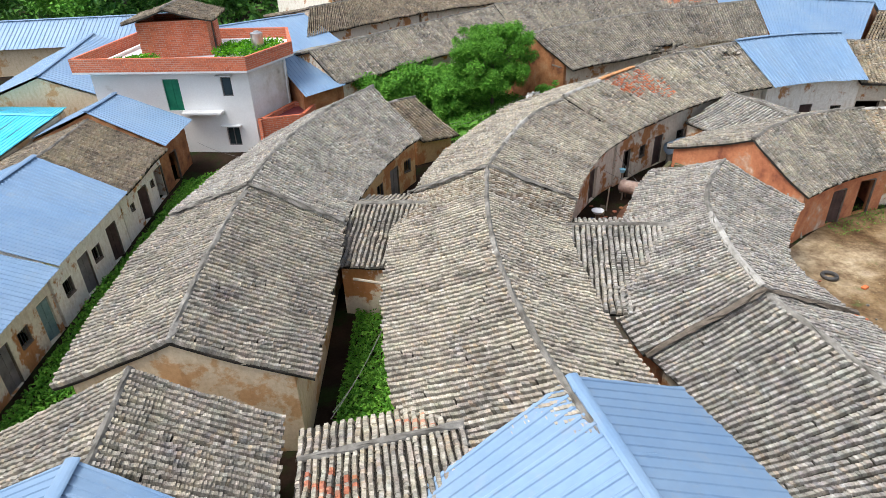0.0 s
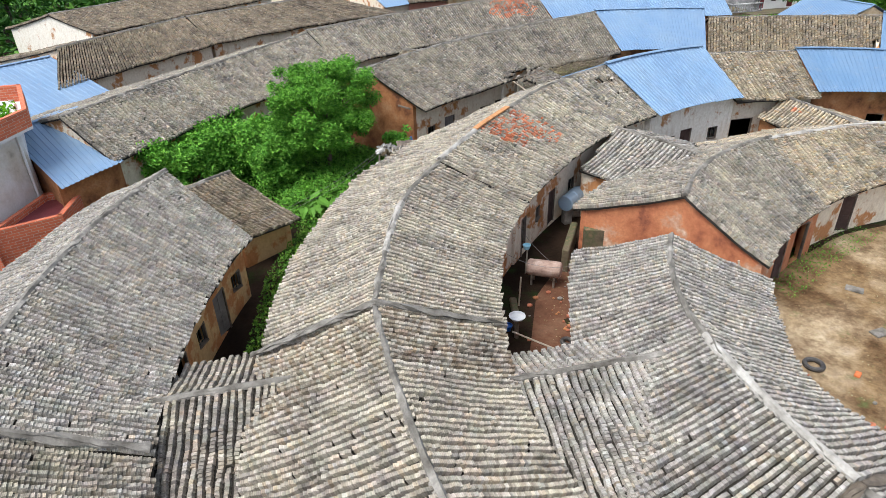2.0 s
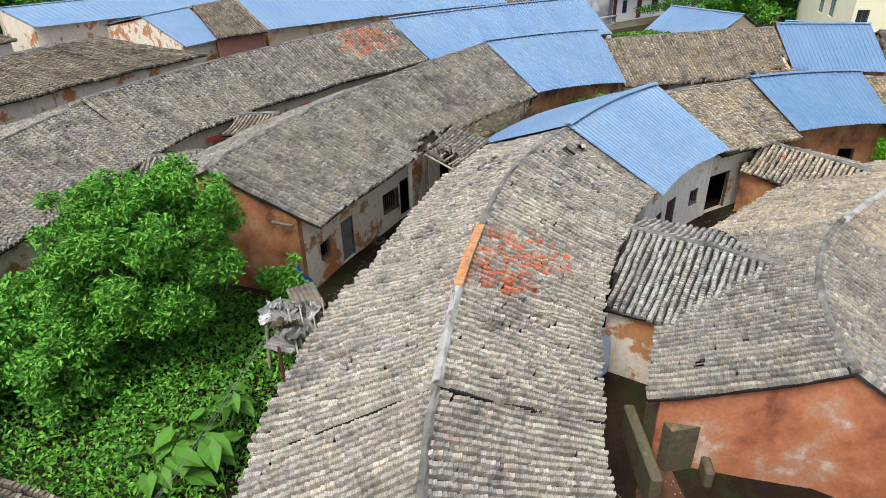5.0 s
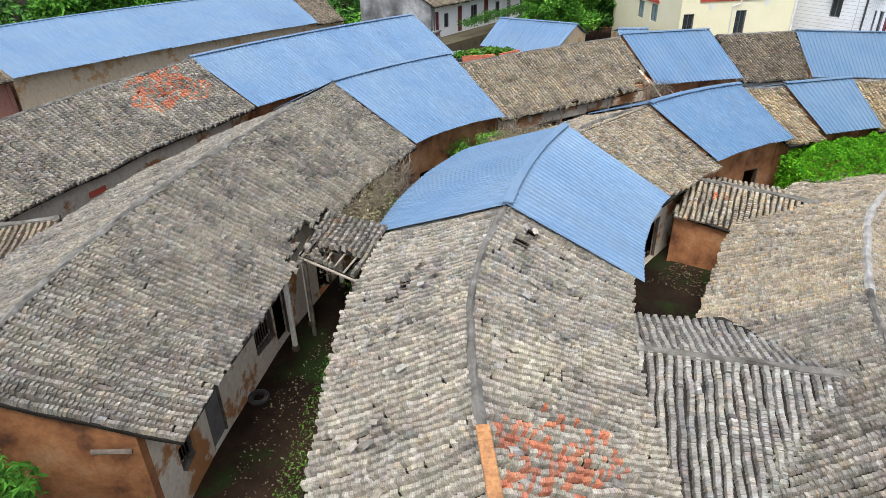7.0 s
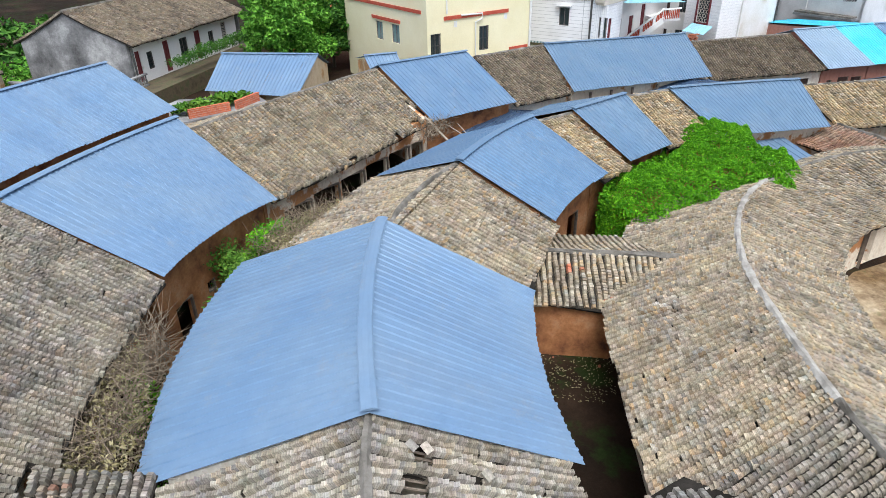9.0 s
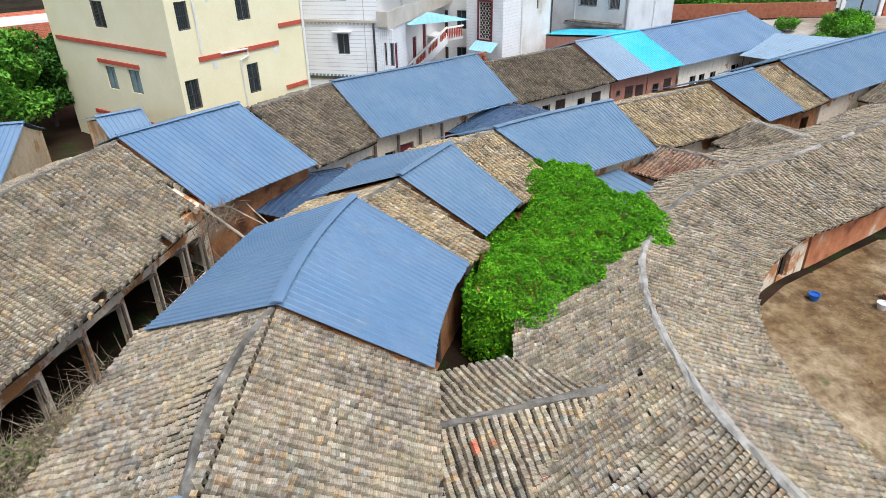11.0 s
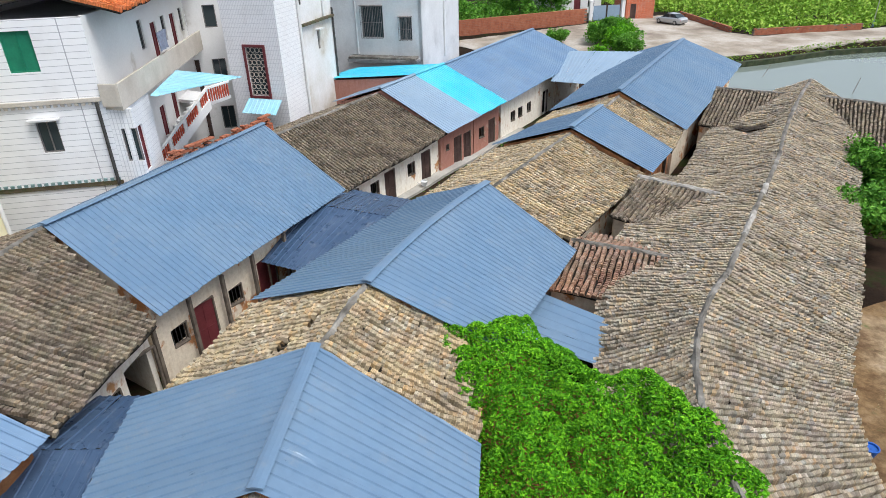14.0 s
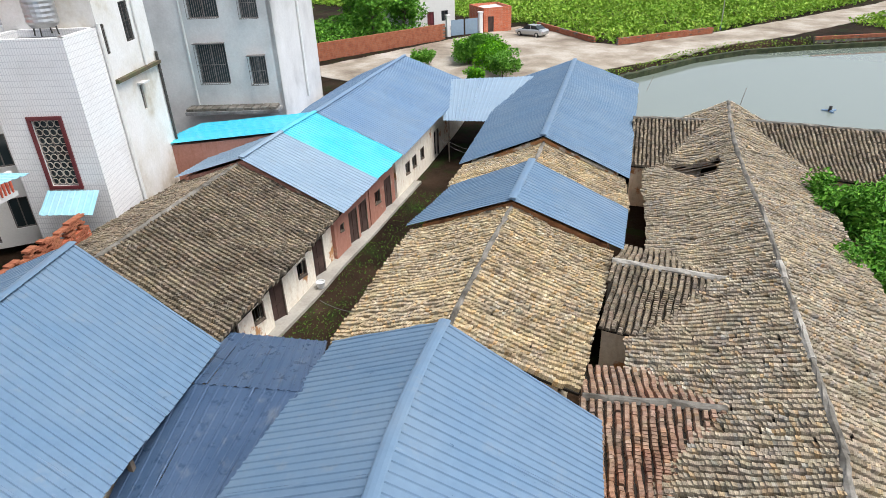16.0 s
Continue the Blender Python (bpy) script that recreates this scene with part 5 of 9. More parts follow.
def ceramic(name, tile_w, tile_h, one=(0.86, 0.86, 0.87), two=(0.89, 0.89, 0.895), joint=(0.46, 0.46, 0.48), offset=0.0, gloss=0.35, mortar=0.012, along=(-1.0, 1.0, 0.0)):
    """White facade tile: courses with grey joints by a brick pattern in wall coordinates."""
    m, n, l, b = material(name)
    g = n.new("ShaderNodeNewGeometry")
    sep = n.new("ShaderNodeSeparateXYZ")
    l.new(g.outputs["Position"], sep.inputs[0])
    add = n.new("ShaderNodeVectorMath")
    add.operation = "DOT_PRODUCT"
    add.inputs[1].default_value = along
    l.new(g.outputs["Position"], add.inputs[0])
    com = n.new("ShaderNodeCombineXYZ")
    l.new(add.outputs["Value"], com.inputs[0])
    l.new(sep.outputs[2], com.inputs[1])
    br = n.new("ShaderNodeTexBrick")
    br.offset = offset
    br.inputs["Scale"].default_value = 1.0
    br.inputs["Brick Width"].default_value, br.inputs["Row Height"].default_value = tile_w, tile_h
    br.inputs["Mortar Size"].default_value = mortar
    br.inputs["Color1"].default_value, br.inputs["Color2"].default_value = (*one, 1), (*two, 1)
    br.inputs["Mortar"].default_value = (*joint, 1)
    l.new(com.outputs[0], br.inputs["Vector"])
    s = noise_tex(n, l, 0.5, 5)
    r = ramp(n, [(0.3, (0.88, 0.87, 0.86)), (0.5, (1, 1, 1))])
    l.new(s.outputs[0], r.inputs[0])
    l.new(mixc(n, l, 0.8, br.outputs[0], r.outputs[0], "MULTIPLY"), b.inputs["Base Color"])
    b.inputs["Roughness"].default_value = gloss
    return m


M_CERAMIC = ceramic("white_facade_tile", 30.0, 0.28)
M_FINECER = ceramic("small_white_tile", 0.11, 0.26, joint=(0.66, 0.66, 0.68), along=(1.393, -0.19, 0.0))
M_BRICK = ceramic("red_brickwork", 0.34, 0.13, (0.62, 0.165, 0.075), (0.46, 0.115, 0.055), (0.50, 0.38, 0.30), 0.5, 0.9, 0.008)


def straight_wall(p, q, z0, z1, openings, parent, mat, thick=0.24, fill="glass", name="wall"):
    """A straight wall from p to q (outside on the right hand), with openings (s0, s1, za, zb, kind)."""
    p, q = Vector((*p, 0)), Vector((*q, 0))
    L = (q - p).length
    d = (q - p) / L
    inn = Vector((-d.y, d.x, 0))
    cuts = sorted({0.0, L, *[o[0] for o in openings], *[o[1] for o in openings]})
    zc = sorted({z0, z1, *[o[2] for o in openings], *[o[3] for o in openings]})
    nv = {}
    bm = bmesh.new()

    def v(i, k, side):
        if (i, k, side) not in nv:
            nv[(i, k, side)] = bm.verts.new(p + d * cuts[i] + inn * (thick * side) + Vector((0, 0, zc[k])))
        return nv[(i, k, side)]

    solid = {}
    for i in range(len(cuts) - 1):
        for k in range(len(zc) - 1):
            s, z = (cuts[i] + cuts[i + 1]) / 2, (zc[k] + zc[k + 1]) / 2
            solid[(i, k)] = not any(o[0] < s < o[1] and o[2] < z < o[3] for o in openings)
    for (i, k), on in solid.items():
        if not on:
            continue
        for side in (0, 1):
            bm.faces.new((v(i, k, side), v(i + 1, k, side), v(i + 1, k + 1, side), v(i, k + 1, side)))
        for (di, dk), (a, b2) in (((-1, 0), ((i, k), (i, k + 1))), ((1, 0), ((i + 1, k), (i + 1, k + 1))), ((0, -1), ((i, k), (i + 1, k))), ((0, 1), ((i, k + 1), (i + 1, k + 1)))):
            if not solid.get((i + di, k + dk), False):
                bm.faces.new((v(*a, 0), v(*b2, 0), v(*b2, 1), v(*a, 1)))
    bmesh.ops.recalc_face_normals(bm, faces=bm.faces)
    w = part(name, bm, mat, parent)
    ang = math.atan2(d.y, d.x)
    for s0, s1, za, zb, kind in openings:
        base = Matrix.Translation(p + d * ((s0 + s1) / 2) + Vector((0, 0, za))) @ Matrix.Rotation(ang, 4, "Z")
        wd, h = s1 - s0, zb - za
        bm = bmesh.new()
        for sx in (-1, 1):
            box(bm, base @ Matrix.Translation((sx * (wd / 2 - 0.03), 0.12, 0)), 0.06, 0.08, h)
        box(bm, base @ Matrix.Translation((0, 0.12, h - 0.06)), wd - 0.12, 0.08, 0.06)
        box(bm, base @ Matrix.Translation((0, 0.12, 0)), wd - 0.12, 0.08, 0.06)
        if kind != "door" and wd > 0.8:
            box(bm, base @ Matrix.Translation((0, 0.12, 0.06)), 0.05, 0.07, h - 0.12)
        isd = kind.endswith("door")
        fr = part("door" if isd else "window", bm, {"reddoor": M_REDDOOR, "green": M_GREEN, "greendoor": M_GREEN, "brown": M_REDDOOR}.get(kind, M_GREYDOOR), parent)
        bm = bmesh.new()
        box(bm, base @ Matrix.Translation((0, 0.14, 0.06)), wd - 0.12, 0.02, h - 0.12)
        part("door_leaf" if isd else "pane", bm, {"reddoor": M_REDDOOR, "green": M_GREEN, "greendoor": M_GREEN, "teal": M_TEAL, "door": M_DARKDOOR}.get(kind, M_GLASS), fr)
        if kind in ("bars", "cage"):
            dep = -0.35 if kind == "cage" else 0.05
            bm = bmesh.new()
            for i in range(int(wd / 0.13) + 1):
                box(bm, base @ Matrix.Translation((-wd / 2 + 0.02 + i * (wd - 0.04) / int(wd / 0.13), dep, 0)), 0.022, 0.022, h)
            for i in range(3):
                box(bm, base @ Matrix.Translation((0, dep, i * (h - 0.03) / 2)), wd, 0.03, 0.03)
            if kind == "cage":
                for sx in (-1, 1):
                    for zz in (0, h - 0.03):
                        box(bm, base @ Matrix.Translation((sx * (wd / 2 - 0.02), dep / 2, zz)), 0.03, 0.35, 0.03)
                box(bm, base @ Matrix.Translation((0, dep / 2, h)), wd + 0.1, 0.45, 0.03)
            part("window_grille", bm, M_IRON if kind == "bars" else M_GREYDOOR, fr)
        if kind == "lattice":
            bm = bmesh.new()
            for i in range(4):
                for k in range(8):
                    c = base @ Matrix.Translation((-wd / 2 + (i + 0.5) * wd / 4, 0.06, (k + 0.5) * h / 8)) @ Matrix.Rotation(math.pi / 2, 4, "X")
                    r = bmesh.ops.create_circle(bm, segments=10, radius=wd / 8.5, matrix=c)["verts"]
            bmesh.ops.wireframe(bm, faces=bm.faces, thickness=0.05, use_boundary=True) if bm.faces else None
            es = list(bm.edges)
            pts = [(e.verts[0].co.copy(), e.verts[1].co.copy()) for e in es]
            bm.clear()
            for a, b2 in pts:
                tube(bm, [a, b2], 0.022, 4)
            part("lattice", bm, M_BEIGE, fr, "cast concrete ring lattice")
        if kind == "hood":
            bm = bmesh.new()
            box(bm, base @ Matrix.Translation((0, -0.15, h + 0.1)), wd + 0.4, 0.4, 0.07)
            part("window_hood", bm, M_GREYCON, fr)
    return w


def block(name, label, ring, z0, z1, mat, openings=None, roofmat=None, category="building", roof=True, mats=None):
    """A building of straight walls over a ring of plan corners (counter-clockwise), with openings by edge."""
    c = np.mean(ring, axis=0)
    e = empty(name, (float(c[0]), float(c[1]), z0), label, category, "buildings round the village")
    k = len(ring)
    for i in range(k):
        straight_wall(ring[i], ring[(i + 1) % k], z0, z1, (openings or {}).get(i, []), e, (mats or {}).get(i, mat))
    if roof:
        bm = bmesh.new()
        cen = Vector((float(c[0]), float(c[1])))
        ins = [tuple(Vector(p) + (cen - Vector(p)).normalized() * 0.34) for p in ring]
        prism(bm, ins, z1 - 0.5, z1 - 0.3)
        part("flat_roof", bm, roofmat or M_GREYCON, e)
    return e


def strip(parent, p, q, s0, s1, z0, z1, out, mat, name):
    """A band on the wall from p to q, proud of it by out."""
    p, q = Vector((*p, 0)), Vector((*q, 0))
    d = (q - p).normalized()
    n = Vector((d.y, -d.x, 0))
    bm = bmesh.new()
    m = Matrix.Translation(p + d * (s0 + s1) / 2 + n * (out / 2 + 0.003) + Vector((0, 0, z0))) @ Matrix.Rotation(math.atan2(d.y, d.x), 4, "Z")
    box(bm, m, s1 - s0, out, z1 - z0)
    return part(name, bm, mat, parent)


def pipe(parent, p, q, s, z0, z1, mat, r=0.06, out=0.1, name="downpipe"):
    p, q = Vector((*p, 0)), Vector((*q, 0))
    d = (q - p).normalized()
    a = p + d * s + Vector((d.y, -d.x, 0)) * out
    bm = bmesh.new()
    tube(bm, [a + Vector((0, 0, z0)), a + Vector((0, 0, z1))], r, 8)
    part(name, bm, mat, parent)


# cream house
YK, YR, YB, YL = (59.2, 49.2), (66.0, 41.8), (75.6, 50.6), (68.8, 58.0)
yh = block("cream_house", "tall cream painted house with red bands and barred windows", [YL, YK, YR, YB], 0.8, 12.0, M_YELLOW, {
    0: [(5.4, 6.5, 4.65, 6.05, "teal"), (7.9, 9.1, 4.7, 6.1, "teal"), (5.6, 6.9, 8.4, 9.9, "bars")],
    1: [(0.3, 1.2, 4.2, 5.9, "bars"), (4.8, 5.7, 4.2, 6.0, "bars"), (4.7, 5.7, 8.6, 10.2, "bars"), (0.6, 1.4, 8.6, 10.1, "bars")]}, category="house")
for s0, s1, z in ((1.5, 7.6, 6.9), (7.8, 9.9, 7.9), (7.8, 9.7, 3.95)):
    strip(yh, YK, YR, s0, s1, z - 0.13, z + 0.13, 0.08, M_REDPAINT, "red_ledge")
for s0, s1, z in ((4.9, 9.3, 6.35), (0.5, 12.3, 7.4), (3.0, 12.3, 2.9)):
    strip(yh, YL, YK, s0, s1, z - 0.12, z + 0.12, 0.08, M_REDPAINT, "red_ledge")
pipe(yh, YK, YR, 9.85, 1.0, 12, M_PVC, 0.09)
yd = (Vector(YR) - Vector(YK)).normalized()
yo = Vector((yd.y, -yd.x)) * 0.12
for run in ([(3.0, 7.0), (5.0, 6.95), (4.95, 6.55), (4.35, 6.4), (4.35, 2.95), (7.2, 3.1)], [(0.3, 4.0), (0.3, 1.0)], [(1.7, 12.0), (1.7, 7.2)]):
    bm = bmesh.new()
    tube(bm, [(*(Vector(YK) + yd * a + yo), z) for a, z in run], 0.06, 8)
    part("waste_pipe", bm, M_PVC, yh)
for a, z in ((5.4, 11.0), (7.2, 6.3), (2.6, 9.9), (2.4, 6.2)):
    strip(yh, YK, YR, a, a + 0.28, z, z + 0.42, 0.03, M_PVC, "meter_plate")
# white tiled house with balcony and outside stair
NC, NL = Vector((67.15, 36.7)), Vector((70.1, 42.6))
ND = Vector((0.85, -0.527))
nh = block("white_tiled_house", "white tiled house with green shutters and dark downpipe", [tuple(NL), tuple(NC), tuple(NC + ND * 15), tuple(NL + ND * 15)], 1.0, 10.95, M_CERAMIC, {
    0: [(3.44, 4.35, 5.1, 6.55, "hood"), (3.15, 4.4, 8.76, 10.5, "green")],
    1: [(6.2, 6.9, 8.4, 9.9, "glass"), (8.1, 9.0, 7.2, 9.5, "reddoor"), (10.0, 10.7, 8.2, 9.6, "glass"), (11.7, 12.6, 7.2, 9.5, "reddoor"), (13.6, 14.3, 8.2, 9.6, "glass"), (4.2, 5.1, 3.0, 5.2, "reddoor"), (6.6, 7.5, 3.0, 5.2, "reddoor"), (9, 9.9, 3.8, 5.9, "reddoor")]}, category="house", mats={1: M_PLASTERW})
strip(nh, tuple(NL), tuple(NC), 0, 6.55, 7.33, 7.5, 0.12, M_BEIGE, "string_course")
for i in range(22):
    for zz, mm in ((7.19, M_BEIGE), (3.52, M_TEAL)):
        strip(nh, tuple(NL), tuple(NC), 0.05 + i * 0.295, 0.2 + i * 0.295, zz, zz + 0.13, 0.09, mm, "dentil")
strip(nh, tuple(NL), tuple(NC), 0, 6.5, 3.3, 3.5, 0.06, M_MOSSY, "string_course")
pipe(nh, tuple(NL), tuple(NC), 6.3, 1, 7.3, M_IRON, 0.08)
BA = Vector((66.66, 36.01))
bay = block("tiled_bay", "white tiled ground floor bay under the balcony", [tuple(NC), tuple(BA), tuple(BA + ND * 3.2), tuple(NC + ND * 3.2)], 1.0, 6.9, M_FINECER, {
    0: [(0.4, 1.1, 4.4, 6.0, "glass")], 1: [(0.9, 1.5, 3.6, 5.8, "reddoor")]}, category="house")
bal = empty("balcony", (float(BA.x), float(BA.y), 6.9), "beige rendered balcony parapet with green edging", "balcony")
bm = bmesh.new()
prism(bm, [tuple(NC + ND * 0.02), tuple(BA + Vector((-0.3, 0.1))), tuple(BA + ND * 14.6), tuple(NC + ND * 14.6)], 6.92, 7.1)
part("balcony_floor", bm, M_BEIGE, bal)
straight_wall(tuple(NC + Vector((-0.15, 0.1))), tuple(BA + Vector((-0.3, 0.1))), 7.1, 8.1, [], bal, M_BEIGE, 0.14, name="parapet")
straight_wall(tuple(BA + Vector((-0.3, 0.1))), tuple(BA + ND * 14.6), 7.1, 8.1, [], bal, M_BEIGE, 0.14, name="parapet")
# stair with red balusters
ST0, SE, SP = Vector((71.3, 34.2)), Vector((0.49, -0.87)), Vector((0.87, 0.49))
st = empty("outside_stair", (71.3, 34.2, 1), "white concrete outside stair with red balusters", "stair")
st_ang = math.atan2(SE.y, SE.x)
for i in range(14):
    z = 2.2 + i * 0.186
    a = ST0 + SE * (i * 0.33) + SP * 0.55
    bm = bmesh.new()
    box(bm, Matrix.Translation((a.x, a.y, z - 0.3)) @ Matrix.Rotation(st_ang, 4, "Z"), 0.36, 1.1, 0.486)
    part("step", bm, M_GREYCON, st)
    if i % 4 == 3:
        a = ST0 + SE * (i * 0.33)
        bm = bmesh.new()
        box(bm, Matrix.Translation((a.x, a.y, z + 0.1)) @ Matrix.Rotation(st_ang, 4, "Z"), 0.2, 0.16, 0.85)
        part("newel_post", bm, M_PLASTERW, st)
    else:
        for k in (0.0, 0.16):
            a = ST0 + SE * (i * 0.33 + k)
            bm = bmesh.new()
            tube(bm, [(a.x, a.y, z + 0.2 + k * 0.56), (a.x, a.y, z + 0.5 + k * 0.56), (a.x, a.y, z + 0.86 + k * 0.56)], [0.04, 0.065, 0.04], 7)
            part("baluster", bm, M_REDPAINT, st)
for name, z0, z1, off in (("stringer", -0.35, 0.22, -0.06), ("handrail", 0.84, 0.98, -0.04)):
    bm = bmesh.new()
    a, b2 = ST0 - SE * 0.3, ST0 + SE * 4.6
    lo = [bm.verts.new((p.x - SP.x * w, p.y - SP.y * w, z + dz)) for p, z in ((a, 2.03), (b2, 4.79)) for dz in (z0, z1) for w in (off, 0.1)]
    for q in ((0, 1, 3, 2), (4, 5, 7, 6), (0, 1, 5, 4), (2, 3, 7, 6), (0, 2, 6, 4), (1, 3, 7, 5)):
        bm.faces.new([lo[k] for k in q])
    bmesh.ops.recalc_face_normals(bm, faces=bm.faces)
    part(name, bm, M_PLASTERW, st)
LN = ST0 + SE * 4.6
bm = bmesh.new()
prism(bm, [tuple(LN), tuple(LN + SE * 1.9), tuple(LN + SE * 1.9 + SP * 3.5), tuple(LN + SP * 3.5)], 4.6, 4.8)
part("landing", bm, M_GREYCON, st)
for k in range(9):
    a = LN + SE * (0.1 + k * 0.2)
    bm = bmesh.new()
    tube(bm, [(a.x, a.y, 4.8), (a.x, a.y, 5.2), (a.x, a.y, 5.6)], [0.04, 0.065, 0.04], 7)
    part("baluster", bm, M_REDPAINT, st)
bm = bmesh.new()
box(bm, Matrix.Translation((*(LN + SE * 0.95), 5.58)) @ Matrix.Rotation(st_ang, 4, "Z"), 1.9, 0.14, 0.12)
part("landing_rail", bm, M_PLASTERW, st)
# stair core tower with lattice window
TP, TA, TB = Vector((72.8, 25.6)), Vector((0.8, 0.6)), Vector((0.61, -0.79))
T0 = TP + TA * 3.8
tw = block("tiled_tower", "white tiled stair tower with lattice window and flat roof", [tuple(T0), tuple(TP), tuple(TP + TB * 2.85), tuple(TP + TB * 2.85 + TA * 3.8)], 0.3, 10.75, M_FINECER, {
    0: [(1.36, 2.6, 4.45, 7.45, "lattice")]}, M_SOOT, category="house")
T2 = TP + TB * 2.87 + TA * 0.03
rw = block("rendered_wing", "stained white rendered wing with a mossy ledge", [tuple(T2 + TA * 4.2), tuple(T2), tuple(T2 + TB * 4.95), tuple(T2 + TB * 4.95 + TA * 4.2)], 0.3, 13.2, M_BEIGEWHITE, {
    1: [(0.2, 0.6, 9.5, 10.8, "bars"), (2.35, 3.2, 9.7, 11.5, "bars"), (2.4, 2.7, 6.4, 7.6, "hood")]}, M_SOOT, category="house")
pipe(tw, tuple(TP), tuple(TP + TB * 2.85), 2.75, 0.5, 10.9, M_PVC, 0.09)
pipe(rw, tuple(T2), tuple(T2 + TB * 4.95), 4.85, 0.5, 8.8, M_IRON, 0.07)
pipe(rw, tuple(T2), tuple(T2 + TB * 4.95), 3.5, 8.4, 13.2, M_PVC, 0.06)
strip(rw, tuple(T2), tuple(T2 + TB * 4.95), 0.2, 4.9, 8.2, 8.36, 0.22, M_MOSSY, "ledge")
for s0, s1, z0, z1, nm in ((1.21, 1.36, 4.3, 7.6, "window_jamb"), (2.6, 2.75, 4.3, 7.6, "window_jamb"), (1.36, 2.6, 7.45, 7.6, "window_lintel"), (1.36, 2.6, 4.3, 4.45, "window_sill")):
    strip(tw, tuple(T0), tuple(TP), s0, s1, z0, z1, 0.08, M_REDDOOR, nm)
# recessed wing between them, with the orange tiled roof
wing = block("recessed_wing", "white rendered wing with red doors under an orange tile roof", [(86, 27), (80.4, 30.2), (77.7, 25.0), (84, 21.5)], 0.5, 10.9, M_PLASTERW, {1: [(0.6, 1.5, 7.2, 9.2, "door"), (2.6, 3.4, 8.2, 9.6, "glass"), (0.8, 1.8, 4.0, 6.2, "door"), (2.6, 3.5, 4.6, 6.2, "glass"), (0.8, 1.8, 0.8, 3.0, "door"), (2.6, 3.5, 1.4, 3.0, "glass")]}, M_SOOT, category="house")
house("orange clay tile roof of the white tiled house", [(69.4, 39.4, 12.7), (82.6, 31.2, 12.7)], [(70.4, 43.6, 11.0), (84.0, 35.2, 11.0)], [(66.5, 35.2, 11.0), (79.8, 27.8, 11.0)], tone="orange", walls="", ends=(False, False), name="house_roof", group="roofs", ex=0.3, missing=0.0)
# blanket airing over the balcony
bm = bmesh.new()
grid = []
for i in range(9):
    a = NC + ND * (6.0 + i * 0.16) + Vector((-0.527, -0.85)) * (1.0 + 0.05 * math.sin(i * 1.7))
    grid.append([bm.verts.new((a.x + 0.03 * math.sin(i * 2.1 + k), a.y + 0.03 * math.cos(i * 1.3 + k), 9.3 - k * 0.24)) for k in range(5)])
for i in range(8):
    for k in range(4):
        bm.faces.new((grid[i][k], grid[i + 1][k], grid[i + 1][k + 1], grid[i][k + 1]))
ext = bmesh.ops.extrude_face_region(bm, geom=list(bm.faces))
bmesh.ops.translate(bm, vec=(0.02, 0.03, 0), verts=[v for v in ext["geom"] if isinstance(v, bmesh.types.BMVert)])
bmesh.ops.recalc_face_normals(bm, faces=bm.faces)
tagged(part("blanket", bm, surface("blue_grey_cloth", [(0.3, (0.16, 0.18, 0.24)), (0.7, (0.26, 0.28, 0.36))], 4, 20), None, "blue-grey blanket hung out to air on the balcony"), category="blanket")
# grey rendered block
GP, GA, GB = Vector((76.74, 12.34)), Vector((0.79, 0.61)), Vector((0.61, -0.79))
G0 = GP + GA * 8.3
gw = block("grey_house", "grey cement rendered house with caged windows", [tuple(G0), tuple(GP), tuple(GP + GB * 11.5), tuple(GP + GB * 11.5 + GA * 8.3)], 0.3, 14.0, M_GREYCON, {
    0: [(3.4, 5.17, 5.88, 8.28, "cage"), (6.5, 7.5, 5.75, 7.5, "cage"), (3.4, 5.17, 9.7, 12.0, "cage"), (6.45, 7.5, 9.6, 11.4, "cage")]}, category="house")
pipe(gw, tuple(GP), tuple(GP + GB * 11.5), 6.2, 3.4, 14, M_PVC, 0.09)
pipe(gw, tuple(G0), tuple(GP), 2.95, 4.6, 14, M_PVC, 0.06)
# old tiled canopy under its windows
for i in range(11):
    strip(gw, tuple(G0), tuple(GP), 2.4 + i * 0.51, 2.4 + i * 0.51 + 0.44, 4.42, 4.56, 0.95, M_MORTAR, "canopy_tile")
strip(gw, tuple(G0), tuple(GP), 2.35, 8.1, 4.2, 4.4, 1.05, M_SOOT, "canopy")
# water tank on the tower
wt = empty("water_tank", (75.40, 25.13, 10.6), "ribbed stainless steel water tank on a flat roof", "water tank")
bm = bmesh.new()
prof = [(0.0, 0.35), (0.5, 0.35), (0.62, 0.5)] + [(0.62 + (0.02 if i % 2 else 0), 0.5 + i * 0.1) for i in range(1, 13)] + [(0.45, 1.9), (0.12, 2.02), (0.0, 2.02)]
prev = None
for r, z in prof:
    ringv = [bm.verts.new((75.40 + max(r, 0.001) * math.cos(a * math.pi / 10), 25.13 + max(r, 0.001) * math.sin(a * math.pi / 10), 10.6 + z)) for a in range(20)]
    if prev:
        for i in range(20):
            bm.faces.new((prev[i], prev[(i + 1) % 20], ringv[(i + 1) % 20], ringv[i]))
    prev = ringv
part("tank", bm, M_STEEL, wt)
for i in range(4):
    bm = bmesh.new()
    a = math.pi / 4 + i * math.pi / 2
    tube(bm, [(75.40 + 0.5 * math.cos(a), 25.13 + 0.5 * math.sin(a), 10.6), (75.40 + 0.45 * math.cos(a), 25.13 + 0.45 * math.sin(a), 11.0)], 0.03, 5)
    part("leg", bm, M_IRON, wt)

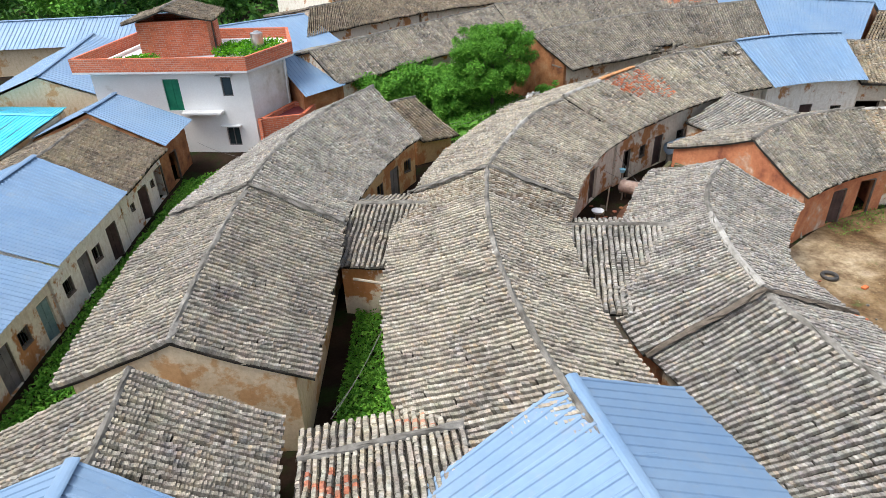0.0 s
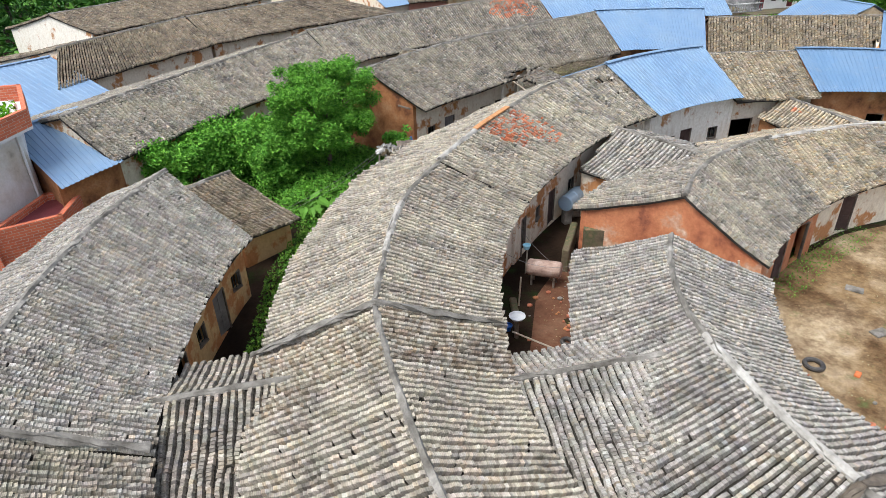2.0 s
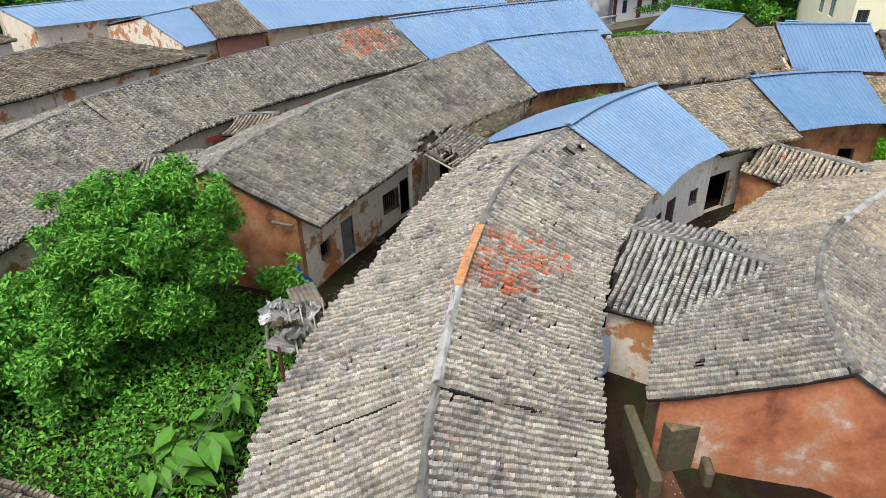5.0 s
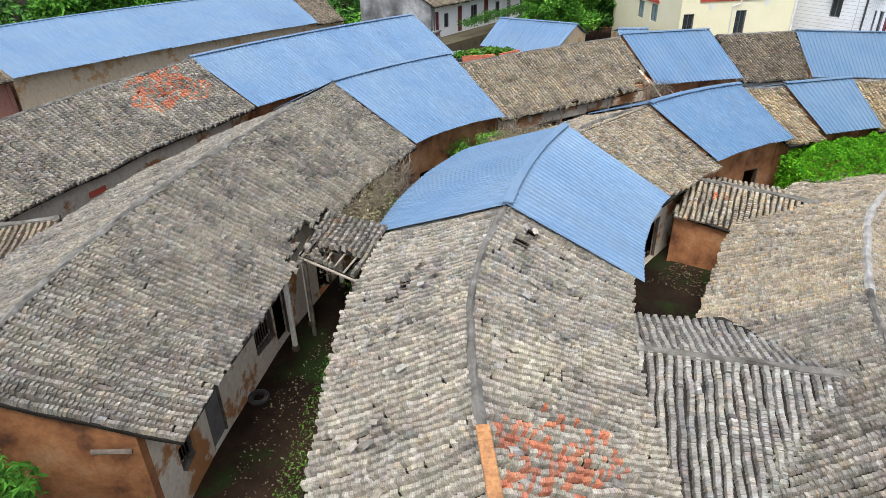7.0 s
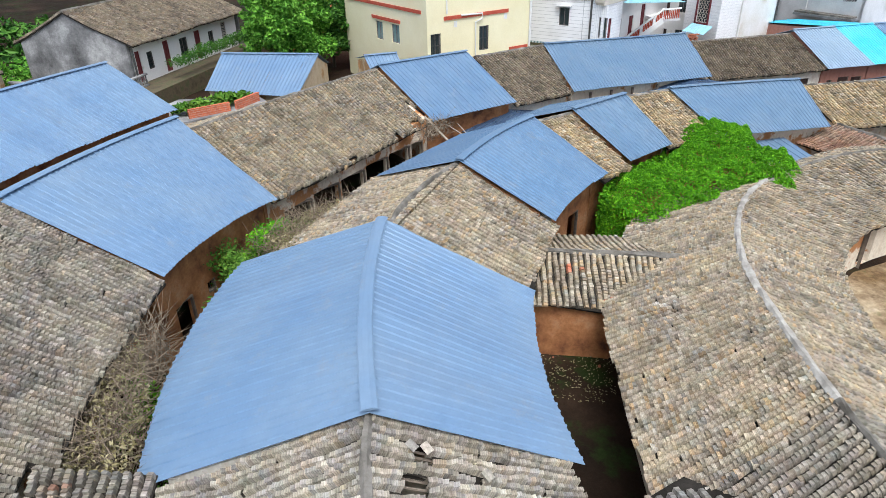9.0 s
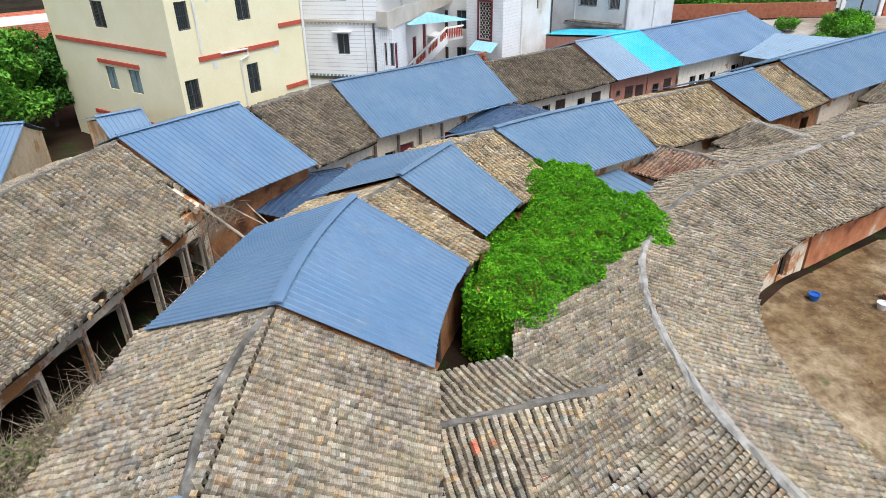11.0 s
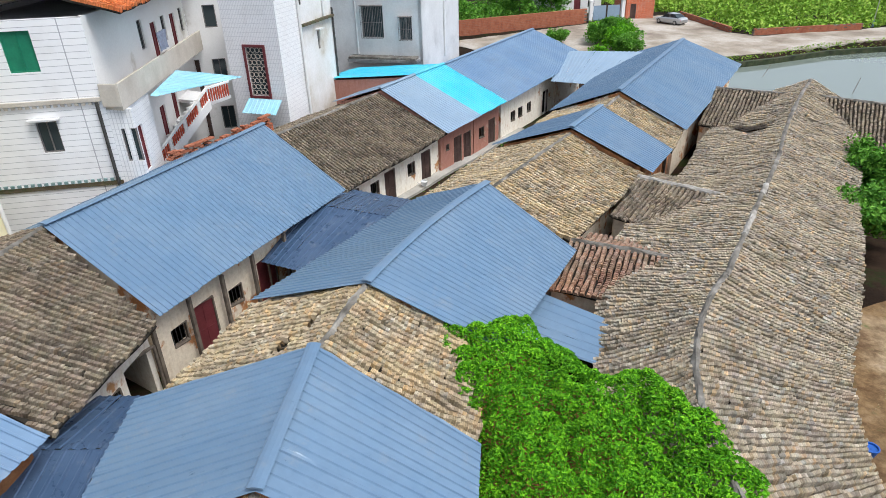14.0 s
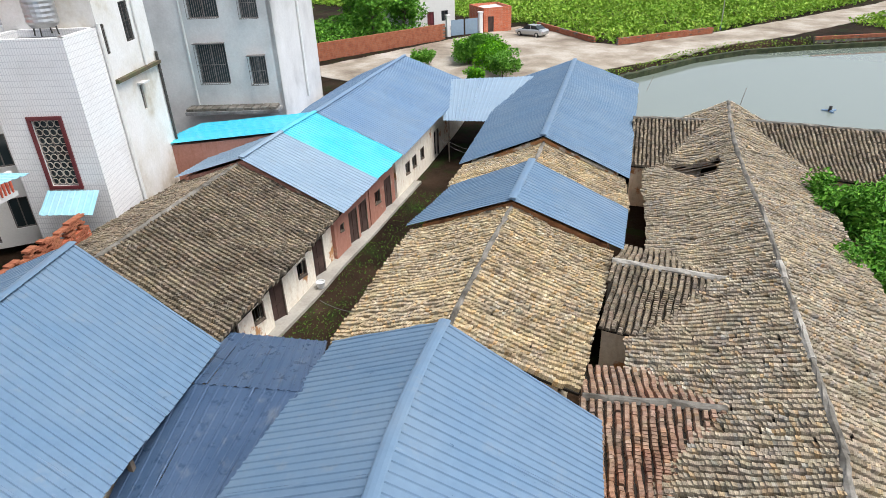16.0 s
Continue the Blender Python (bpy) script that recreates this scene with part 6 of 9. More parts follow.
# white house with brick parapet
WR = [(-22.8, 42.2), (-12.2, 41.2), (-10.5, 44.9), (-11.6, 49.6), (-22.0, 50.4)]
wh = block("white_house", "two-storey limewashed house with red brick parapet and rooftop hut", WR, 0.2, 6.3, M_PLASTERW, {
    0: [(4.8, 5.9, 3.35, 5.45, "greendoor"), (8.75, 9.45, 4.3, 5.55, "hood"), (8.5, 9.4, 0.9, 2.2, "hood")]}, category="house", mats={1: M_BEIGEWHITE})
out = [(-23.6, 41.6), (-12.0, 40.5), (-9.9, 45.0), (-11.2, 50.2), (-22.6, 51.0)]
for i in range(5):
    straight_wall(out[i], out[(i + 1) % 5], 6.1, 6.95, [], wh, M_BRICK, 0.2, name="parapet")
bm = bmesh.new()
prism(bm, out, 5.98, 6.1)
part("roof_slab", bm, M_GREYCON, wh)
strip(wh, WR[0], WR[1], 5.9, 8.6, 3.25, 3.38, 0.7, M_GREYCON, "canopy")
pipe(wh, WR[1], WR[2], 3.7, 1.2, 6.2, M_PVC, 0.06)
HR = [(-20.2, 44.8), (-15.6, 45.4), (-15.9, 48.8), (-20.5, 48.4)]
hut = block("rooftop_hut", "red brick rooftop hut with grey tile roof", HR, 6.1, 8.5, M_BRICK, {1: [(1.2, 2.0, 6.2, 8.1, "door")]}, category="hut", roof=False)
house("small grey tile roof on a brick rooftop hut", [(-18.0, 44.3, 9.35), (-18.3, 49.2, 9.35)], [(-20.9, 44.2, 8.5), (-21.2, 48.9, 8.45)], [(-15.0, 44.7, 8.5), (-15.4, 49.3, 8.45)], tone="dark", walls="", ends=(False, False), name="hut_roof", group="roofs", ex=0.16)
wt2 = empty("roof_water_tank", (-12.4, 45.6, 6.1), "grey steel water tank on the parapet roof", "water tank")
bm = bmesh.new()
tube(bm, [(-12.4, 45.6, 6.1), (-12.4, 45.6, 7.45), (-12.4, 45.6, 7.5)], [0.42, 0.42, 0.3], 18)
part("tank", bm, M_STEEL, wt2)
bm = bmesh.new()
tube(bm, [(-12.4, 45.6, 7.5), (-12.4, 45.6, 7.58)], [0.2, 0.18], 12)
part("lid", bm, M_STEEL, wt2)
block("brick_leanto", "low brick lean-to with rusty sheet roof beside the white house", [(-11.9, 40.6), (-9.0, 41.4), (-8.4, 44.6), (-10.3, 44.5)], 0.3, 2.9, M_BRICK, {}, M_REDDOOR, category="shed")

# old two-storey house on a stone terrace
OA, OB = (57.0, 71.4), (72.6, 70.2)
oh = block("old_house", "old whitewashed house with red doors on a terrace", [OA, OB, (73.3, 79.0), (57.7, 80.2)], 2.5, 5.6, M_PLASTERW, {
    0: [(0.0 + 0.3, 0.9, 2.6, 4.9, "reddoor"), (1.7, 2.4, 3.3, 4.6, "bars"), (3.9, 4.7, 2.6, 5.0, "reddoor"), (6.2, 7.3, 3.1, 4.8, "bars"), (8.5, 9.4, 2.7, 5.0, "reddoor"), (10.7, 11.5, 3.2, 4.6, "bars"), (13.0, 13.8, 2.7, 5.0, "lattice")]}, category="house", roof=False, mats={3: M_SOOT})
WALLS["soot"] = M_SOOT
house("old weathered grey tile roof of the terrace house", [(56.2, 75.6, 7.9), (73.6, 74.4, 7.9)], [(57.0, 81.0, 5.5), (74, 79.9, 5.5)], [(56.2, 70.6, 5.5), (73.3, 69.4, 5.5)], tone="dark", walls="", ends=(True, True), wall="soot", name="house_roof", group="roofs", ex=0.2)
bm = bmesh.new()
prism(bm, [(54.5, 68.9), (74.5, 67.4), (75.5, 81), (54.5, 82)], 0.5, 2.5)
tagged(part("terrace", bm, M_MOSSY, None, "dark weathered stone terrace"), category="terrace", kind="structure")
house("blue steel roofed shed with tan walls", [(56.4, 63.9, 5.0), (56.4, 56.6, 5.0)], [(60, 64, 3.6), (60, 57, 3.6)], [(51.9, 63.3, 3.5), (51.0, 56.5, 3.4)], roof="blue", wall="tan", group="sheds")
house("small blue steel roofed lean-to", [(57.5, 53.6, 4.7), (58.6, 51.4, 4.7)], [(60, 55, 4.0), (61, 52.6, 4.0)], [(55.6, 52.6, 4.0), (56.8, 50.6, 4.0)], roof="blue", wall="tan", group="sheds")
# balustraded terrace beside its gable
ob_t = empty("balustrade", (54.6, 73.5, 2.5), "grey cast concrete balustrade on the terrace", "balustrade")
BL = [(57.0, 70.6), (53.2, 70.9), (53.8, 79.6)]
for (ax, ay), (bx, by) in zip(BL, BL[1:]):
    L = math.hypot(bx - ax, by - ay)
    ang = math.atan2(by - ay, bx - ax)
    for nm, z, h, w in (("bottom_rail", 2.5, 0.14, 0.22), ("top_rail", 3.3, 0.14, 0.26)):
        bm = bmesh.new()
        box(bm, Matrix.Translation(((ax + bx) / 2, (ay + by) / 2, z)) @ Matrix.Rotation(ang, 4, "Z"), L, w, h, 0.02)
        part(nm, bm, M_SOOT, ob_t)
    for i in range(int(L / 0.3)):
        x, y = ax + (bx - ax) * (i + 0.5) * 0.3 / L, ay + (by - ay) * (i + 0.5) * 0.3 / L
        bm = bmesh.new()
        tube(bm, [(x, y, 2.62), (x, y, 2.85), (x, y, 3.05), (x, y, 3.32)], [0.05, 0.09, 0.05, 0.07], 6)
        part("baluster", bm, M_SOOT, ob_t)
# planted terrace
tp = empty("roof_garden", (48.8, 61, 0.9), "concrete roof terrace with brick troughs of vegetables", "terrace")
bm = bmesh.new()
prism(bm, [(44.8, 62.6), (49.6, 57.6), (51.6, 59.4), (50.5, 64.5), (46.5, 65.0)], 0.6, 3.3)
part("terrace_block", bm, M_SOOT, tp)
for a, b2 in (((46.4, 61.6), (48.2, 59.8)), ((48.5, 59.5), (50.6, 58.9))):
    straight_wall(a, b2, 3.3, 3.85, [], tp, M_BRICK, 0.18, name="trough_wall")
# far brick terrace and long row
block("brick_row_house", "long red brick house with small windows", [(76.0, 66.5), (84.0, 50.5), (92.0, 54.5), (84.0, 70.5)], 0.5, 7.0, M_BRICK, {0: [(3, 4.2, 4.0, 5.4, "bars"), (8, 9, 4, 5.4, "bars"), (13, 14, 4, 5.4, "bars")]}, category="house")

# more rows to the north
FAR = dict(ex=0.28, group="outer rows")
house("long blue steel roofed far row", [(25.3, 92.6, 6.3), (40, 91.8, 6.35), (54, 88, 6.3)], [(25, 103, 4.6), (57, 98, 4.6)], [(24.0, 82.2, 4.6), (36.1, 81.2, 4.6), (50, 79.6, 4.4)], roof="blue", wall="tan", pitch=0.5, **FAR)
house("grey tile roofed end of the far row", [(54, 88.3, 5.6), (59, 87.6, 5.5)], [(57, 97, 4.2), (61, 96, 4.2)], [(49.8, 79.6, 4.3), (53, 79, 4.2)], tone="dark", wall="tan", **FAR)
house("grey tile roofed far house with red brick verge", [(20.6, 91, 6), (25.2, 92.6, 6)], [(21, 100, 4.5), (25, 102, 4.5)], [(19.6, 82.8, 4.4), (23.9, 82.1, 4.5)], tone="dark", wall="brick", **FAR)
house("small blue steel roofed far house", [(15.6, 89.8, 5.8), (20.6, 92.4, 5.8)], [(13, 97, 4.4), (19, 100, 4.4)], [(16.7, 82.0, 4.2), (20.1, 83.4, 4.2)], roof="blue", wall="plaster", pitch=0.4, **FAR)
house("far blue steel roof behind the rows", [(6, 100, 6.5), (26, 100.4, 6.5)], [(6, 106, 5), (26, 106, 5)], [(8, 95, 5.2), (26, 95, 5.2)], roof="blue", wall="plaster", pitch=0.5, **FAR)
house("long far grey tile roofed row with white gable", [(-15, 79, 6.4), (3, 95, 6.4)], [(-20, 84, 4.8), (-2, 100, 4.8)], [(-11, 75.5, 5), (6, 91, 5)], tone="dark", wall="white", **FAR)
house("blue steel roofed sheds behind the white house", [(-21, 57.5, 5.6), (-12.5, 64.0, 5.6)], [(-25, 62, 3.9), (-17, 68.5, 3.9)], [(-16.6, 51.8, 3.9), (-8.2, 58.4, 3.9)], roof="blue", wall="plaster", pitch=0.4, group="sheds")
house("low blue steel lean-to beside the white house", [(-12.2, 48.4, 4.95), (-9.2, 51.6, 4.95)], [(-13.5, 50.4, 4.4), (-10.6, 53.6, 4.4)], [(-8.9, 42.3, 3.75), (-6.5, 45.0, 3.75)], roof="blue", wall="clay", pitch=0.3, group="sheds")
house("blue steel roofed shed with tan gable", [(-27.8, 44.5, 5.2), (-30, 58, 5.5)], [(-33, 44, 3.4), (-35, 58, 3.5)], [(-23.0, 44.4, 3.5), (-24.5, 58, 3.6)], roof="blue", wall="tan", pitch=0.4, group="sheds")
house("long blue steel roofed shed under the trees", [(-44, 65.3, 5.6), (-24, 67, 5.6)], [(-44, 70, 4), (-24, 71.5, 4)], [(-44, 61.8, 3.6), (-24, 63.2, 3.6)], roof="blue", wall="tan", pitch=0.4, group="sheds")
house("bright cyan sheet roofed shed", [(-33, 40, 4.3), (-23.9, 38.8, 4.1)], [(-33, 44, 3.4), (-25.5, 43, 3.4)], [(-33, 30.5, 3.0), (-25.3, 31.0, 2.95)], roof="blue", mat=M_CYAN, wall="tan", group="sheds")


# ---------- small steel roofs in the gaps ----------
def lean(label, top, low, mat, pitch=0.3, posts=True):
    COUNT[0] += 1
    rng = np.random.default_rng(COUNT[0])
    mid = np.mean(top + low, axis=0)
    e = empty("lean_to_roof", (mid[0], mid[1], gz(mid[0], mid[1])), label, "lean-to", "small steel roofs")
    s = Slope(top, low, 1.0, 0, 0.004)
    cover_sheets(s, e, mat, pitch, rng, 0.03)
    if posts:
        for x, y, z in (top[0], top[-1], low[0], low[-1]):
            bm = bmesh.new()
            x2, y2 = x + (mid[0] - x) * 0.1, y + (mid[1] - y) * 0.1
            tube(bm, [(x2, y2, gz(x2, y2) - 0.2), (x2, y2, z + 0.02)], 0.05, 6)
            part("post", bm, M_WOOD, e)


lean("blue steel sheets over the lane, coloured dark for shade", [(50.6, 43.3, 3.05), (48.4, 40.3, 3.05)], [(47.9, 45.4, 2.4), (45.6, 42.5, 2.4)], M_SHADENAVY)
lean("blue steel sheets on the outer side of the lane, coloured dark for shade", [(50.6, 43.3, 3.07), (48.4, 40.3, 3.07)], [(52.4, 41.4, 2.5), (50.6, 39.0, 2.5)], M_SHADENAVY)
lean("blue steel sheets over a side lane", [(59.9, 30.6, 2.88), (56.0, 28.4, 2.9)], [(57.3, 34.1, 2.2), (54.4, 32.6, 2.2)], M_SHADENAVY)
lean("blue steel sheets on the far side of the side lane", [(59.9, 30.6, 2.9), (56.0, 28.4, 2.92)], [(61.8, 27.9, 2.3), (58.2, 26.0, 2.3)], M_SHADENAVY)
lean("small blue steel lean-to beside the vines", [(48.3, 27.3, 2.4), (47.1, 29.8, 2.4)], [(45.5, 26.2, 2.0), (44.6, 28.4, 1.97)], M_DIMBLUE, 0.42)
lean("pale blue steel sheets joining two row houses", [(76.2, -2.8, 2.95), (69.0, -6.8, 3.3)], [(70.6, 4.3, 2.3), (66.2, 2.2, 2.4)], M_LIGHTBLUE)
lean("pale cyan sheet awning hung from the balcony edge", [(68.35, 34.45, 6.9), (72.3, 32.0, 7.1)], [(68.2, 34.2, 6.85), (69.9, 29.2, 6.7)], M_PALECYAN, 0.3, False)
lean("small pale sheet awning under the lattice window", [(72.7, 26.0, 4.3), (74.6, 27.4, 4.3)], [(71.5, 27.0, 3.8), (73.4, 28.4, 3.8)], M_PALECYAN, 0.3, False)


# ---------- plants ----------
def leaves(name, pts, size, mat, parent=None, label="", category="", up=0.5, seed=1, kind="stuff", aspect=0.5, normals=None):
    """Many small folded leaves, one island each."""
    rng = np.random.default_rng(seed)
    k = len(pts)
    nrm = rng.normal(0, 1, (k, 3))
    nrm[:, 2] = np.abs(nrm[:, 2]) + up
    if normals is not None:
        nrm = nrm * 0.6 + normals * 1.2
    nrm /= np.linalg.norm(nrm, axis=1, keepdims=True)
    t = np.cross(nrm, rng.normal(0, 1, (k, 3)))
    t /= np.linalg.norm(t, axis=1, keepdims=True)
    b = np.cross(nrm, t)
    s = (size * rng.uniform(0.6, 1.35, k))[:, None]
    v = np.empty((k, 4, 3))
    v[:, 0] = pts - t * s * 0.5
    v[:, 1] = pts + b * s * aspect * 0.5 + nrm * s * 0.08
    v[:, 2] = pts + t * s * 0.5 - nrm * s * 0.12
    v[:, 3] = pts - b * s * aspect * 0.5 + nrm * s * 0.08
    f = np.arange(k * 4).reshape(k, 4)
    return raw(name, v.reshape(-1, 3), f, mat, parent, label, category, kind)


def clump_points(centres, radii, per, rng, squash=0.8):
    """Points near the skins of many overlapping clumps."""
    out = []
    for c, r in zip(centres, radii):
        k = int(per * r * r)
        d = rng.normal(0, 1, (k, 3))
        d /= np.linalg.norm(d, axis=1, keepdims=True)
        d[:, 2] *= squash
        out.append(c + d * r * rng.uniform(0.12, 1.2, (k, 1)) ** 0.6)
    return np.concatenate(out)


def tree(label, x, y, height, spread, clumps, per, size, mat, seed, trunk=0.16, name="tree", slim=0.5):
    rng = np.random.default_rng(seed)
    g = gz(x, y)
    e = empty(name, (x, y, g), label, "tree" if name == "tree" else "shrub", "trees and shrubs")
    cz = g + height * 0.58
    cen, rad = [], []
    for i in range(clumps):
        a = rng.uniform(0, 2 * math.pi)
        r = spread * math.sqrt(rng.uniform(0, 1)) * 0.8
        z = cz + (rng.uniform(-0.34, 0.40) * height) * (1 - 0.45 * (r / spread) ** 2)
        cen.append((x + r * math.cos(a), y + r * math.sin(a), z))
        rad.append(rng.uniform(0.5, 1.0) * spread * 2.5 / math.sqrt(clumps + 8))
    cen, rad = np.array(cen), np.array(rad)
    bm = bmesh.new()
    tube(bm, [(x, y, g - 0.2), (x + 0.1, y, g + height * 0.25), (x + 0.05, y + 0.1, cz)], [trunk, trunk * 0.75, trunk * 0.45], 8)
    part("trunk", bm, M_BARK, e)
    for i in range(0, clumps, 2):
        bm = bmesh.new()
        s = Vector((x + 0.06, y, g + height * rng.uniform(0.2, 0.45)))
        t = Vector(cen[i])
        m = s.lerp(t, 0.5) + Vector((0, 0, 0.12 * height))
        tube(bm, [s, m, t], [trunk * 0.4, trunk * 0.25, trunk * 0.08], 5)
        part("limb", bm, M_BARK, e)
    inner = rng.normal(0, 1, (int(per * spread * 0.7), 3))
    inner /= np.linalg.norm(inner, axis=1, keepdims=True)
    inner = inner * rng.uniform(0, 1, (len(inner), 1)) ** 0.33 * np.array([0.72, 0.72, 0.3]) * np.array([spread, spread, height]) + np.array([x, y, cz])
    leaves("crown", np.concatenate((clump_points(cen, rad, per * 0.47, rng), inner)), size * 1.12, mat, e, seed=seed + 5, aspect=slim)
    return e


tree("broad green tree with glossy leaves beside the ruined hut", 4.1, 47.6, 6.7, 3.6, 140, 2100, 0.19, M_LEAF, 11, slim=0.38)
tree("green shrub in the overgrown garden", -1.2, 49.0, 3.8, 2.5, 50, 1700, 0.2, M_LEAF, 12, 0.08, "shrub")
tree("green shrub in the overgrown garden", -4.3, 47.4, 3.6, 2.2, 50, 1700, 0.2, M_LEAF, 13, 0.08, "shrub")
tree("light green shrub in the overgrown garden", 0.9, 46.6, 3.2, 2.0, 44, 1700, 0.18, M_LEAF, 14, 0.07, "shrub")
tree("green shrub beside the clay gable", 8.3, 46.4, 2.6, 0.9, 20, 1300, 0.18, M_LEAF, 15, 0.06, "shrub")
tree("round leafy tree behind the shed", 66.0, 62.5, 7.5, 4.4, 80, 460, 0.34, M_LEAF, 16)
tree("dark leafy tree beside the cream house", 70.5, 60.0, 6.6, 3.4, 60, 460, 0.34, M_DARKLEAF, 17)
tree("green shrub at the lane end", 46.4, 3.5, 3.8, 2.6, 50, 700, 0.24, M_LEAF, 18, 0.09, "shrub")
tree("green shrub at the lane end", 44.8, 9.0, 3.0, 2.0, 36, 700, 0.22, M_LEAF, 19, 0.09, "shrub")
for i, (x, y, h, r) in enumerate([(85.6, -21.5, 2.6, 2.0), (82.2, -18.6, 2.2, 1.8), (79.6, -16.4, 2.4, 1.6), (88.5, -22.5, 1.8, 1.8), (90.6, -17.0, 1.4, 1.4), (83.8, -20.4, 2.4, 1.7), (87.0, -20.0, 2.0, 1.6), (80.6, -13.0, 1.4, 1.0)]):
    tree("leafy green shrub beside the concrete yard", x, y, h * 1.15, r * 1.1, 34, 600, 0.24, M_VINE if i % 2 else M_LEAF, 30 + i, 0.07, "shrub")
for i, (x, y, h, r) in enumerate([(23.4, 51.2, 3.0, 0.8), (31.9, 51.0, 3.7, 1.2), (31.3, 52.0, 2.8, 1.2), (30.0, 51.0, 3.3, 1.0), (33.4, 50.6, 2.8, 1.0), (28.4, 51.2, 2.4, 0.9)]):
    tree("straggling green shrub in the overgrown lane", x, y, h, r, 16, 1100, 0.14, M_VINE if i < 2 else M_GRASS, 45 + i, 0.05, "shrub")
rt = random.Random(5)
for i in range(30):
    x, y = rt.uniform(-62, -22), rt.uniform(71, 108)
    if i > 18:
        x, y = rt.uniform(-16, 30), rt.uniform(104, 122)
    tree("dark leafy tree behind the village", x, y, rt.uniform(7, 11), rt.uniform(3.0, 4.6), 16, 120, 0.55, M_DARKLEAF if i % 3 else M_LEAF, 60 + i)
for i in range(14):
    x, y = rt.uniform(36, 60), rt.uniform(98, 112)
    tree("leafy tree behind the far row", x, y, rt.uniform(6, 9), rt.uniform(3.0, 4.0), 14, 120, 0.55, M_LEAF, 100 + i)
for i in range(10):
    tree("leafy tree behind the brick wall", rt.uniform(104, 122), rt.uniform(-34, -8), rt.uniform(6, 8), rt.uniform(2.6, 3.6), 14, 140, 0.5, M_LEAF, 130 + i)

VINE = [(38.0, 38.3), (35.6, 36.6), (36.6, 33.4), (38.8, 29.6), (41.4, 28.7), (44.3, 30.0), (46.6, 29.9), (48.4, 32.8), (46.2, 34.4), (43.6, 34.6), (42.4, 35.6), (40.6, 37.4)]


def poly_depth(x, y, poly):
    p = np.array(poly)
    q = np.roll(p, -1, axis=0)
    best = np.full(x.shape, 1e9)
    inside = np.zeros(x.shape, bool)
    for (ax, ay), (bx, by) in zip(p, q):
        dx, dy = bx - ax, by - ay
        s = np.clip(((x - ax) * dx + (y - ay) * dy) / (dx * dx + dy * dy), 0, 1)
        best = np.minimum(best, np.hypot(x - ax - s * dx, y - ay - s * dy))
        inside ^= ((ay > y) != (by > y)) & (x < (bx - ax) * (y - ay) / (by - ay + 1e-12) + ax)
    return np.where(inside, best, -best)


def vine_heap():
    rng = np.random.default_rng(77)
    k = 200000
    x, y = rng.uniform(35, 49, k), rng.uniform(28, 39, k)
    d = poly_depth(x, y, VINE) + 0.35 * np.sin(2.1 * x + 1.3 * y) * np.sin(1.7 * y - x)
    keep = d > 0
    x, y, d = x[keep], y[keep], d[keep]
    rise = np.clip(d / 1.3, 0, 1) ** 0.5
    bumps = 0.16 * np.sin(2.6 * x + 0.8 * y) * np.sin(2.2 * y - 0.9 * x) + 0.14 * np.sin(6.1 * x) * np.sin(5.3 * y + x)
    roofside = np.clip((36.2 - y) / 4.0, 0, 1)
    base = 1.0 + 2.2 * roofside
    top = 3.45 + bumps + 0.25 * roofside
    z = base + (top - base) * rise
    # sprays: every small dome has its own middle on an uneven grid
    cell = 0.42
    gx, gy = np.floor(x / cell).astype(int), np.floor(y / cell).astype(int)
    jit = rng.random((64, 64, 3))
    near = np.full(len(x), 9.0)
    high = np.zeros(len(x))
    for di in (-1, 0, 1):
        for dj in (-1, 0, 1):
            j = jit[(gx + di) % 64, (gy + dj) % 64]
            dd = np.hypot(x - (gx + di + j[:, 0]) * cell, y - (gy + dj + j[:, 1]) * cell)
            high = np.where(dd < near, j[:, 2], high)
            near = np.minimum(near, dd)
    z += (0.12 + 0.2 * high) * (1 - (near / 0.3) ** 2).clip(-1.1, 1) * np.clip(d / 0.5, 0.2, 1)
    z -= rng.exponential(0.07, len(z))
    pts = np.stack((x, y, z), 1)
    e = empty("vine_heap", (42, 33.5, gz(42, 33.5)), "bright green climbing vines heaped over a ruined house", "vines")
    leaves("vine_leaves", pts, 0.11, M_VINE, e, "bright green vine leaves", up=0.7, seed=7)
    side = rng.random(26000)
    per = np.array(VINE)
    nxt = np.roll(per, -1, axis=0)
    seg = np.linalg.norm(nxt - per, axis=1)
    cs = np.cumsum(seg) / seg.sum()
    i = np.searchsorted(cs, side)
    t = rng.random(len(side))[:, None]
    p = per[i] + (nxt[i] - per[i]) * t
    p += (np.array([42, 33.6]) - p) * rng.uniform(0.0, 0.08, (len(side), 1))
    z = rng.uniform(0.0, 1.0, len(side)) * 2.9 + 0.2
    sel = (p[:, 1] > 34.0) | (p[:, 0] < 37)
    leaves("vine_curtain", np.column_stack((p, z))[sel], 0.17, M_VINE, e, "hanging vine leaves", up=0.1, seed=8)
    bm = bmesh.new()
    prism(bm, [(42 + (x - 42) * 0.86, 33.5 + (y - 33.5) * 0.86) for x, y in VINE], 0.0, 2.7)
    part("ruin_core", bm, M_CLAY, e, "overgrown clay ruin")


vine_heap()


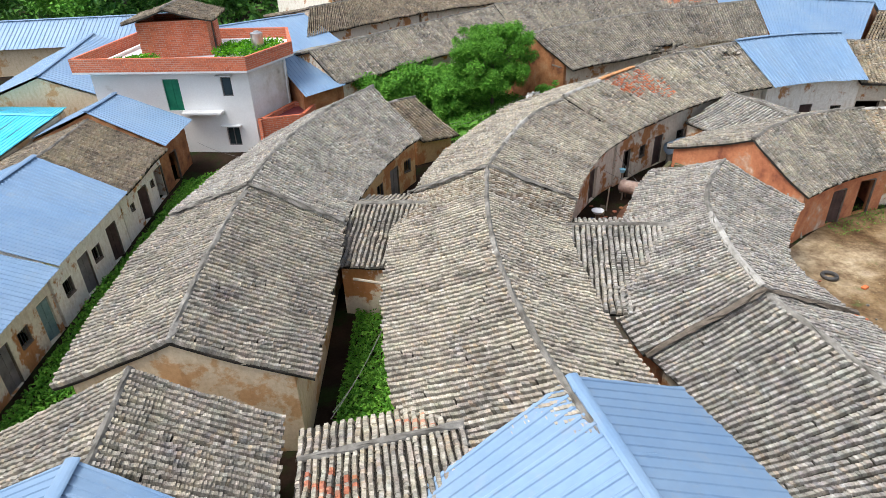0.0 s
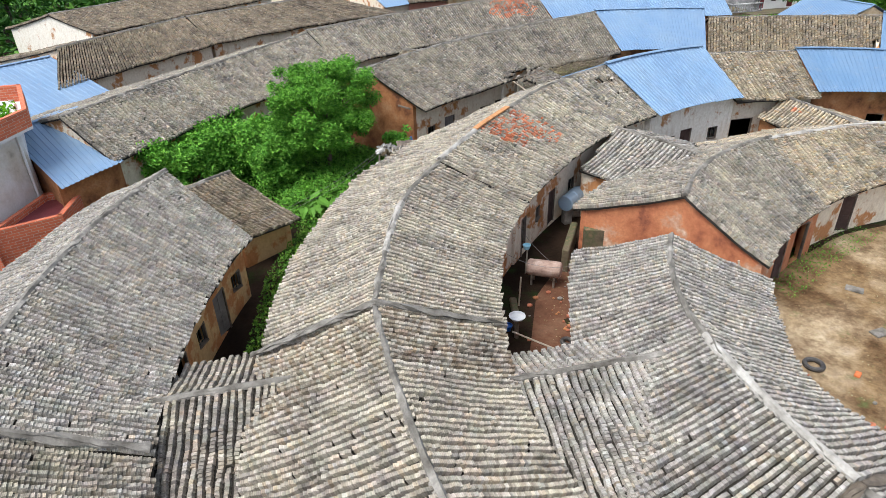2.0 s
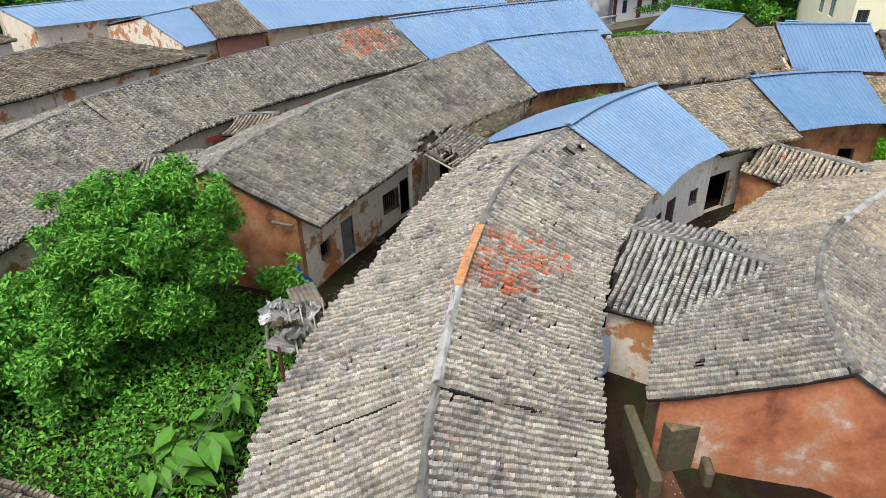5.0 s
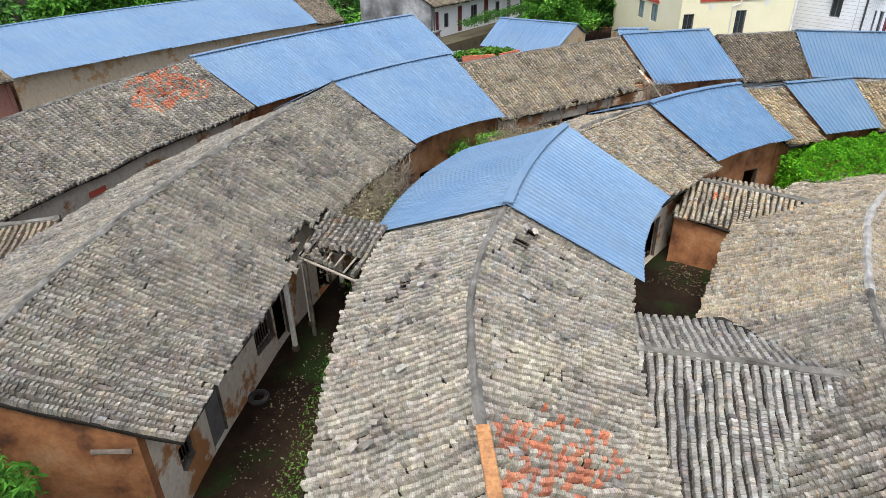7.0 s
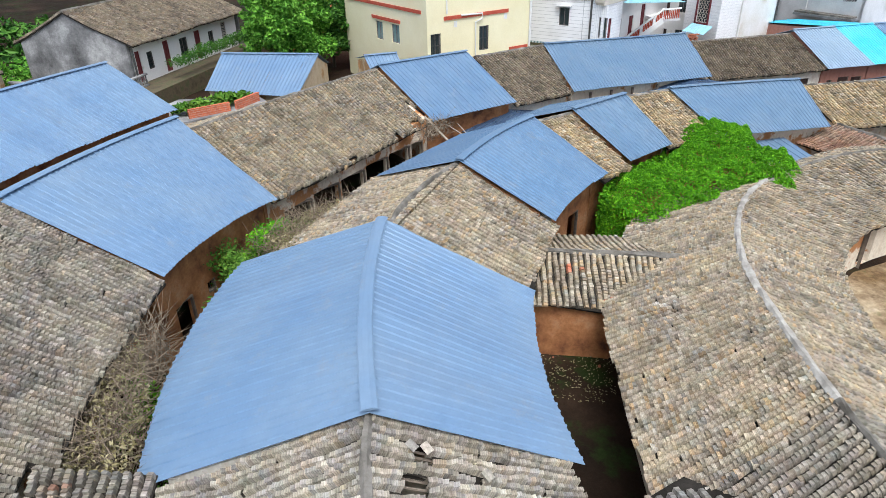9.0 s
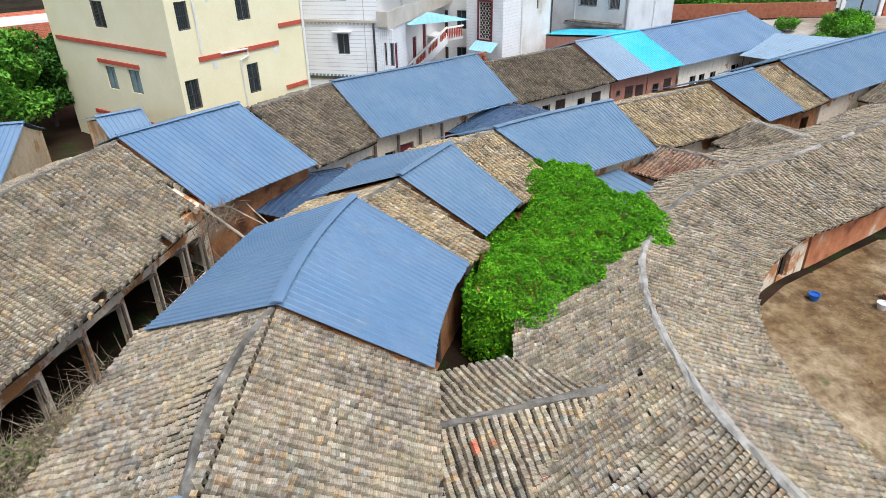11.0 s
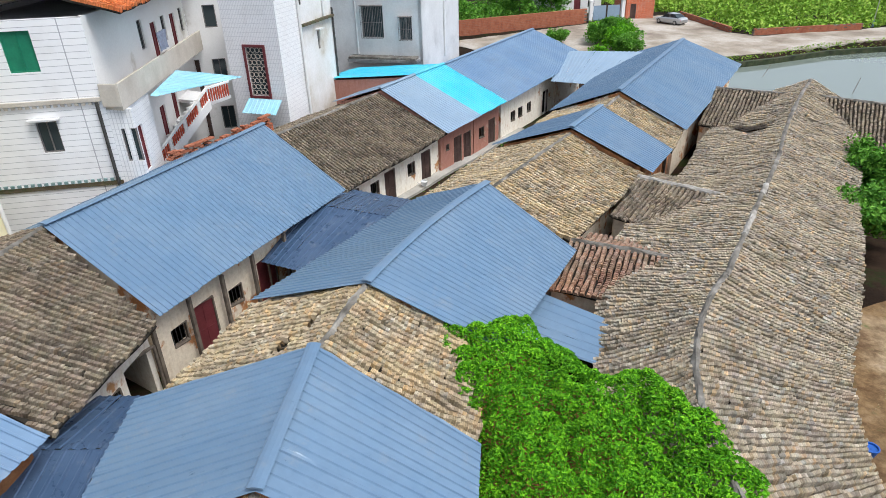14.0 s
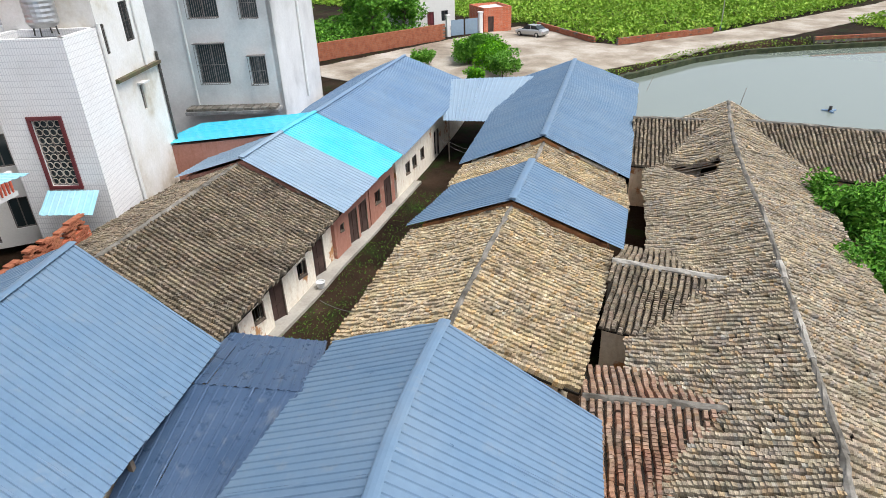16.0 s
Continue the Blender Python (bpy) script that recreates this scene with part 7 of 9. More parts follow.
def weeds(name, label, poly, count, height, size, mat, seed, lift=0.0, up=0.25):
    """A patch of weeds or rough grass over a stretch of ground."""
    rng = np.random.default_rng(seed)
    p = np.array(poly)
    lo, hi = p.min(0), p.max(0)
    x, y = rng.uniform(lo[0], hi[0], count), rng.uniform(lo[1], hi[1], count)
    d = poly_depth(x, y, poly)
    clump = np.clip(0.5 + 0.1 * np.sin(1.9 * x + 0.7 * y + seed + np.sin(0.7 * y)) * np.sin(1.6 * y - 0.8 * x) + 0.34 * np.sin(0.31 * x + 0.17 * y + 2 * seed) * np.sin(0.23 * y - 0.11 * x) + 0.2 * np.sin(0.83 * x - 0.57 * y + 3 * seed), 0, 1)
    keep = (d > 0) & (rng.random(count) < 0.35 + 0.65 * clump)
    x, y, clump = x[keep], y[keep], clump[keep]
    z = ground_z(x, y) + lift + rng.random(len(x)) * height * (0.35 + 0.65 * clump)
    leaves(name, np.stack((x, y, z), 1), size, mat, None, label, "weeds", up=up, seed=seed)


weeds("weeds", "green weeds along the outer lane", [(-15.75, 12), (-12.7, 12), (-12.9, 26), (-11.6, 33), (-13.6, 37), (-15.7, 36)], 70000, 0.8, 0.16, M_LEAF, 1)
weeds("weeds", "lush green weeds between two houses", [(-4.0, 13.5), (-1.6, 13.5), (-2.2, 22.3), (-3.8, 22.3)], 14000, 0.9, 0.16, M_LEAF, 2)
weeds("weeds", "green weeds in the narrow lane", [(-2.8, 28.5), (-1.2, 28.5), (1.0, 34), (3.4, 38.4), (1.6, 41), (-0.8, 36.5)], 26000, 0.7, 0.15, M_GRASS, 3)
weeds("weeds", "thick green garden plants", [(-7.0, 44.8), (-3.0, 42.4), (0.8, 41.0), (4.4, 39.4), (8.0, 43.4), (8.6, 46.6), (6.2, 50.0), (3.5, 53.0), (0.0, 51.0), (-5, 47)], 60000, 0.9, 0.18, M_LEAF, 4)
weeds("weeds", "low weeds behind the steel roof", [(19.5, 49.3), (24.0, 50.6), (32.5, 50.3), (33.0, 49.3), (29, 50.9), (24, 51.6), (19.8, 50.8)], 7000, 1.6, 0.14, M_GRASS, 5)
weeds("field_grass", "tall green field plants beyond the road", [(92.5, -46), (80.2, -38.2), (77.2, -38.2), (70.0, -51.2), (58.5, -88), (52, -130), (150, -130), (150, -50), (104, -48)], 170000, 1.5, 0.56, M_FIELD, 6, 0.0, 0.45)
weeds("field_grass", "green plants between road and pond", [(50.5, -86), (58.0, -66), (51.5, -61), (36, -67), (14, -64), (-10, -90), (30, -120), (44, -110)], 75000, 1.0, 0.5, M_FIELD, 7, 0.0, 0.45)
weeds("bank_grass", "grass on the pond bank", [(78.0, -16), (74.2, -22), (72.2, -28), (69.6, -37), (65.8, -43.6), (60.6, -49), (54.5, -55), (52.4, -53.6), (60.0, -46.8), (64.4, -41.4), (68.3, -33.8), (70.3, -27), (72.3, -20), (75.5, -14)], 52000, 0.5, 0.22, M_FIELD, 8, 0.1, 0.8)
weeds("weeds", "moss and weeds along the east lane", [(60.4, 26.5), (62.3, 27.0), (66.0, 18.2), (69.3, 9.6), (66.2, 8.4), (62.6, 17.4)], 9000, 0.06, 0.09, M_GRASS, 9)
weeds("garden_plants", "dense garden plants behind the brick yard wall", [(107, -6), (122, -6), (122, -40), (101, -31.5)], 16000, 2.2, 0.5, M_LEAF, 31)
weeds("hedge", "dark clipped hedge along the terrace edge", [(58.5, 68.5), (74.0, 67.4), (74.0, 68.6), (58.5, 69.7)], 9000, 1.0, 0.2, M_DARKLEAF, 32, 2.3)
for lit, (label, poly, k) in enumerate((("dry leaf litter in the damp yard", [(27.6, 41.2), (31.0, 40.4), (31.2, 38.0), (27.6, 38.2)], 900), ("dry leaf litter in the red soil yard", [(7.8, 27.4), (9.8, 26.8), (12.4, 31.0), (13.8, 34.0), (11.0, 32.6)], 900), ("dry leaf litter in the sunken lane", [(9.4, 46.6), (13.6, 48.8), (18, 50.0), (18.4, 48.4), (12.0, 45.4)], 1500), ("dry litter on the court", [(15, 20), (17, 26), (24, 30), (34, 29), (40, 20), (38, 12), (20, 12)], 5000))):
    weeds("leaf_litter", label, poly, k, 0.04, 0.07, M_DRY, 33 + lit, 0.02, 2.5)
weeds("weeds", "green moss tufts in the sunken lane", [(10.6, 45.6), (16.8, 49.0), (17.4, 47.9), (12.0, 44.8)], 9000, 0.1, 0.08, M_GRASS, 38)
weeds("weeds", "weeds along the court edge", [(19.5, 29.5), (23.5, 31), (27.5, 31.6), (28.5, 30.2), (23.5, 28.9), (20, 27.4)], 5000, 0.25, 0.1, M_GRASS, 10)
weeds("trough_plants", "leafy vegetables in brick troughs", [(46.3, 62.4), (48.4, 60.3), (50.8, 59.3), (51.0, 60.2), (48.9, 61.4), (47, 63.2)], 2600, 0.7, 0.45, M_GRASS, 11, 2.55)
weeds("undergrowth", "dense dark green undergrowth of the wood", [(-90, 74), (-47, 71.5), (-22, 72.5), (-19, 86), (-8, 96), (4, 106), (40, 104), (60, 98), (64, 84), (80, 84), (85, 100), (80, 135), (-20, 150), (-95, 140)], 70000, 3.2, 0.95, M_DARKLEAF, 15)
weeds("undergrowth", "leafy undergrowth behind the terrace house", [(52.5, 84), (55, 90), (66, 86), (78, 82), (82, 72), (76, 66), (75.6, 80), (60, 83)], 22000, 2.6, 0.5, M_LEAF, 16)
weeds("roof_plants", "garden plants in parapet troughs", [(-22.5, 42.6), (-18.6, 42.2), (-18.6, 44.0), (-22.2, 44.2)], 3600, 0.7, 0.22, M_VINE, 12, 5.6)
weeds("roof_plants", "garden plants in parapet troughs", [(-15.4, 44.4), (-11.2, 43.8), (-11.0, 47.8), (-15.2, 48.0)], 3200, 0.8, 0.24, M_VINE, 13, 5.5)


def big_leaf_plant(x, y, count, seed):
    """Taro with wide leaves on tall stalks."""
    r = random.Random(seed)
    g = gz(x, y)
    e = empty("taro_plant", (x, y, g), "taro with wide bright green leaves", "plant", "trees and shrubs")
    for i in range(count):
        a, d, h = r.uniform(0, 6.28), r.uniform(0.15, 0.8), r.uniform(0.7, 1.5)
        tip = Vector((x + d * math.cos(a), y + d * math.sin(a), g + h))
        bm = bmesh.new()
        tube(bm, [(x, y, g), tuple(tip)], [0.03, 0.015], 5)
        part("stalk", bm, M_GRASS, e)
        bm = bmesh.new()
        s = r.uniform(0.3, 0.5)
        fw = Vector((math.cos(a), math.sin(a), -0.45)).normalized()
        sd = Vector((-math.sin(a), math.cos(a), 0))
        mid = [bm.verts.new(tip + fw * s * t - Vector((0, 0, 0.05 * t * t))) for t in (-0.35, 0.2, 0.8, 1.35)]
        lf = [bm.verts.new(tip + fw * s * t + sd * s * w + Vector((0, 0, 0.07))) for t, w in ((-0.55, 0.35), (0.1, 0.7), (0.8, 0.45))]
        rg = [bm.verts.new(tip + fw * s * t - sd * s * w + Vector((0, 0, 0.07))) for t, w in ((-0.55, 0.35), (0.1, 0.7), (0.8, 0.45))]
        for side in (lf, rg):
            for q in ((mid[0], mid[1], side[1], side[0]), (mid[1], mid[2], side[2], side[1])):
                bm.faces.new(q)
            bm.faces.new((mid[2], mid[3], side[2]))
        part("leaf", bm, M_GRASS, e)


for i, (x, y) in enumerate([(2.4, 40.9), (3.3, 41.1), (4.5, 42.6), (3.0, 41.9), (3.9, 41.8), (1.9, 41.8)]):
    big_leaf_plant(x, y, 7, 40 + i)


def twigs(label, poly, z0, z1, count, seed, ln=1.2, name="dry_shrub"):
    """A tangle of dry stems."""
    rng = np.random.default_rng(seed)
    p = np.array(poly)
    lo, hi = p.min(0), p.max(0)
    x, y = rng.uniform(lo[0], hi[0], count), rng.uniform(lo[1], hi[1], count)
    keep = poly_depth(x, y, poly) > 0
    x, y = x[keep], y[keep]
    k = len(x)
    a = np.stack((x, y, rng.uniform(z0, z1, k)), 1)
    d = rng.normal(0, 1, (k, 3))
    d[:, 2] = np.abs(d[:, 2]) * 0.9
    d /= np.linalg.norm(d, axis=1, keepdims=True)
    b = a + d * (ln * rng.uniform(0.4, 1.2, k))[:, None]
    b[:, 2] = np.minimum(b[:, 2], z1 + 0.7)
    s = np.cross(d, rng.normal(0, 1, (k, 3)))
    s /= np.linalg.norm(s, axis=1, keepdims=True)
    t = np.cross(d, s)
    w = rng.uniform(0.006, 0.016, k)[:, None]
    v = np.stack((a + s * w, a - s * w * 0.5 + t * w, a - s * w * 0.5 - t * w, b), 1)
    f = (np.arange(k)[:, None, None] * 4 + np.array([(0, 1, 3), (1, 2, 3), (2, 0, 3)])[None]).reshape(-1, 3)
    raw(name, v.reshape(-1, 3), f, M_TWIG, None, label, "shrub", "stuff")


twigs("tangle of dry brown stems on the broken eave", [(20.3, 49.4), (23.4, 50.4), (25.6, 51.4), (24.4, 52.8), (22.4, 52.9), (20.4, 51.6)], 2.8, 4.5, 3400, 21)
twigs("dry grass hanging over the broken eave", [(16.6, 48.2), (20.0, 48.9), (22.0, 50.0), (20.6, 51.0), (17.0, 50.2)], 3.7, 4.4, 350, 24, 0.5)
weeds("weeds", "dry yellowing weeds grown over the broken eave", [(19.6, 48.9), (22.4, 50.0), (24.4, 51.4), (22.6, 52.6), (19.8, 51.4)], 4200, 0.6, 0.13, M_DRY, 25, 3.3)
twigs("dry brown stems in the narrow lane", [(24, 50.8), (33, 51.0), (37, 49.4), (37.5, 48.4), (30, 50.6), (24, 50.4)], 1.0, 3.2, 5200, 22)
twigs("dry branches in the ruined yard", [(40, 48.6), (46, 46.0), (45, 44.6), (40.5, 46.6)], 0.8, 2.6, 900, 23)
twigs("dry branches fallen from a broken eave", [(43.6, 47.6), (46.6, 46.4), (46.2, 45.6), (43.4, 46.6)], 3.0, 3.9, 700, 26, 0.9)
weeds("weeds", "dry yellow grass grown over an old eave", [(29.8, 49.0), (32.6, 47.8), (34.4, 48.8), (33.6, 50.0), (30.6, 50.6)], 4200, 0.7, 0.14, M_DRY, 27, 2.95)
twigs("tangle of dry brown stems on an old eave", [(29.8, 49.2), (32.6, 48.2), (34.4, 49.0), (33.6, 50.6), (30.6, 51.2)], 2.6, 4.0, 2200, 28, 0.9)


# ---------- road, pond edge, far walls ----------
def flat(name, ring, z, thick, mat, label, category):
    """A sheet of paving that follows the ground."""
    bm = bmesh.new()
    lo = np.array(ring).min(0)
    hi = np.array(ring).max(0)
    cell = 0.35 if name in ("lane_walk", "yard") else 1.0
    xs, ys = np.arange(lo[0] - cell, hi[0] + 2 * cell, cell), np.arange(lo[1] - cell, hi[1] + 2 * cell, cell)
    X, Y = np.meshgrid(xs, ys, indexing="ij")
    d = poly_depth(X, Y, ring)
    near = np.argwhere((d < 0) & (d > -1.5))
    pr = np.array(ring, float)
    for i, k in near:
        p = np.array([X[i, k], Y[i, k]])
        best = None
        for a, b2 in zip(pr, np.roll(pr, -1, axis=0)):
            t = np.clip(np.dot(p - a, b2 - a) / np.dot(b2 - a, b2 - a), 0, 1)
            q = a + t * (b2 - a)
            if best is None or np.linalg.norm(q - p) < np.linalg.norm(best - p):
                best = q
        X[i, k], Y[i, k] = best
    vs = {}
    G = ground_z(X, Y) + z
    for i in range(len(xs) - 1):
        for k in range(len(ys) - 1):
            if d[i:i + 2, k:k + 2].max() > 0 and d[i:i + 2, k:k + 2].min() > -1.5:
                q = []
                for a, b2 in ((i, k), (i + 1, k), (i + 1, k + 1), (i, k + 1)):
                    if (a, b2) not in vs:
                        vs[(a, b2)] = bm.verts.new((X[a, b2], Y[a, b2], G[a, b2]))
                    q.append(vs[(a, b2)])
                bm.faces.new(q)
    ext = bmesh.ops.extrude_face_region(bm, geom=list(bm.faces))
    bmesh.ops.translate(bm, vec=(0, 0, -thick), verts=[v for v in ext["geom"] if isinstance(v, bmesh.types.BMVert)])
    bmesh.ops.recalc_face_normals(bm, faces=bm.faces)
    return tagged(part(name, bm, mat, None, label), category=category, kind="structure")


flat("road", [(95.5, -44.5), (90.5, -43.6), (80.2, -37.4), (76.6, -38.2), (70.4, -50.2), (57.5, -86), (50, -125), (43, -123), (51.0, -85), (61.5, -53), (68.2, -39), (72.8, -29), (75.0, -21), (79.0, -15), (88, -8), (101, -8), (98.0, -31)], 0.05, 0.3, M_ROAD, "pale worn concrete village road", "road")
M_SAND, n_, l_, b_ = material("court_sand")
_t = noise_tex(n_, l_, 0.5, 7, 0.72)
_r = ramp(n_, [(0.3, (0.10, 0.065, 0.038)), (0.42, (0.23, 0.165, 0.10)), (0.55, (0.42, 0.335, 0.215)), (0.7, (0.55, 0.465, 0.35))])
l_.new(_t.outputs[0], _r.inputs[0])
_g = noise_tex(n_, l_, 1.1, 6, 0.7)
_gr = ramp(n_, [(0.6, (0, 0, 0)), (0.72, (0.8, 0.8, 0.8))])
l_.new(_g.outputs[0], _gr.inputs[0])
_w = noise_tex(n_, l_, 0.11, 4)
_wr = ramp(n_, [(0.42, (0.5, 0.42, 0.33)), (0.56, (1, 1, 1))])
l_.new(_w.outputs[0], _wr.inputs[0])
_f = noise_tex(n_, l_, 3.5, 5, 0.75)
_fr = ramp(n_, [(0.35, (0.55, 0.52, 0.5)), (0.65, (1.25, 1.25, 1.25))])
l_.new(_f.outputs[0], _fr.inputs[0])
_c = mixc(n_, l_, 0.7, mixc(n_, l_, 1.0, _r.outputs[0], _wr.outputs[0], "MULTIPLY"), _fr.outputs[0], "MULTIPLY")
l_.new(mixc(n_, l_, _gr.outputs[0], _c, (0.09, 0.12, 0.04)), b_.inputs["Base Color"])
b_.inputs["Roughness"].default_value = 0.85
b_.inputs["Specular IOR Level"].default_value = 0.1
_h = noise_tex(n_, l_, 8, 5)
bump(n_, l_, b_, _h.outputs[0], 0.5, 0.04)
flat("court", [(14.4, 17.5), (15.2, 22.5), (17.0, 26.6), (20.6, 29.4), (26, 30.9), (31, 30.9), (34.7, 29.7), (37.7, 27.2), (39.8, 23.6), (40.6, 21.6), (42.6, 16), (40, 5), (27, 5), (17.5, 9)], 0.012, 0.1, M_SAND, "sandy court of trodden earth with moss", "court")
flat("lane_walk", [(61.6, 27.4), (62.6, 27.8), (66.6, 18.6), (70.6, 8.6), (69.4, 8.2), (65.4, 18.0)], 0.16, 0.4, M_CONCRETE, "raised concrete walk along the row houses", "walk")
flat("yard", [(7.6, 27.2), (9.6, 26.8), (11.6, 30.2), (14.2, 34.2), (12.2, 33.4), (10.0, 31.4)], 0.012, 0.1, M_SOIL, "damp red soil of a small yard", "yard")


def brick_run(name, label, a, b2, z0, courses, thick=0.22, step=0.26, rowh=0.085, broken=0.0, seed=1, foot=0.4):
    """A wall laid brick by brick; every brick a piece."""
    r = random.Random(seed)
    a, b2 = Vector(a), Vector(b2)
    L = (b2 - a).length
    d = (b2 - a) / L
    e = tagged(empty(name, (a.x, a.y, z0)), label, "wall", "brick walls")
    core = bmesh.new()
    ang = math.atan2(d.y, d.x)
    box(core, Matrix.Translation(((a.x + b2.x) / 2, (a.y + b2.y) / 2, z0 - foot)) @ Matrix.Rotation(ang, 4, "Z"), L, thick * 0.8, foot + courses * rowh * (1.0 if broken < 0.4 else 0.6) - 0.03)
    part("mortar_core", core, M_MORTAR if foot < 1 else M_BRICK, e)
    if "brick" not in SHARED:
        bm = bmesh.new()
        box(bm, Matrix.Identity(4), 1, 1, 1, 0.04)
        me = bpy.data.meshes.new("brick")
        bm.to_mesh(me)
        bm.free()
        me.materials.append(M_BRICKPIECE)
        SHARED["brick"] = me
    n = int(L / step)
    made = 0
    for k in range(courses):
        for i in range(n):
            if made >= 300 or r.random() < broken * (k / courses):
                continue
            s = (i + 0.5 + (0.5 if k % 2 else 0)) * step
            if s > L:
                continue
            ob = new("brick", SHARED["brick"])
            ob.matrix_basis = Matrix.Translation((a.x + d.x * s - e.location.x, a.y + d.y * s - e.location.y, k * rowh)) @ Matrix.Rotation(ang + r.uniform(-0.02, 0.02), 4, "Z") @ Matrix.Diagonal((step - 0.015, thick + r.uniform(-0.01, 0.015), rowh - 0.012, 1))
            ob.parent = e
            made += 1
    return e


brick_run("brick_wall", "low red brick wall along the field", (93.0, -45.2), (80.4, -37.6), 0.05, 7, 0.3, 0.42, 0.1, 0.2, 3)
brick_run("brick_wall", "low red brick wall along the road", (77.4, -37.6), (70.3, -50.2), 0.05, 7, 0.3, 0.42, 0.11, 0.15, 4)
brick_run("brick_wall", "red brick yard wall", (104.5, -7.5), (98.7, -31.2), -0.1, 10, 0.3, 0.8, 0.21, 0.0, 5)
brick_run("brick_wall", "low brick kerb beside the pond path", (58.8, -50.8), (50.5, -58.5), 0.0, 4, 0.3, 0.42, 0.1, 0.1, 6)
brick_run("broken_brick_wall", "broken red brick wall behind the row houses", (68.2, 34.4), (69.8, 30.8), 2.6, 14, 0.3, 0.27, 0.1, 0.5, 7, 2.6)
brick_run("broken_brick_wall", "broken red brick wall behind the row houses", (69.8, 30.8), (72.0, 27.2), 2.5, 14, 0.3, 0.27, 0.1, 0.6, 8, 2.5)
block("brick_hut", "small red brick hut under the cyan awning", [(77.4, 20.8), (77.0, 18.4), (79.2, 17.6), (79.8, 20.2)], 0.0, 2.3, M_BRICK, {}, M_GREYCON, category="hut")

# gate with posts
gt = empty("gate", (98.4, -35.4, 0), "blue-grey double steel gate between white posts", "gate")
ga = math.atan2(-36.9 + 33.2, 97.3 - 99.3)
for i, (x, y) in enumerate(((99.5, -33.0), (97.2, -37.2))):
    bm = bmesh.new()
    box(bm, Matrix.Translation((x, y, -0.2)) @ Matrix.Rotation(ga, 4, "Z"), 0.5, 0.5, 2.9, 0.03)
    box(bm, Matrix.Translation((x, y, 2.7)) @ Matrix.Rotation(ga, 4, "Z"), 0.65, 0.65, 0.12, 0.02)
    part("gate_post", bm, M_PLASTERW, gt)
for s in (-1, 1):
    bm = bmesh.new()
    c = (98.35 + s * 0.5, -35.1 + s * 0.93)
    box(bm, Matrix.Translation((c[0], c[1], 0.08)) @ Matrix.Rotation(ga, 4, "Z"), 1.85, 0.05, 2.0)
    for k in range(4):
        box(bm, Matrix.Translation((c[0], c[1], 0.15 + k * 0.55)) @ Matrix.Rotation(ga, 4, "Z"), 1.8, 0.08, 0.05)
    part("gate_leaf", bm, M_LIGHTBLUE, gt)
block("gatehouse", "red brick and white gatehouse", [(96.9, -37.6), (94.8, -41.2), (99.5, -44.5), (101.5, -40.5)], 0.0, 3.2, M_BRICK, {0: [(0.6, 1.5, 0.05, 2.1, "door")]}, category="house")
block("white_cottage", "white cottage with red door posts behind the gate", [(108, -33), (104.5, -41), (112, -45), (116, -36)], 0.0, 4.2, M_PLASTERW, {0: [(1.2, 2.2, 0.9, 2.3, "bars"), (4.2, 5.3, 0.05, 2.3, "reddoor"), (6.5, 7.6, 0.9, 2.3, "bars")]}, category="house")


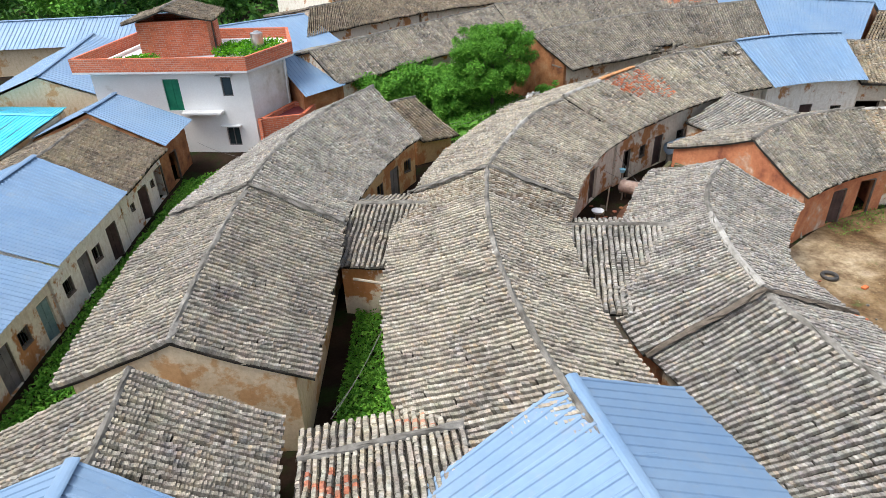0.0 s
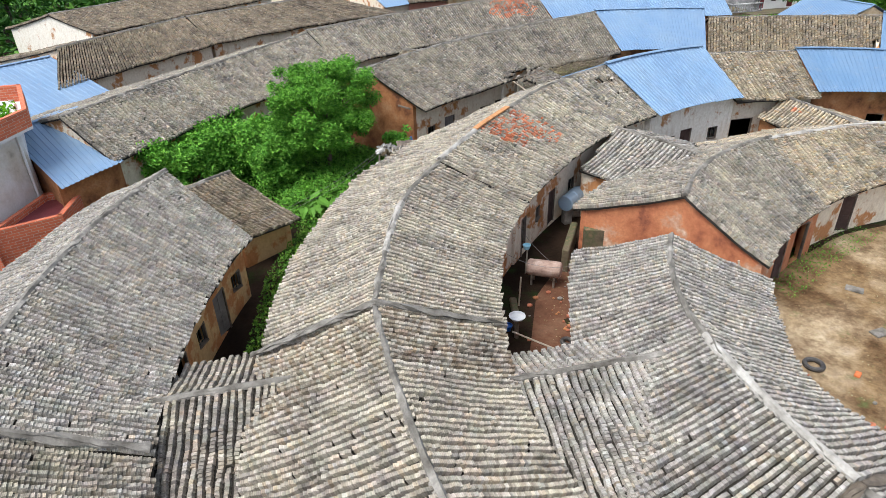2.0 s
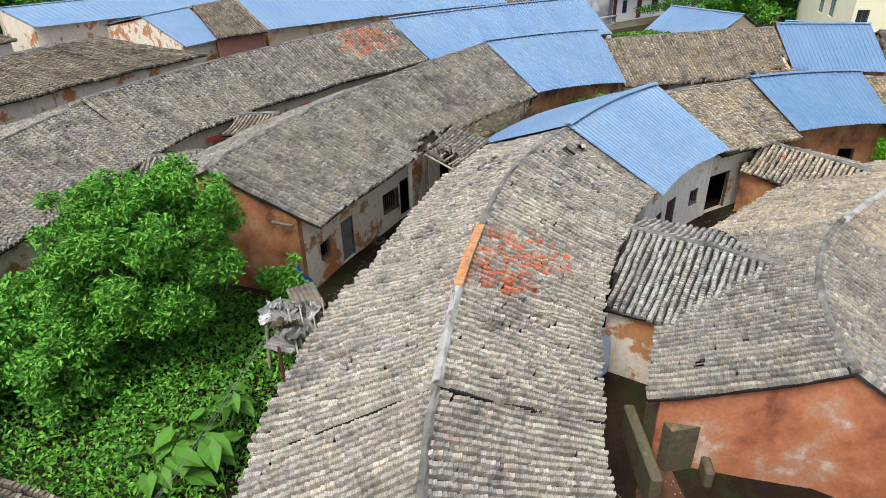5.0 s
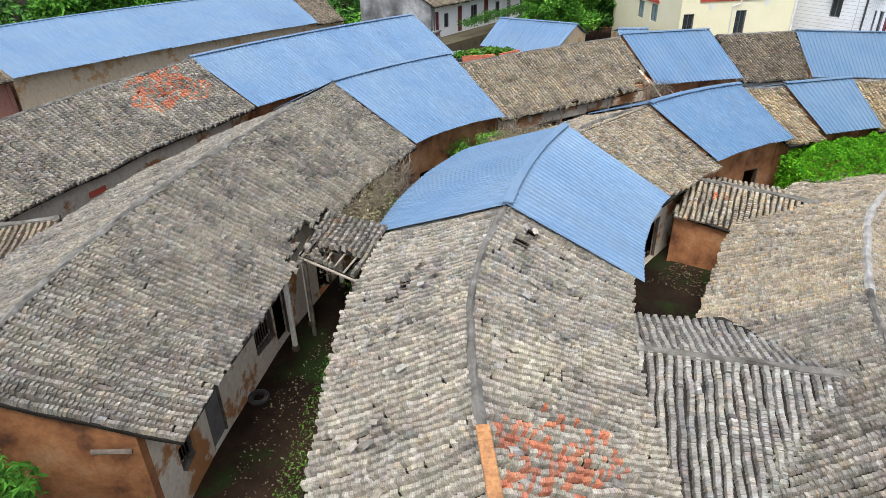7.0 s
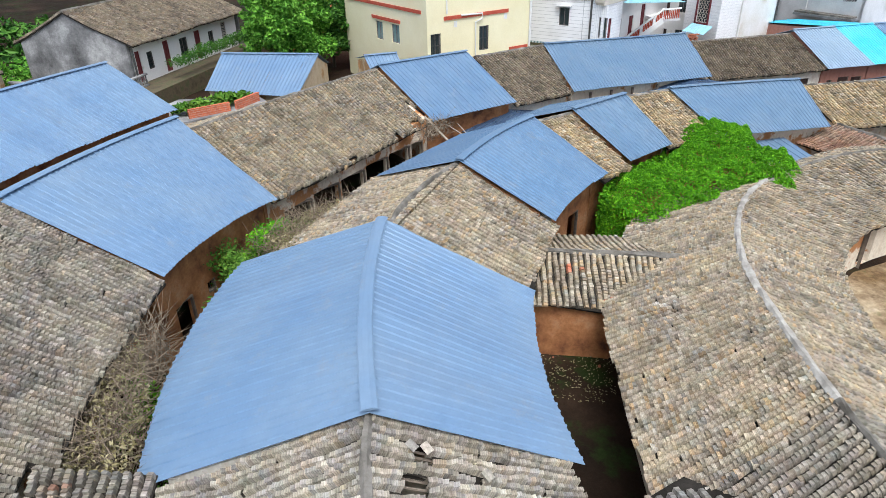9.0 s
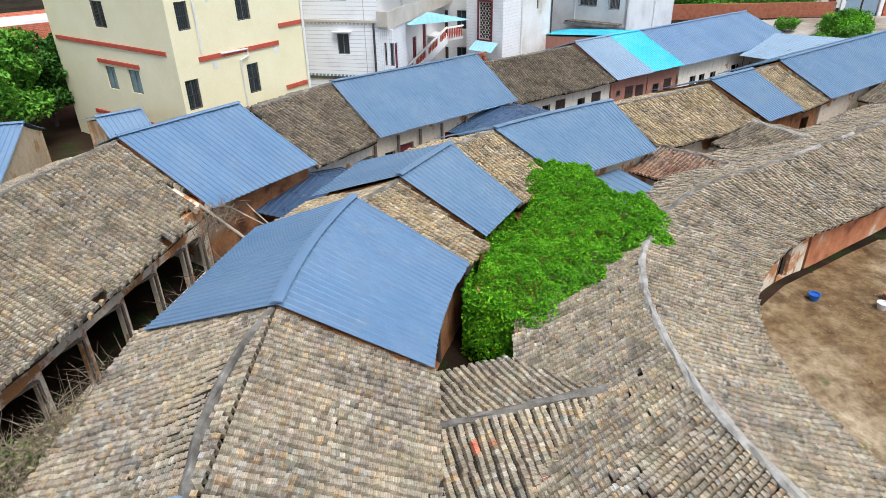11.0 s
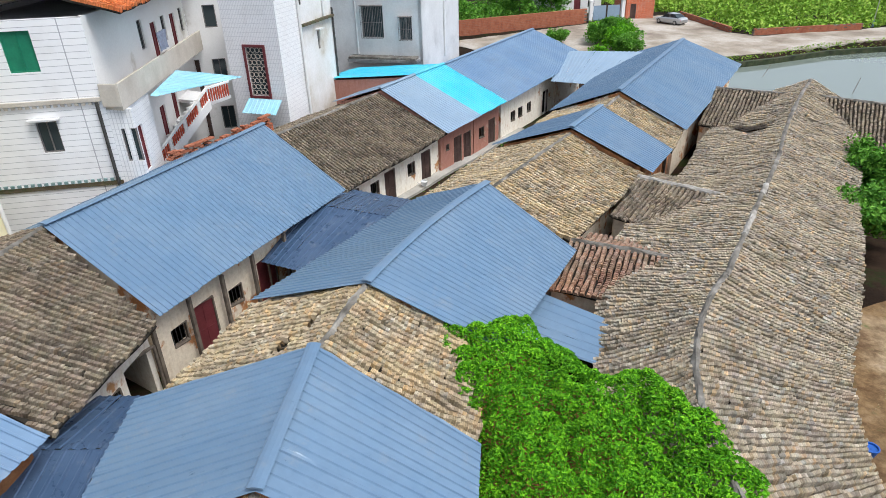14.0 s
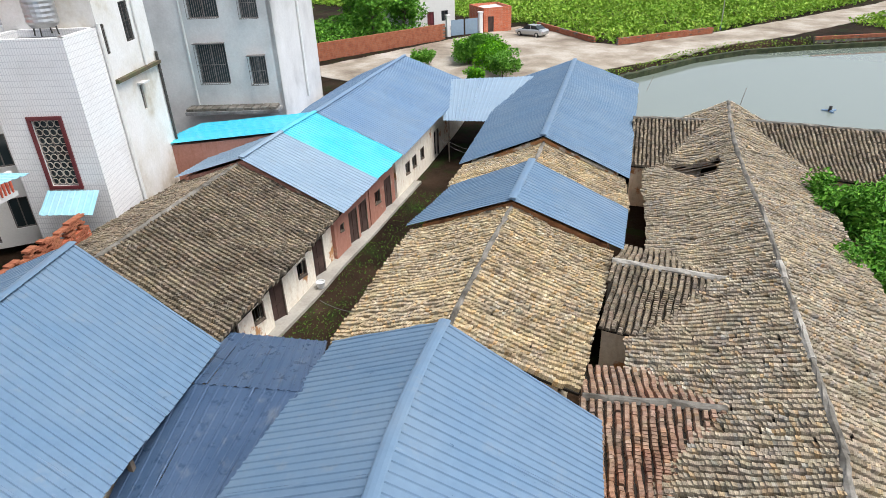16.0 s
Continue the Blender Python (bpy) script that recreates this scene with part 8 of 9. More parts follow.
# ---------- car ----------
def car(x, y, yaw):
    m = Matrix.Translation((x, y, gz(x, y) + 0.05)) @ Matrix.Rotation(yaw, 4, "Z")
    e = empty("parked_car", (x, y, gz(x, y) + 0.05), "silver saloon car parked on the concrete", "car")
    paint, _, _, b = material("silver_paint")
    b.inputs["Base Color"].default_value, b.inputs["Metallic"].default_value, b.inputs["Roughness"].default_value = (0.55, 0.56, 0.56, 1), 0.6, 0.3
    rubber = surface("tyre_rubber", [(0.3, (0.02, 0.02, 0.02)), (0.7, (0.035, 0.035, 0.035))])
    lampm, _, _, b = material("lamp_glass")
    b.inputs["Base Color"].default_value, b.inputs["Roughness"].default_value = (0.6, 0.6, 0.6, 1), 0.1
    # cross-sections along the length: x, half width, sill, shoulder
    secs = [(-2.3, 0.70, 0.45, 0.72), (-2.15, 0.80, 0.28, 0.92), (-1.6, 0.86, 0.22, 0.97), (-0.6, 0.88, 0.2, 0.93), (0.5, 0.88, 0.2, 0.90), (1.2, 0.87, 0.22, 0.86), (1.9, 0.82, 0.26, 0.76), (2.25, 0.68, 0.4, 0.62)]
    bm = bmesh.new()
    prev = None
    for sx, w, lo, hi in secs:
        ring = [bm.verts.new(m @ Vector((sx, yy, zz))) for yy, zz in ((-w * 0.9, lo), (-w, lo + 0.14), (-w, hi - 0.16), (-w * 0.88, hi), (0, hi + 0.03), (w * 0.88, hi), (w, hi - 0.16), (w, lo + 0.14), (w * 0.9, lo))]
        if prev:
            for i in range(8):
                bm.faces.new((prev[i], prev[i + 1], ring[i + 1], ring[i]))
            bm.faces.new((prev[8], prev[0], ring[0], ring[8]))
        else:
            bm.faces.new(ring[::-1])
        prev = ring
    bm.faces.new(prev)
    bmesh.ops.recalc_face_normals(bm, faces=bm.faces)
    body = part("body", bm, paint, e)
    bm = bmesh.new()
    cab = [(-1.75, 0.78, 0.95), (-1.0, 0.64, 1.38), (0.25, 0.64, 1.40), (1.15, 0.76, 0.88)]
    prev = None
    for sx, w, z in cab:
        ring = [bm.verts.new(m @ Vector((sx, yy, zz))) for yy, zz in ((-w - 0.03, 0.88), (-w, z), (w, z), (w + 0.03, 0.88))]
        if prev:
            for i in range(3):
                bm.faces.new((prev[i], prev[i + 1], ring[i + 1], ring[i]))
        prev = ring
    bmesh.ops.recalc_face_normals(bm, faces=bm.faces)
    part("glass", bm, M_GLASS, e, "dark car glass")
    bm = bmesh.new()
    box(bm, m @ Matrix.Translation((-0.38, 0, 1.385)), 1.3, 1.26, 0.035, 0.015)
    part("roof", bm, paint, e)
    for sy in (-1, 1):
        bm = bmesh.new()
        box(bm, m @ Matrix.Translation((-0.35, sy * 0.685, 0.95)) @ Matrix.Rotation(-sy * 0.24, 4, "X"), 0.06, 0.03, 0.44)
        part("pillar", bm, paint, e)
        for sx in (-1.4, 1.4):
            bm = bmesh.new()
            c = m @ Vector((sx, sy * 0.79, 0.31))
            ax = (m.to_3x3() @ Vector((0, sy, 0)))
            tube(bm, [c - ax * 0.1, c + ax * 0.1], 0.31, 18)
            w = part("wheel", bm, rubber, e)
            bm = bmesh.new()
            tube(bm, [c + ax * 0.1, c + ax * 0.115], [0.2, 0.17], 14)
            part("rim", bm, M_STEEL, w)
        for sx in (-2.24, 2.14):
            bm = bmesh.new()
            box(bm, m @ Matrix.Translation((sx, sy * 0.58, 0.58)), 0.08, 0.3, 0.13, 0.02)
            part("light", bm, lampm if sx > 0 else M_REDPAINT, e)


car(89.9, -38.6, math.atan2(0.6, -5.2) + math.pi)

# street lamp, pole and float in the pond
sl_ob = empty("street_lamp", (70.3, -53.4, 0), "slim grey street lamp beside the road", "street lamp")
bm = bmesh.new()
tube(bm, [(70.3, -53.4, -0.2), (70.3, -53.4, 5.6), (69.7, -52.9, 6.0)], [0.07, 0.05, 0.035], 8)
part("pole", bm, M_STEEL, sl_ob)
bm = bmesh.new()
box(bm, Matrix.Translation((69.4, -52.6, 5.95)) @ Matrix.Rotation(2.2, 4, "Z"), 0.7, 0.2, 0.08, 0.02)
part("lamp_head", bm, M_GREYDOOR, sl_ob)
bm = bmesh.new()
tube(bm, [(70.3, -53.4, 0), (70.3, -53.4, 0.9)], 0.11, 8)
part("painted_base", bm, M_BLUE, sl_ob, "blue painted base")
bm = bmesh.new()
tube(bm, [(58.6, -20.4, -3.0), (58.2, -21.6, 0.6)], [0.035, 0.02], 6)
tagged(part("pond_pole", bm, M_WOOD, None, "thin wooden pole standing in the pond"), category="pole")
bm = bmesh.new()
tube(bm, [(67.2, -20.0, -3.0), (66.7, -22.4, 0.5)], [0.03, 0.012], 6)
tagged(part("pond_pole", bm, M_WOOD, None, "thin wooden pole standing in the pond"), category="pole")
fl = empty("aerator", (51.8, -22.7, -0.75), "small blue floating pond aerator", "aerator")
for i in range(3):
    bm = bmesh.new()
    a = i * 2.094
    tube(bm, [(51.8 + 0.15 * math.cos(a), -22.7 + 0.15 * math.sin(a), -0.73), (51.8 + 0.6 * math.cos(a), -22.7 + 0.6 * math.sin(a), -0.73)], [0.13, 0.1], 8)
    part("float", bm, M_BLUE, fl)
bm = bmesh.new()
tube(bm, [(51.8, -22.7, -0.78), (51.8, -22.7, -0.3)], [0.16, 0.12], 8)
part("motor", bm, M_IRON, fl)


# ---------- yard clutter ----------
def tyre(x, y, r=0.3, label="old black tyre lying on the ground"):
    bm = bmesh.new()
    g = gz(x, y)
    k, j = 20, 8
    rings = []
    for i in range(k):
        a = 2 * math.pi * i / k
        c = Vector((x + r * math.cos(a), y + r * math.sin(a), g + 0.09))
        o = Vector((math.cos(a), math.sin(a), 0))
        rings.append([bm.verts.new(c + (o * math.cos(2 * math.pi * q / j) + Vector((0, 0, math.sin(2 * math.pi * q / j)))) * 0.09) for q in range(j)])
    for i in range(k):
        for q in range(j):
            bm.faces.new((rings[i][q], rings[(i + 1) % k][q], rings[(i + 1) % k][(q + 1) % j], rings[i][(q + 1) % j]))
    tagged(part("tyre", bm, M_IRON, None, label), category="tyre")


tyre(17.5, 24.0)
tyre(16.4, 26.9, 0.32)
tyre(14.1, 49.3, 0.26)


def pot(x, y, r, h, mat, label, name="pot", soil=True, z=None):
    """An open round vessel with a rim."""
    g = gz(x, y) if z is None else z
    bm = bmesh.new()
    prof = [(0.02, 0.0), (r * 0.7, 0.0), (r * 0.95, h * 0.7), (r, h * 0.92), (r * 1.08, h * 0.94), (r * 1.08, h), (r * 0.9, h), (r * 0.86, h * 0.8), (0.02, h * 0.75)]
    prev = None
    for rr, zz in prof:
        ring = [bm.verts.new((x + rr * math.cos(i * math.pi / 9), y + rr * math.sin(i * math.pi / 9), g + zz)) for i in range(18)]
        if prev:
            for i in range(18):
                bm.faces.new((prev[i], prev[(i + 1) % 18], ring[(i + 1) % 18], ring[i]))
        prev = ring
    bmesh.ops.recalc_face_normals(bm, faces=bm.faces)
    tagged(part(name, bm, mat, None, label), category=name.replace("_", " "))


M_BLUEPLASTIC = surface("blue_plastic", [(0.3, (0.02, 0.10, 0.42)), (0.7, (0.03, 0.15, 0.5))], 2, 10, 0.15, rough=0.45)
M_WHITEPLASTIC = surface("white_plastic", [(0.3, (0.6, 0.62, 0.64)), (0.7, (0.75, 0.76, 0.77))], 2, 10, 0.15, rough=0.45)
M_TERRACOTTA = surface("terracotta", [(0.3, (0.26, 0.12, 0.07)), (0.7, (0.38, 0.19, 0.11))], 2, 14, 0.3)
pot(38.6, 23.2, 0.22, 0.3, M_BLUEPLASTIC, "blue plastic tub with a plant in the court", "tub")
pot(8.07, 29.2, 0.3, 0.16, M_WHITEPLASTIC, "white enamel basin on a post in the yard", "basin", z=0.95)
bm = bmesh.new()
tube(bm, [(8.07, 29.2, -0.1), (8.07, 29.2, 0.95)], 0.09, 7)
tagged(part("stump", bm, M_WOOD, None, "wooden stump holding a basin"), category="stump")
pot(62.0, 26.0, 0.42, 0.5, M_TERRACOTTA, "large terracotta pot on the raised walk", "plant_pot", z=gz(62, 26) + 0.21)
pot(64.2, 21.3, 0.2, 0.3, M_WHITEPLASTIC, "white bucket beside a door", "bucket", z=gz(64.2, 21.3) + 0.21)
pot(32.6, 39.6, 0.3, 0.25, M_IRON, "black basin in a damp yard", "basin")
for i, (x, y) in enumerate(((37.4, 21.0), (36.6, 19.6), (37.9, 20.2))):
    pot(x, y, 0.22, 0.3, M_TERRACOTTA if i else M_GREYCON, "clay pot in the court", "plant_pot")
# drum lying under the eave
dr_ob = empty("steel_drum", (14.7, 36.95, 0.6), "pale blue steel drum on its side", "drum")
bm = bmesh.new()
tube(bm, [(14.1, 36.6, 1.45), (14.13, 36.62, 1.45), (14.7, 37.03, 1.45), (14.73, 37.05, 1.45), (15.4, 37.54, 1.45)], [0.38, 0.41, 0.38, 0.41, 0.38], 18)
part("drum_body", bm, M_LIGHTBLUE, dr_ob)
for x, y in ((14.35, 36.78), (15.15, 37.34)):
    bm = bmesh.new()
    box(bm, Matrix.Translation((x, y, -0.1)), 0.4, 0.4, 1.22)
    part("block_support", bm, M_MORTAR, dr_ob)
# cement tub on props, mossy walls and a low clay annexe in the small yard
M_PINKCON = surface("pinkish_cement", [(0.3, (0.20, 0.13, 0.10)), (0.5, (0.36, 0.25, 0.20)), (0.7, (0.46, 0.36, 0.30))], 2.5, 12, 0.4)
tb = empty("cement_tub", (10.75, 32.2, gz(10.75, 32.2)), "pinkish cement tub lying on timber props", "tub")
bm = bmesh.new()
tube(bm, [(10.15, 32.62, 0.92), (10.2, 32.58, 0.92), (10.75, 32.2, 0.92), (11.3, 31.82, 0.92), (11.35, 31.78, 0.92)], [0.3, 0.36, 0.37, 0.36, 0.3], 18)
part("tub_body", bm, M_PINKCON, tb)
for x, y in ((10.2, 32.3), (10.5, 32.65), (11.0, 31.75), (11.3, 32.1)):
    bm = bmesh.new()
    tube(bm, [(x, y, gz(x, y) - 0.1), (x, y, 0.72)], 0.05, 6)
    part("prop", bm, M_WOOD, tb)
for a, b2, h, w in (((13.75, 35.0), (12.05, 32.75), 1.3, 0.32), ((14.5, 32.9), (13.85, 32.25), 0.75, 0.25), ((9.0, 31.6), (8.6, 30.4), 0.35, 0.3)):
    mid = ((a[0] + b2[0]) / 2, (a[1] + b2[1]) / 2)
    bm = bmesh.new()
    box(bm, Matrix.Translation((*mid, gz(*mid) - 0.2)) @ Matrix.Rotation(math.atan2(b2[1] - a[1], b2[0] - a[0]), 4, "Z"), math.hypot(b2[0] - a[0], b2[1] - a[1]), w, h, 0.05)
    tagged(part("garden_wall", bm, M_MOSSY, None, "low mossy clay yard wall"), category="wall")
bm = bmesh.new()
prism(bm, [(13.75, 34.45), (13.3, 33.3), (14.9, 32.5), (15.4, 33.7)], -0.1, 1.75)
tagged(part("clay_annexe", bm, M_MOSSY, None, "low brown clay annexe against the red gable"), category="annexe")
for x, y in ((9.05, 31.1), (10.35, 33.2)):
    bm = bmesh.new()
    tube(bm, [(x, y, gz(x, y) - 0.1), (x + 0.05, y, 1.5)], 0.035, 6)
    tagged(part("timber_stake", bm, M_PALEWOOD, None, "upright timber stake in the yard"), category="stake")
pot(10.35, 33.2, 0.17, 0.2, M_PALECYAN, "pale blue bucket hung on a stake", "bucket", z=1.45)
pot(7.95, 29.75, 0.17, 0.24, M_BLUEPLASTIC, "blue plastic pail beside a basin", "pail", z=gz(7.95, 29.75))
for x, y in ((9.75, 28.2), (9.45, 27.75)):
    tyre(x, y, 0.2, "small black tyre standing about in the yard")


def stick(name, label, pts, r, mat=M_PALEWOOD, cat="pole"):
    bm = bmesh.new()
    tube(bm, pts, r, 6)
    return tagged(part(name, bm, mat, None, label), category=cat)


stick("bamboo_pole", "pale bamboo pole leaning on a broken eave", [(45.6, 47.2, 4.0), (44.2, 45.2, 2.6), (43.2, 43.8, 1.6)], 0.06)
stick("bamboo_pole", "pale bamboo pole across the lane", [(47.2, 46.4, 3.2), (44.6, 44.4, 3.0), (43.6, 43.6, 2.9)], 0.035)
stick("bamboo_pole", "pale bamboo pole across the lane", [(47.4, 45.6, 3.1), (43.8, 43.9, 2.8)], 0.03)
stick("bamboo_pole", "broken bamboo pole in the yard", [(7.6, 28.6, 0.9), (9.6, 27.0, 0.25)], 0.035)
for i in range(4):
    t = i / 3
    stick("timber_prop", "weathered timber prop under the court eave", [(17.0 + t * 1.0, 27.3 + t * 0.2, 0.0), (16.7 + t * 0.8, 27.8 + t * 0.3, 2.35)], 0.05, M_PALEWOOD)
stick("timber_post", "upright timber post beside a passage", [(-2.3, 21.0, -0.3), (-2.3, 21.0, 2.2)], 0.07)
stick("timber_beam", "weathered beam over a passage", [(-3.7, 21.9, 2.05), (-1.9, 21.3, 2.05)], 0.06)


def wire(label, a, b2, sag, r=0.008):
    a, b2 = Vector(a), Vector(b2)
    pts = [tuple(a.lerp(b2, t / 10) - Vector((0, 0, sag * 4 * (t / 10) * (1 - t / 10)))) for t in range(11)]
    stick("wire", label, pts, r, M_GREYDOOR, "wire")


wire("grey cable slung between eaves", (-3.6, 14.2, 1.9), (-1.9, 19.8, 2.3), 0.3)
wire("grey cable slung between eaves", (-3.6, 14.6, 1.8), (-1.9, 20.4, 2.3), 0.5)
wire("grey cable slung between eaves", (8.4, 31.3, 2.7), (11.2, 30.0, 2.3), 0.4)
wire("grey cable slung between eaves", (9.8, 33.4, 2.9), (11.4, 31.6, 1.0), 0.3)
wire("grey cable slung over the garden", (-0.6, 36.8, 3.2), (6.2, 42.6, 3.4), 0.3)
wire("grey cable slung over the garden", (-0.6, 37.0, 3.1), (6.4, 43.0, 3.2), 0.5)
wire("grey cable slung across the lane", (-15.4, 38.6, 2.2), (-11.0, 34.5, 2.6), 0.2)
wire("grey cable slung across the lane", (60.9, 24.0, 1.9), (58.6, 23.4, 2.0), 0.25)
wire("grey cable slung across the lane", (69.2, 6.2, 1.9), (64.6, 6.6, 2.0), 0.35)
wire("grey cable slung across the lane", (69.2, 6.6, 2.0), (64.4, 7.0, 2.0), 0.5)

# ruined hut of sheets and plastic beside the tree
M_PLASTICSHEET = surface("plastic_sheet", [(0.36, (0.14, 0.13, 0.11)), (0.5, (0.46, 0.44, 0.40)), (0.66, (0.72, 0.71, 0.68))], 3.0, 12, 0.3, rough=0.5)
M_OLDSHEET = surface("grey_cement_sheet", [(0.3, (0.10, 0.095, 0.085)), (0.55, (0.22, 0.21, 0.19)), (0.75, (0.34, 0.33, 0.30))], 2.0, 10, 0.4)
rh = empty("ruined_hut", (7.3, 43.2, gz(7.3, 43.2)), "collapsed hut of broken sheets plastic and timber", "hut")
rr = random.Random(9)
for i in range(5):
    bm = bmesh.new()
    x, y = 6.2 + (i % 3) * 0.9, 42.4 + (i // 3) * 1.4
    tube(bm, [(x, y, 0.2), (x + rr.uniform(-0.2, 0.2), y + rr.uniform(-0.2, 0.2), 2.7)], 0.05, 6)
    part("post", bm, M_PALEWOOD if i % 2 else M_REDDOOR, rh)


def sheet(name, mat, c, w, h, yaw, tilt, wave, rumple, label=""):
    """A bent sheet with thickness, waved along its width."""
    bm = bmesh.new()
    m = Matrix.Translation(c) @ Matrix.Rotation(yaw, 4, "Z") @ Matrix.Rotation(tilt, 4, "X")
    nu = 13
    grid = [[bm.verts.new(m @ Vector(((a / (nu - 1) - 0.5) * w, (b / 4 - 0.5) * h, wave * math.sin(a * math.pi) + wave * (a % 2) + rr.gauss(0, rumple)))) for b in range(5)] for a in range(nu)]
    for a in range(nu - 1):
        for b in range(4):
            bm.faces.new((grid[a][b], grid[a + 1][b], grid[a + 1][b + 1], grid[a][b + 1]))
    ext = bmesh.ops.extrude_face_region(bm, geom=list(bm.faces))
    bmesh.ops.translate(bm, vec=(0, 0, -0.025), verts=[v for v in ext["geom"] if isinstance(v, bmesh.types.BMVert)])
    bmesh.ops.recalc_face_normals(bm, faces=bm.faces)
    part(name, bm, mat, rh, label)


for i in range(6):
    sheet("corrugated_sheet", (M_OLDSHEET, M_OLDSHEET, M_WOOD)[i % 3], (6.7 + (i % 3) * 0.6 + rr.uniform(-0.15, 0.15), 42.8 + (i // 3) * 0.9 + (i % 3) * 0.25, 2.35 + (i // 3) * 0.3 + rr.uniform(0, 0.2)), rr.uniform(0.6, 1.0), rr.uniform(0.7, 1.3), 0.35 + rr.uniform(-0.6, 0.6), 0.3 + rr.uniform(-0.35, 0.3), 0.03, 0.02, "weathered corrugated cement sheet")
for i in range(16):
    sheet("plastic_sheet", (M_PLASTICSHEET, M_OLDSHEET, M_MOSSY)[i % 3], (6.2 + rr.random() * 1.7, 42.5 + rr.random() * 1.8, 2.6 + rr.random() * 0.4), rr.uniform(0.25, 0.65), rr.uniform(0.25, 0.6), rr.uniform(0, 3), rr.uniform(-0.8, 0.8), 0.01, 0.07, "torn plastic and rubbish on the roof")
for i in range(4):
    bm = bmesh.new()
    tube(bm, [(6.6 + i * 0.35, 41.9, 2.2 + 0.1 * (i % 2)), (7.1 + i * 0.4, 43.5, 3.0 + rr.uniform(-0.05, 0.12))], 0.03, 5)
    part("roof_pole", bm, M_PALEWOOD, rh)
bm = bmesh.new()
box(bm, Matrix.Translation((9.6, 47.0, 0.7)) @ Matrix.Rotation(0.9, 4, "Z") @ Matrix.Rotation(-0.4, 4, "X"), 1.1, 0.06, 1.5, 0.02)
tagged(part("tarpaulin", bm, M_BLUEPLASTIC, None, "blue tarpaulin hung beside a door"), category="tarpaulin")
# red paper strips over the doors of the outer row
for i, (x, y, z) in enumerate(((10.9, 60.35, 3.35), (17.4, 62.2, 3.5), (13.9, 61.55, 3.4))):
    bm = bmesh.new()
    box(bm, Matrix.Translation((x, y - 0.02, z)) @ Matrix.Rotation(0.24, 4, "Z"), 0.9, 0.03, 0.25)
    tagged(part("paper_strip", bm, M_REDPAINT, None, "red paper strip pasted over a door"), category="paper strip")
# rubble
for i in range(150):
    x, y = rr.choice([(9.5, 28.5), (9.8, 29.8), (10.8, 30.6), (16.8, 21.5), (31.5, 39.5), (30.6, 39.0), (32.5, 38.8), (45, 45), (20.5, 50.0)])
    x, y = x + rr.gauss(0, 0.9), y + rr.gauss(0, 1.0)
    bm = bmesh.new()
    bmesh.ops.create_icosphere(bm, subdivisions=1, radius=rr.uniform(0.05, 0.14), matrix=Matrix.Translation((x, y, gz(x, y) + 0.05)) @ Matrix.Diagonal((1, rr.uniform(0.6, 1), rr.uniform(0.4, 0.7), 1)))
    tagged(part("rubble_stone", bm, rr.choice((M_MORTAR, M_BRICKPIECE, M_CLAY)), None, "broken piece of brick on the ground"), category="rubble", group="rubble")
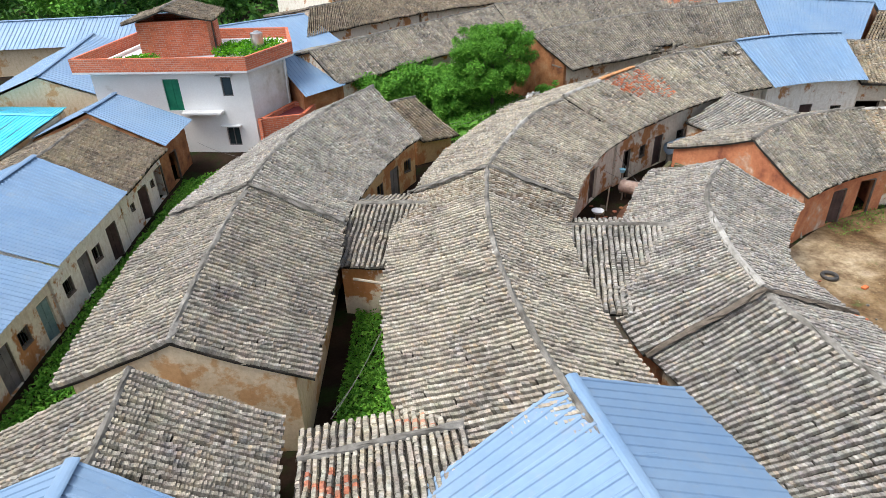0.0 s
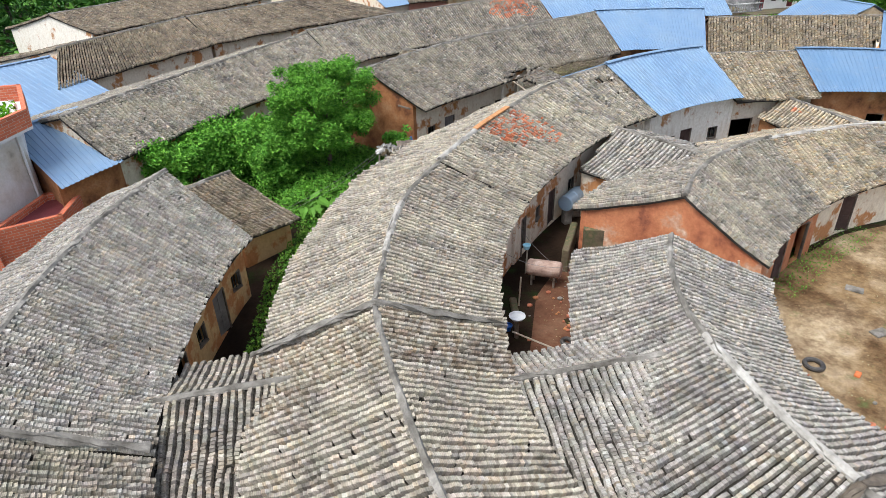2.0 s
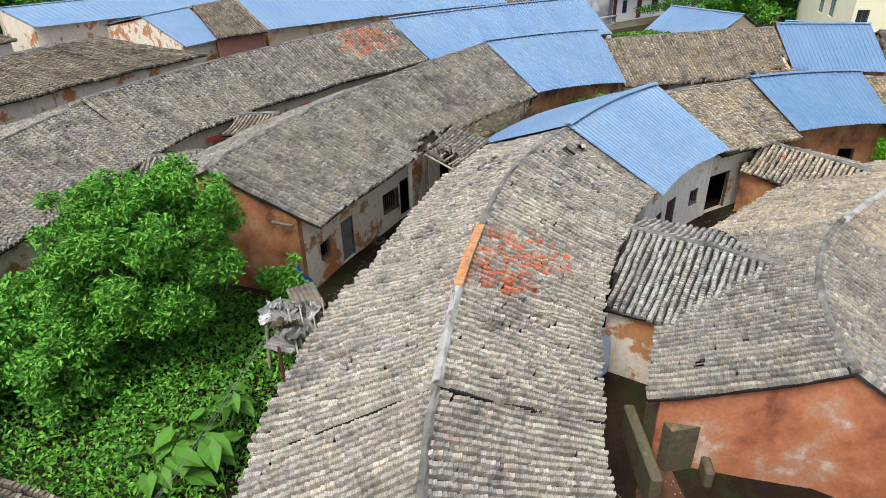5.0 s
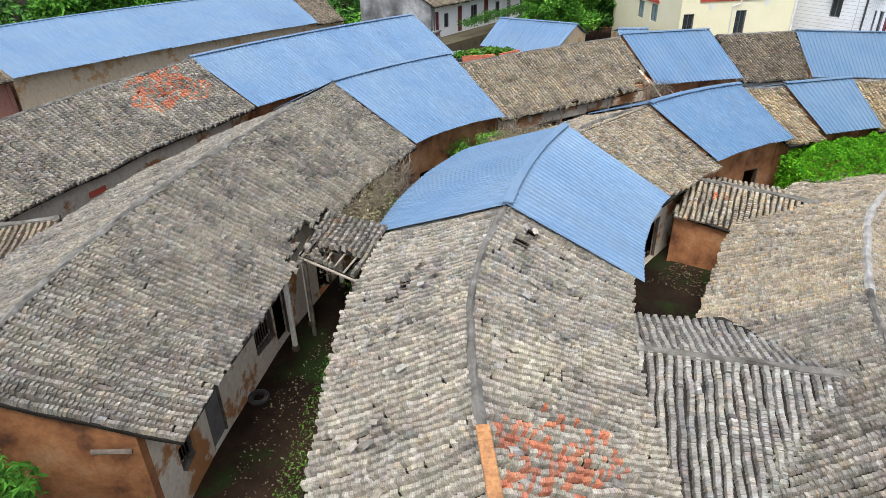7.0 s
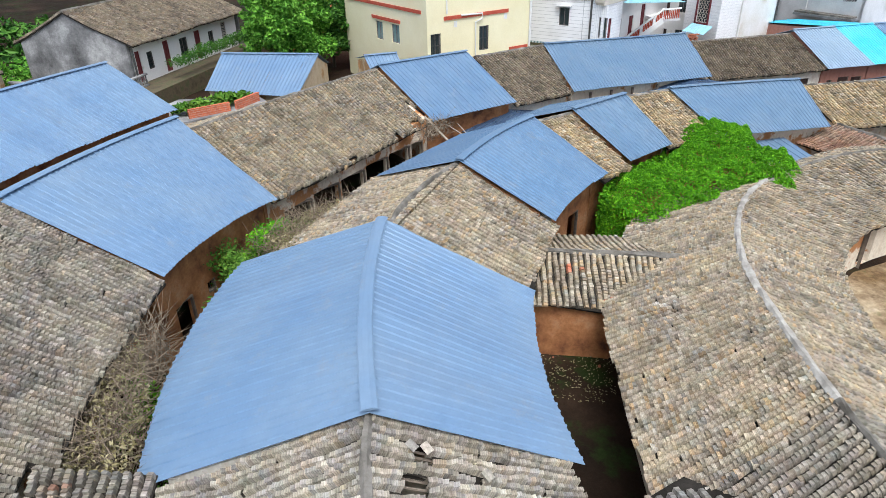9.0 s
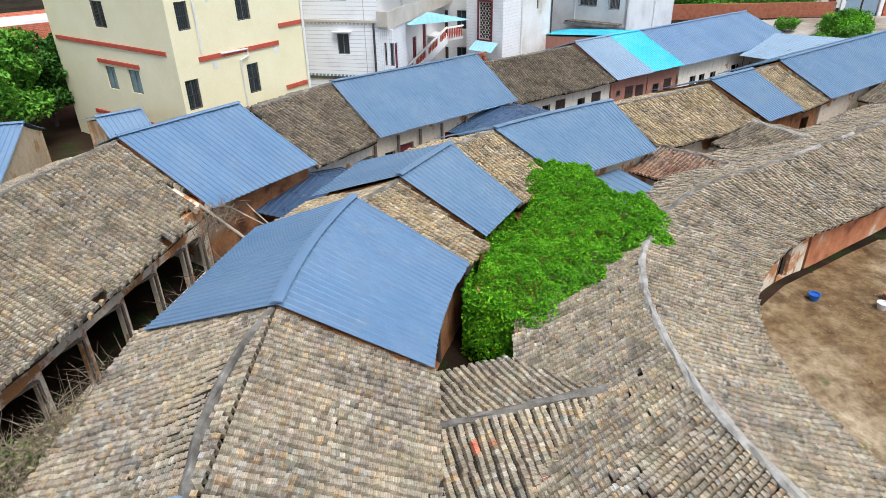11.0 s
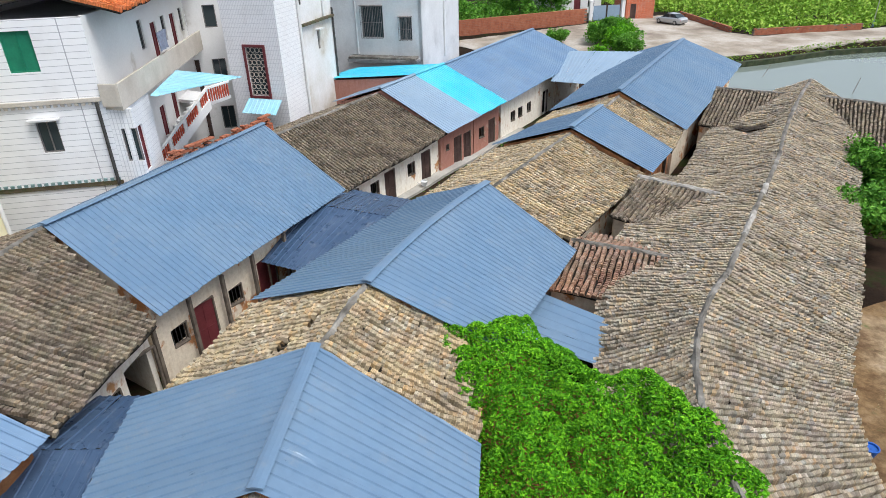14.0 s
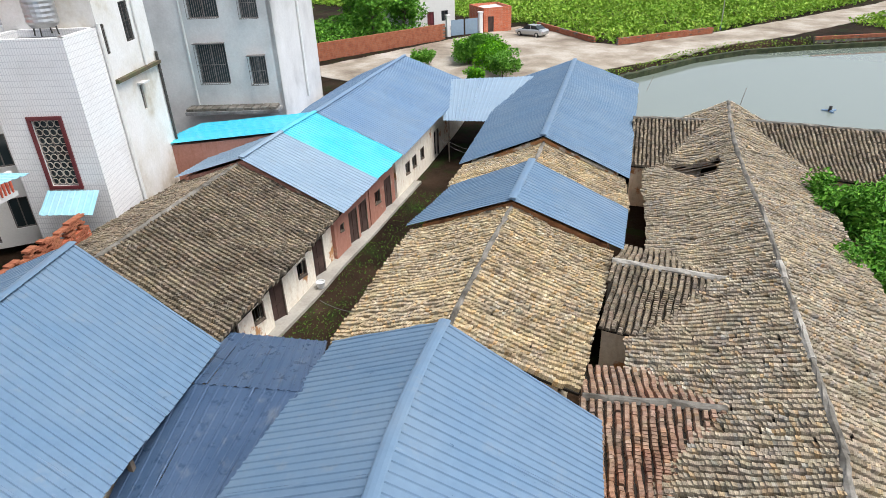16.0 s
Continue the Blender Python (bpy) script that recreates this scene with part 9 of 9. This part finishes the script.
# slipped tiles lying on the roofs
rt2 = random.Random(23)
slip_line = curve([(7.2, 35.6, 5.17), (11.6, 39.6, 5.37), (16.8, 43.0, 5.7), (20.6, 44.1, 5.9)])
for i in range(40):
    u = rt2.uniform(0.3, 0.97)
    p = slip_line(np.array([u]))[0]
    q = slip_line(np.array([u + 0.01]))[0]
    d = Vector((q[0] - p[0], q[1] - p[1], 0)).normalized()
    k = rt2.uniform(0.5, 2.6) * rt2.choice((-1, 1))
    n = Vector((d.y, -d.x, 0)) * k
    z = p[2] - abs(k) * 0.40 + 0.13
    bm = bmesh.new()
    m = Matrix.Translation((p[0] + n.x, p[1] + n.y, z)) @ Matrix.Rotation(math.atan2(n.y, n.x) + rt2.uniform(-0.9, 0.9), 4, "Z") @ Matrix.Rotation(0.38, 4, "Y")
    grid = [[bm.verts.new(m @ Vector((x, 0.09 * math.sin(a2), 0.05 * math.cos(a2)))) for a2 in (-1.2, -0.4, 0.4, 1.2)] for x in (-0.11, 0.11)]
    for j in range(3):
        bm.faces.new((grid[0][j], grid[1][j], grid[1][j + 1], grid[0][j + 1]))
    ext = bmesh.ops.extrude_face_region(bm, geom=list(bm.faces))
    bmesh.ops.translate(bm, vec=(0, 0, -0.015), verts=[v for v in ext["geom"] if isinstance(v, bmesh.types.BMVert)])
    bmesh.ops.recalc_face_normals(bm, faces=bm.faces)
    tagged(part("slipped_tile", bm, TILE[rt2.choice(("beige", "slate", "grey"))][1], None, "grey clay roof tile slipped out of its row"), category="roof tile", group="slipped tiles")
# retaining wall along the pond
pw = tagged(empty("pond_wall", (67, -36, -2)), "dark mossy retaining wall of the pond", "wall", kind="structure")
edge = [(x - 0.75, y + 0.1) for x, y in POND[:8]]
for a, b2 in zip(edge, edge[1:]):
    straight_wall(b2, a, -3.2, -0.22, [], pw, M_BANKMOSS, 0.5, name="wall_length")
# odds and ends in the court
bm = bmesh.new()
box(bm, Matrix.Translation((18.6, 23.1, gz(18.6, 23.1) + 0.01)) @ Matrix.Rotation(0.5, 4, "Z"), 0.3, 0.2, 0.12, 0.03)
tagged(part("crate", bm, M_ORANGE, None, "small faded orange crate on the court ground"), category="crate")
for i, (x, y) in enumerate(((21.4, 24.6), (20.2, 20.2), (23.0, 27.2))):
    bm = bmesh.new()
    box(bm, Matrix.Translation((x, y, gz(x, y))) @ Matrix.Rotation(i * 1.1, 4, "Z"), 0.7, 0.45, 0.09, 0.03)
    tagged(part("stone_slab", bm, M_MORTAR, None, "grey stone slab lying in the court"), category="slab", group="court slabs")
stick("timber_stub", "dark old beam end in the clay gable", [(8.68, 47.86, 4.0), (9.22, 47.19, 3.92)], 0.06, M_WOOD, "beam")
stick("timber_stub", "dark old beam end in the clay gable", [(5.95, 51.25, 4.42), (6.45, 50.65, 4.36)], 0.05, M_WOOD, "beam")
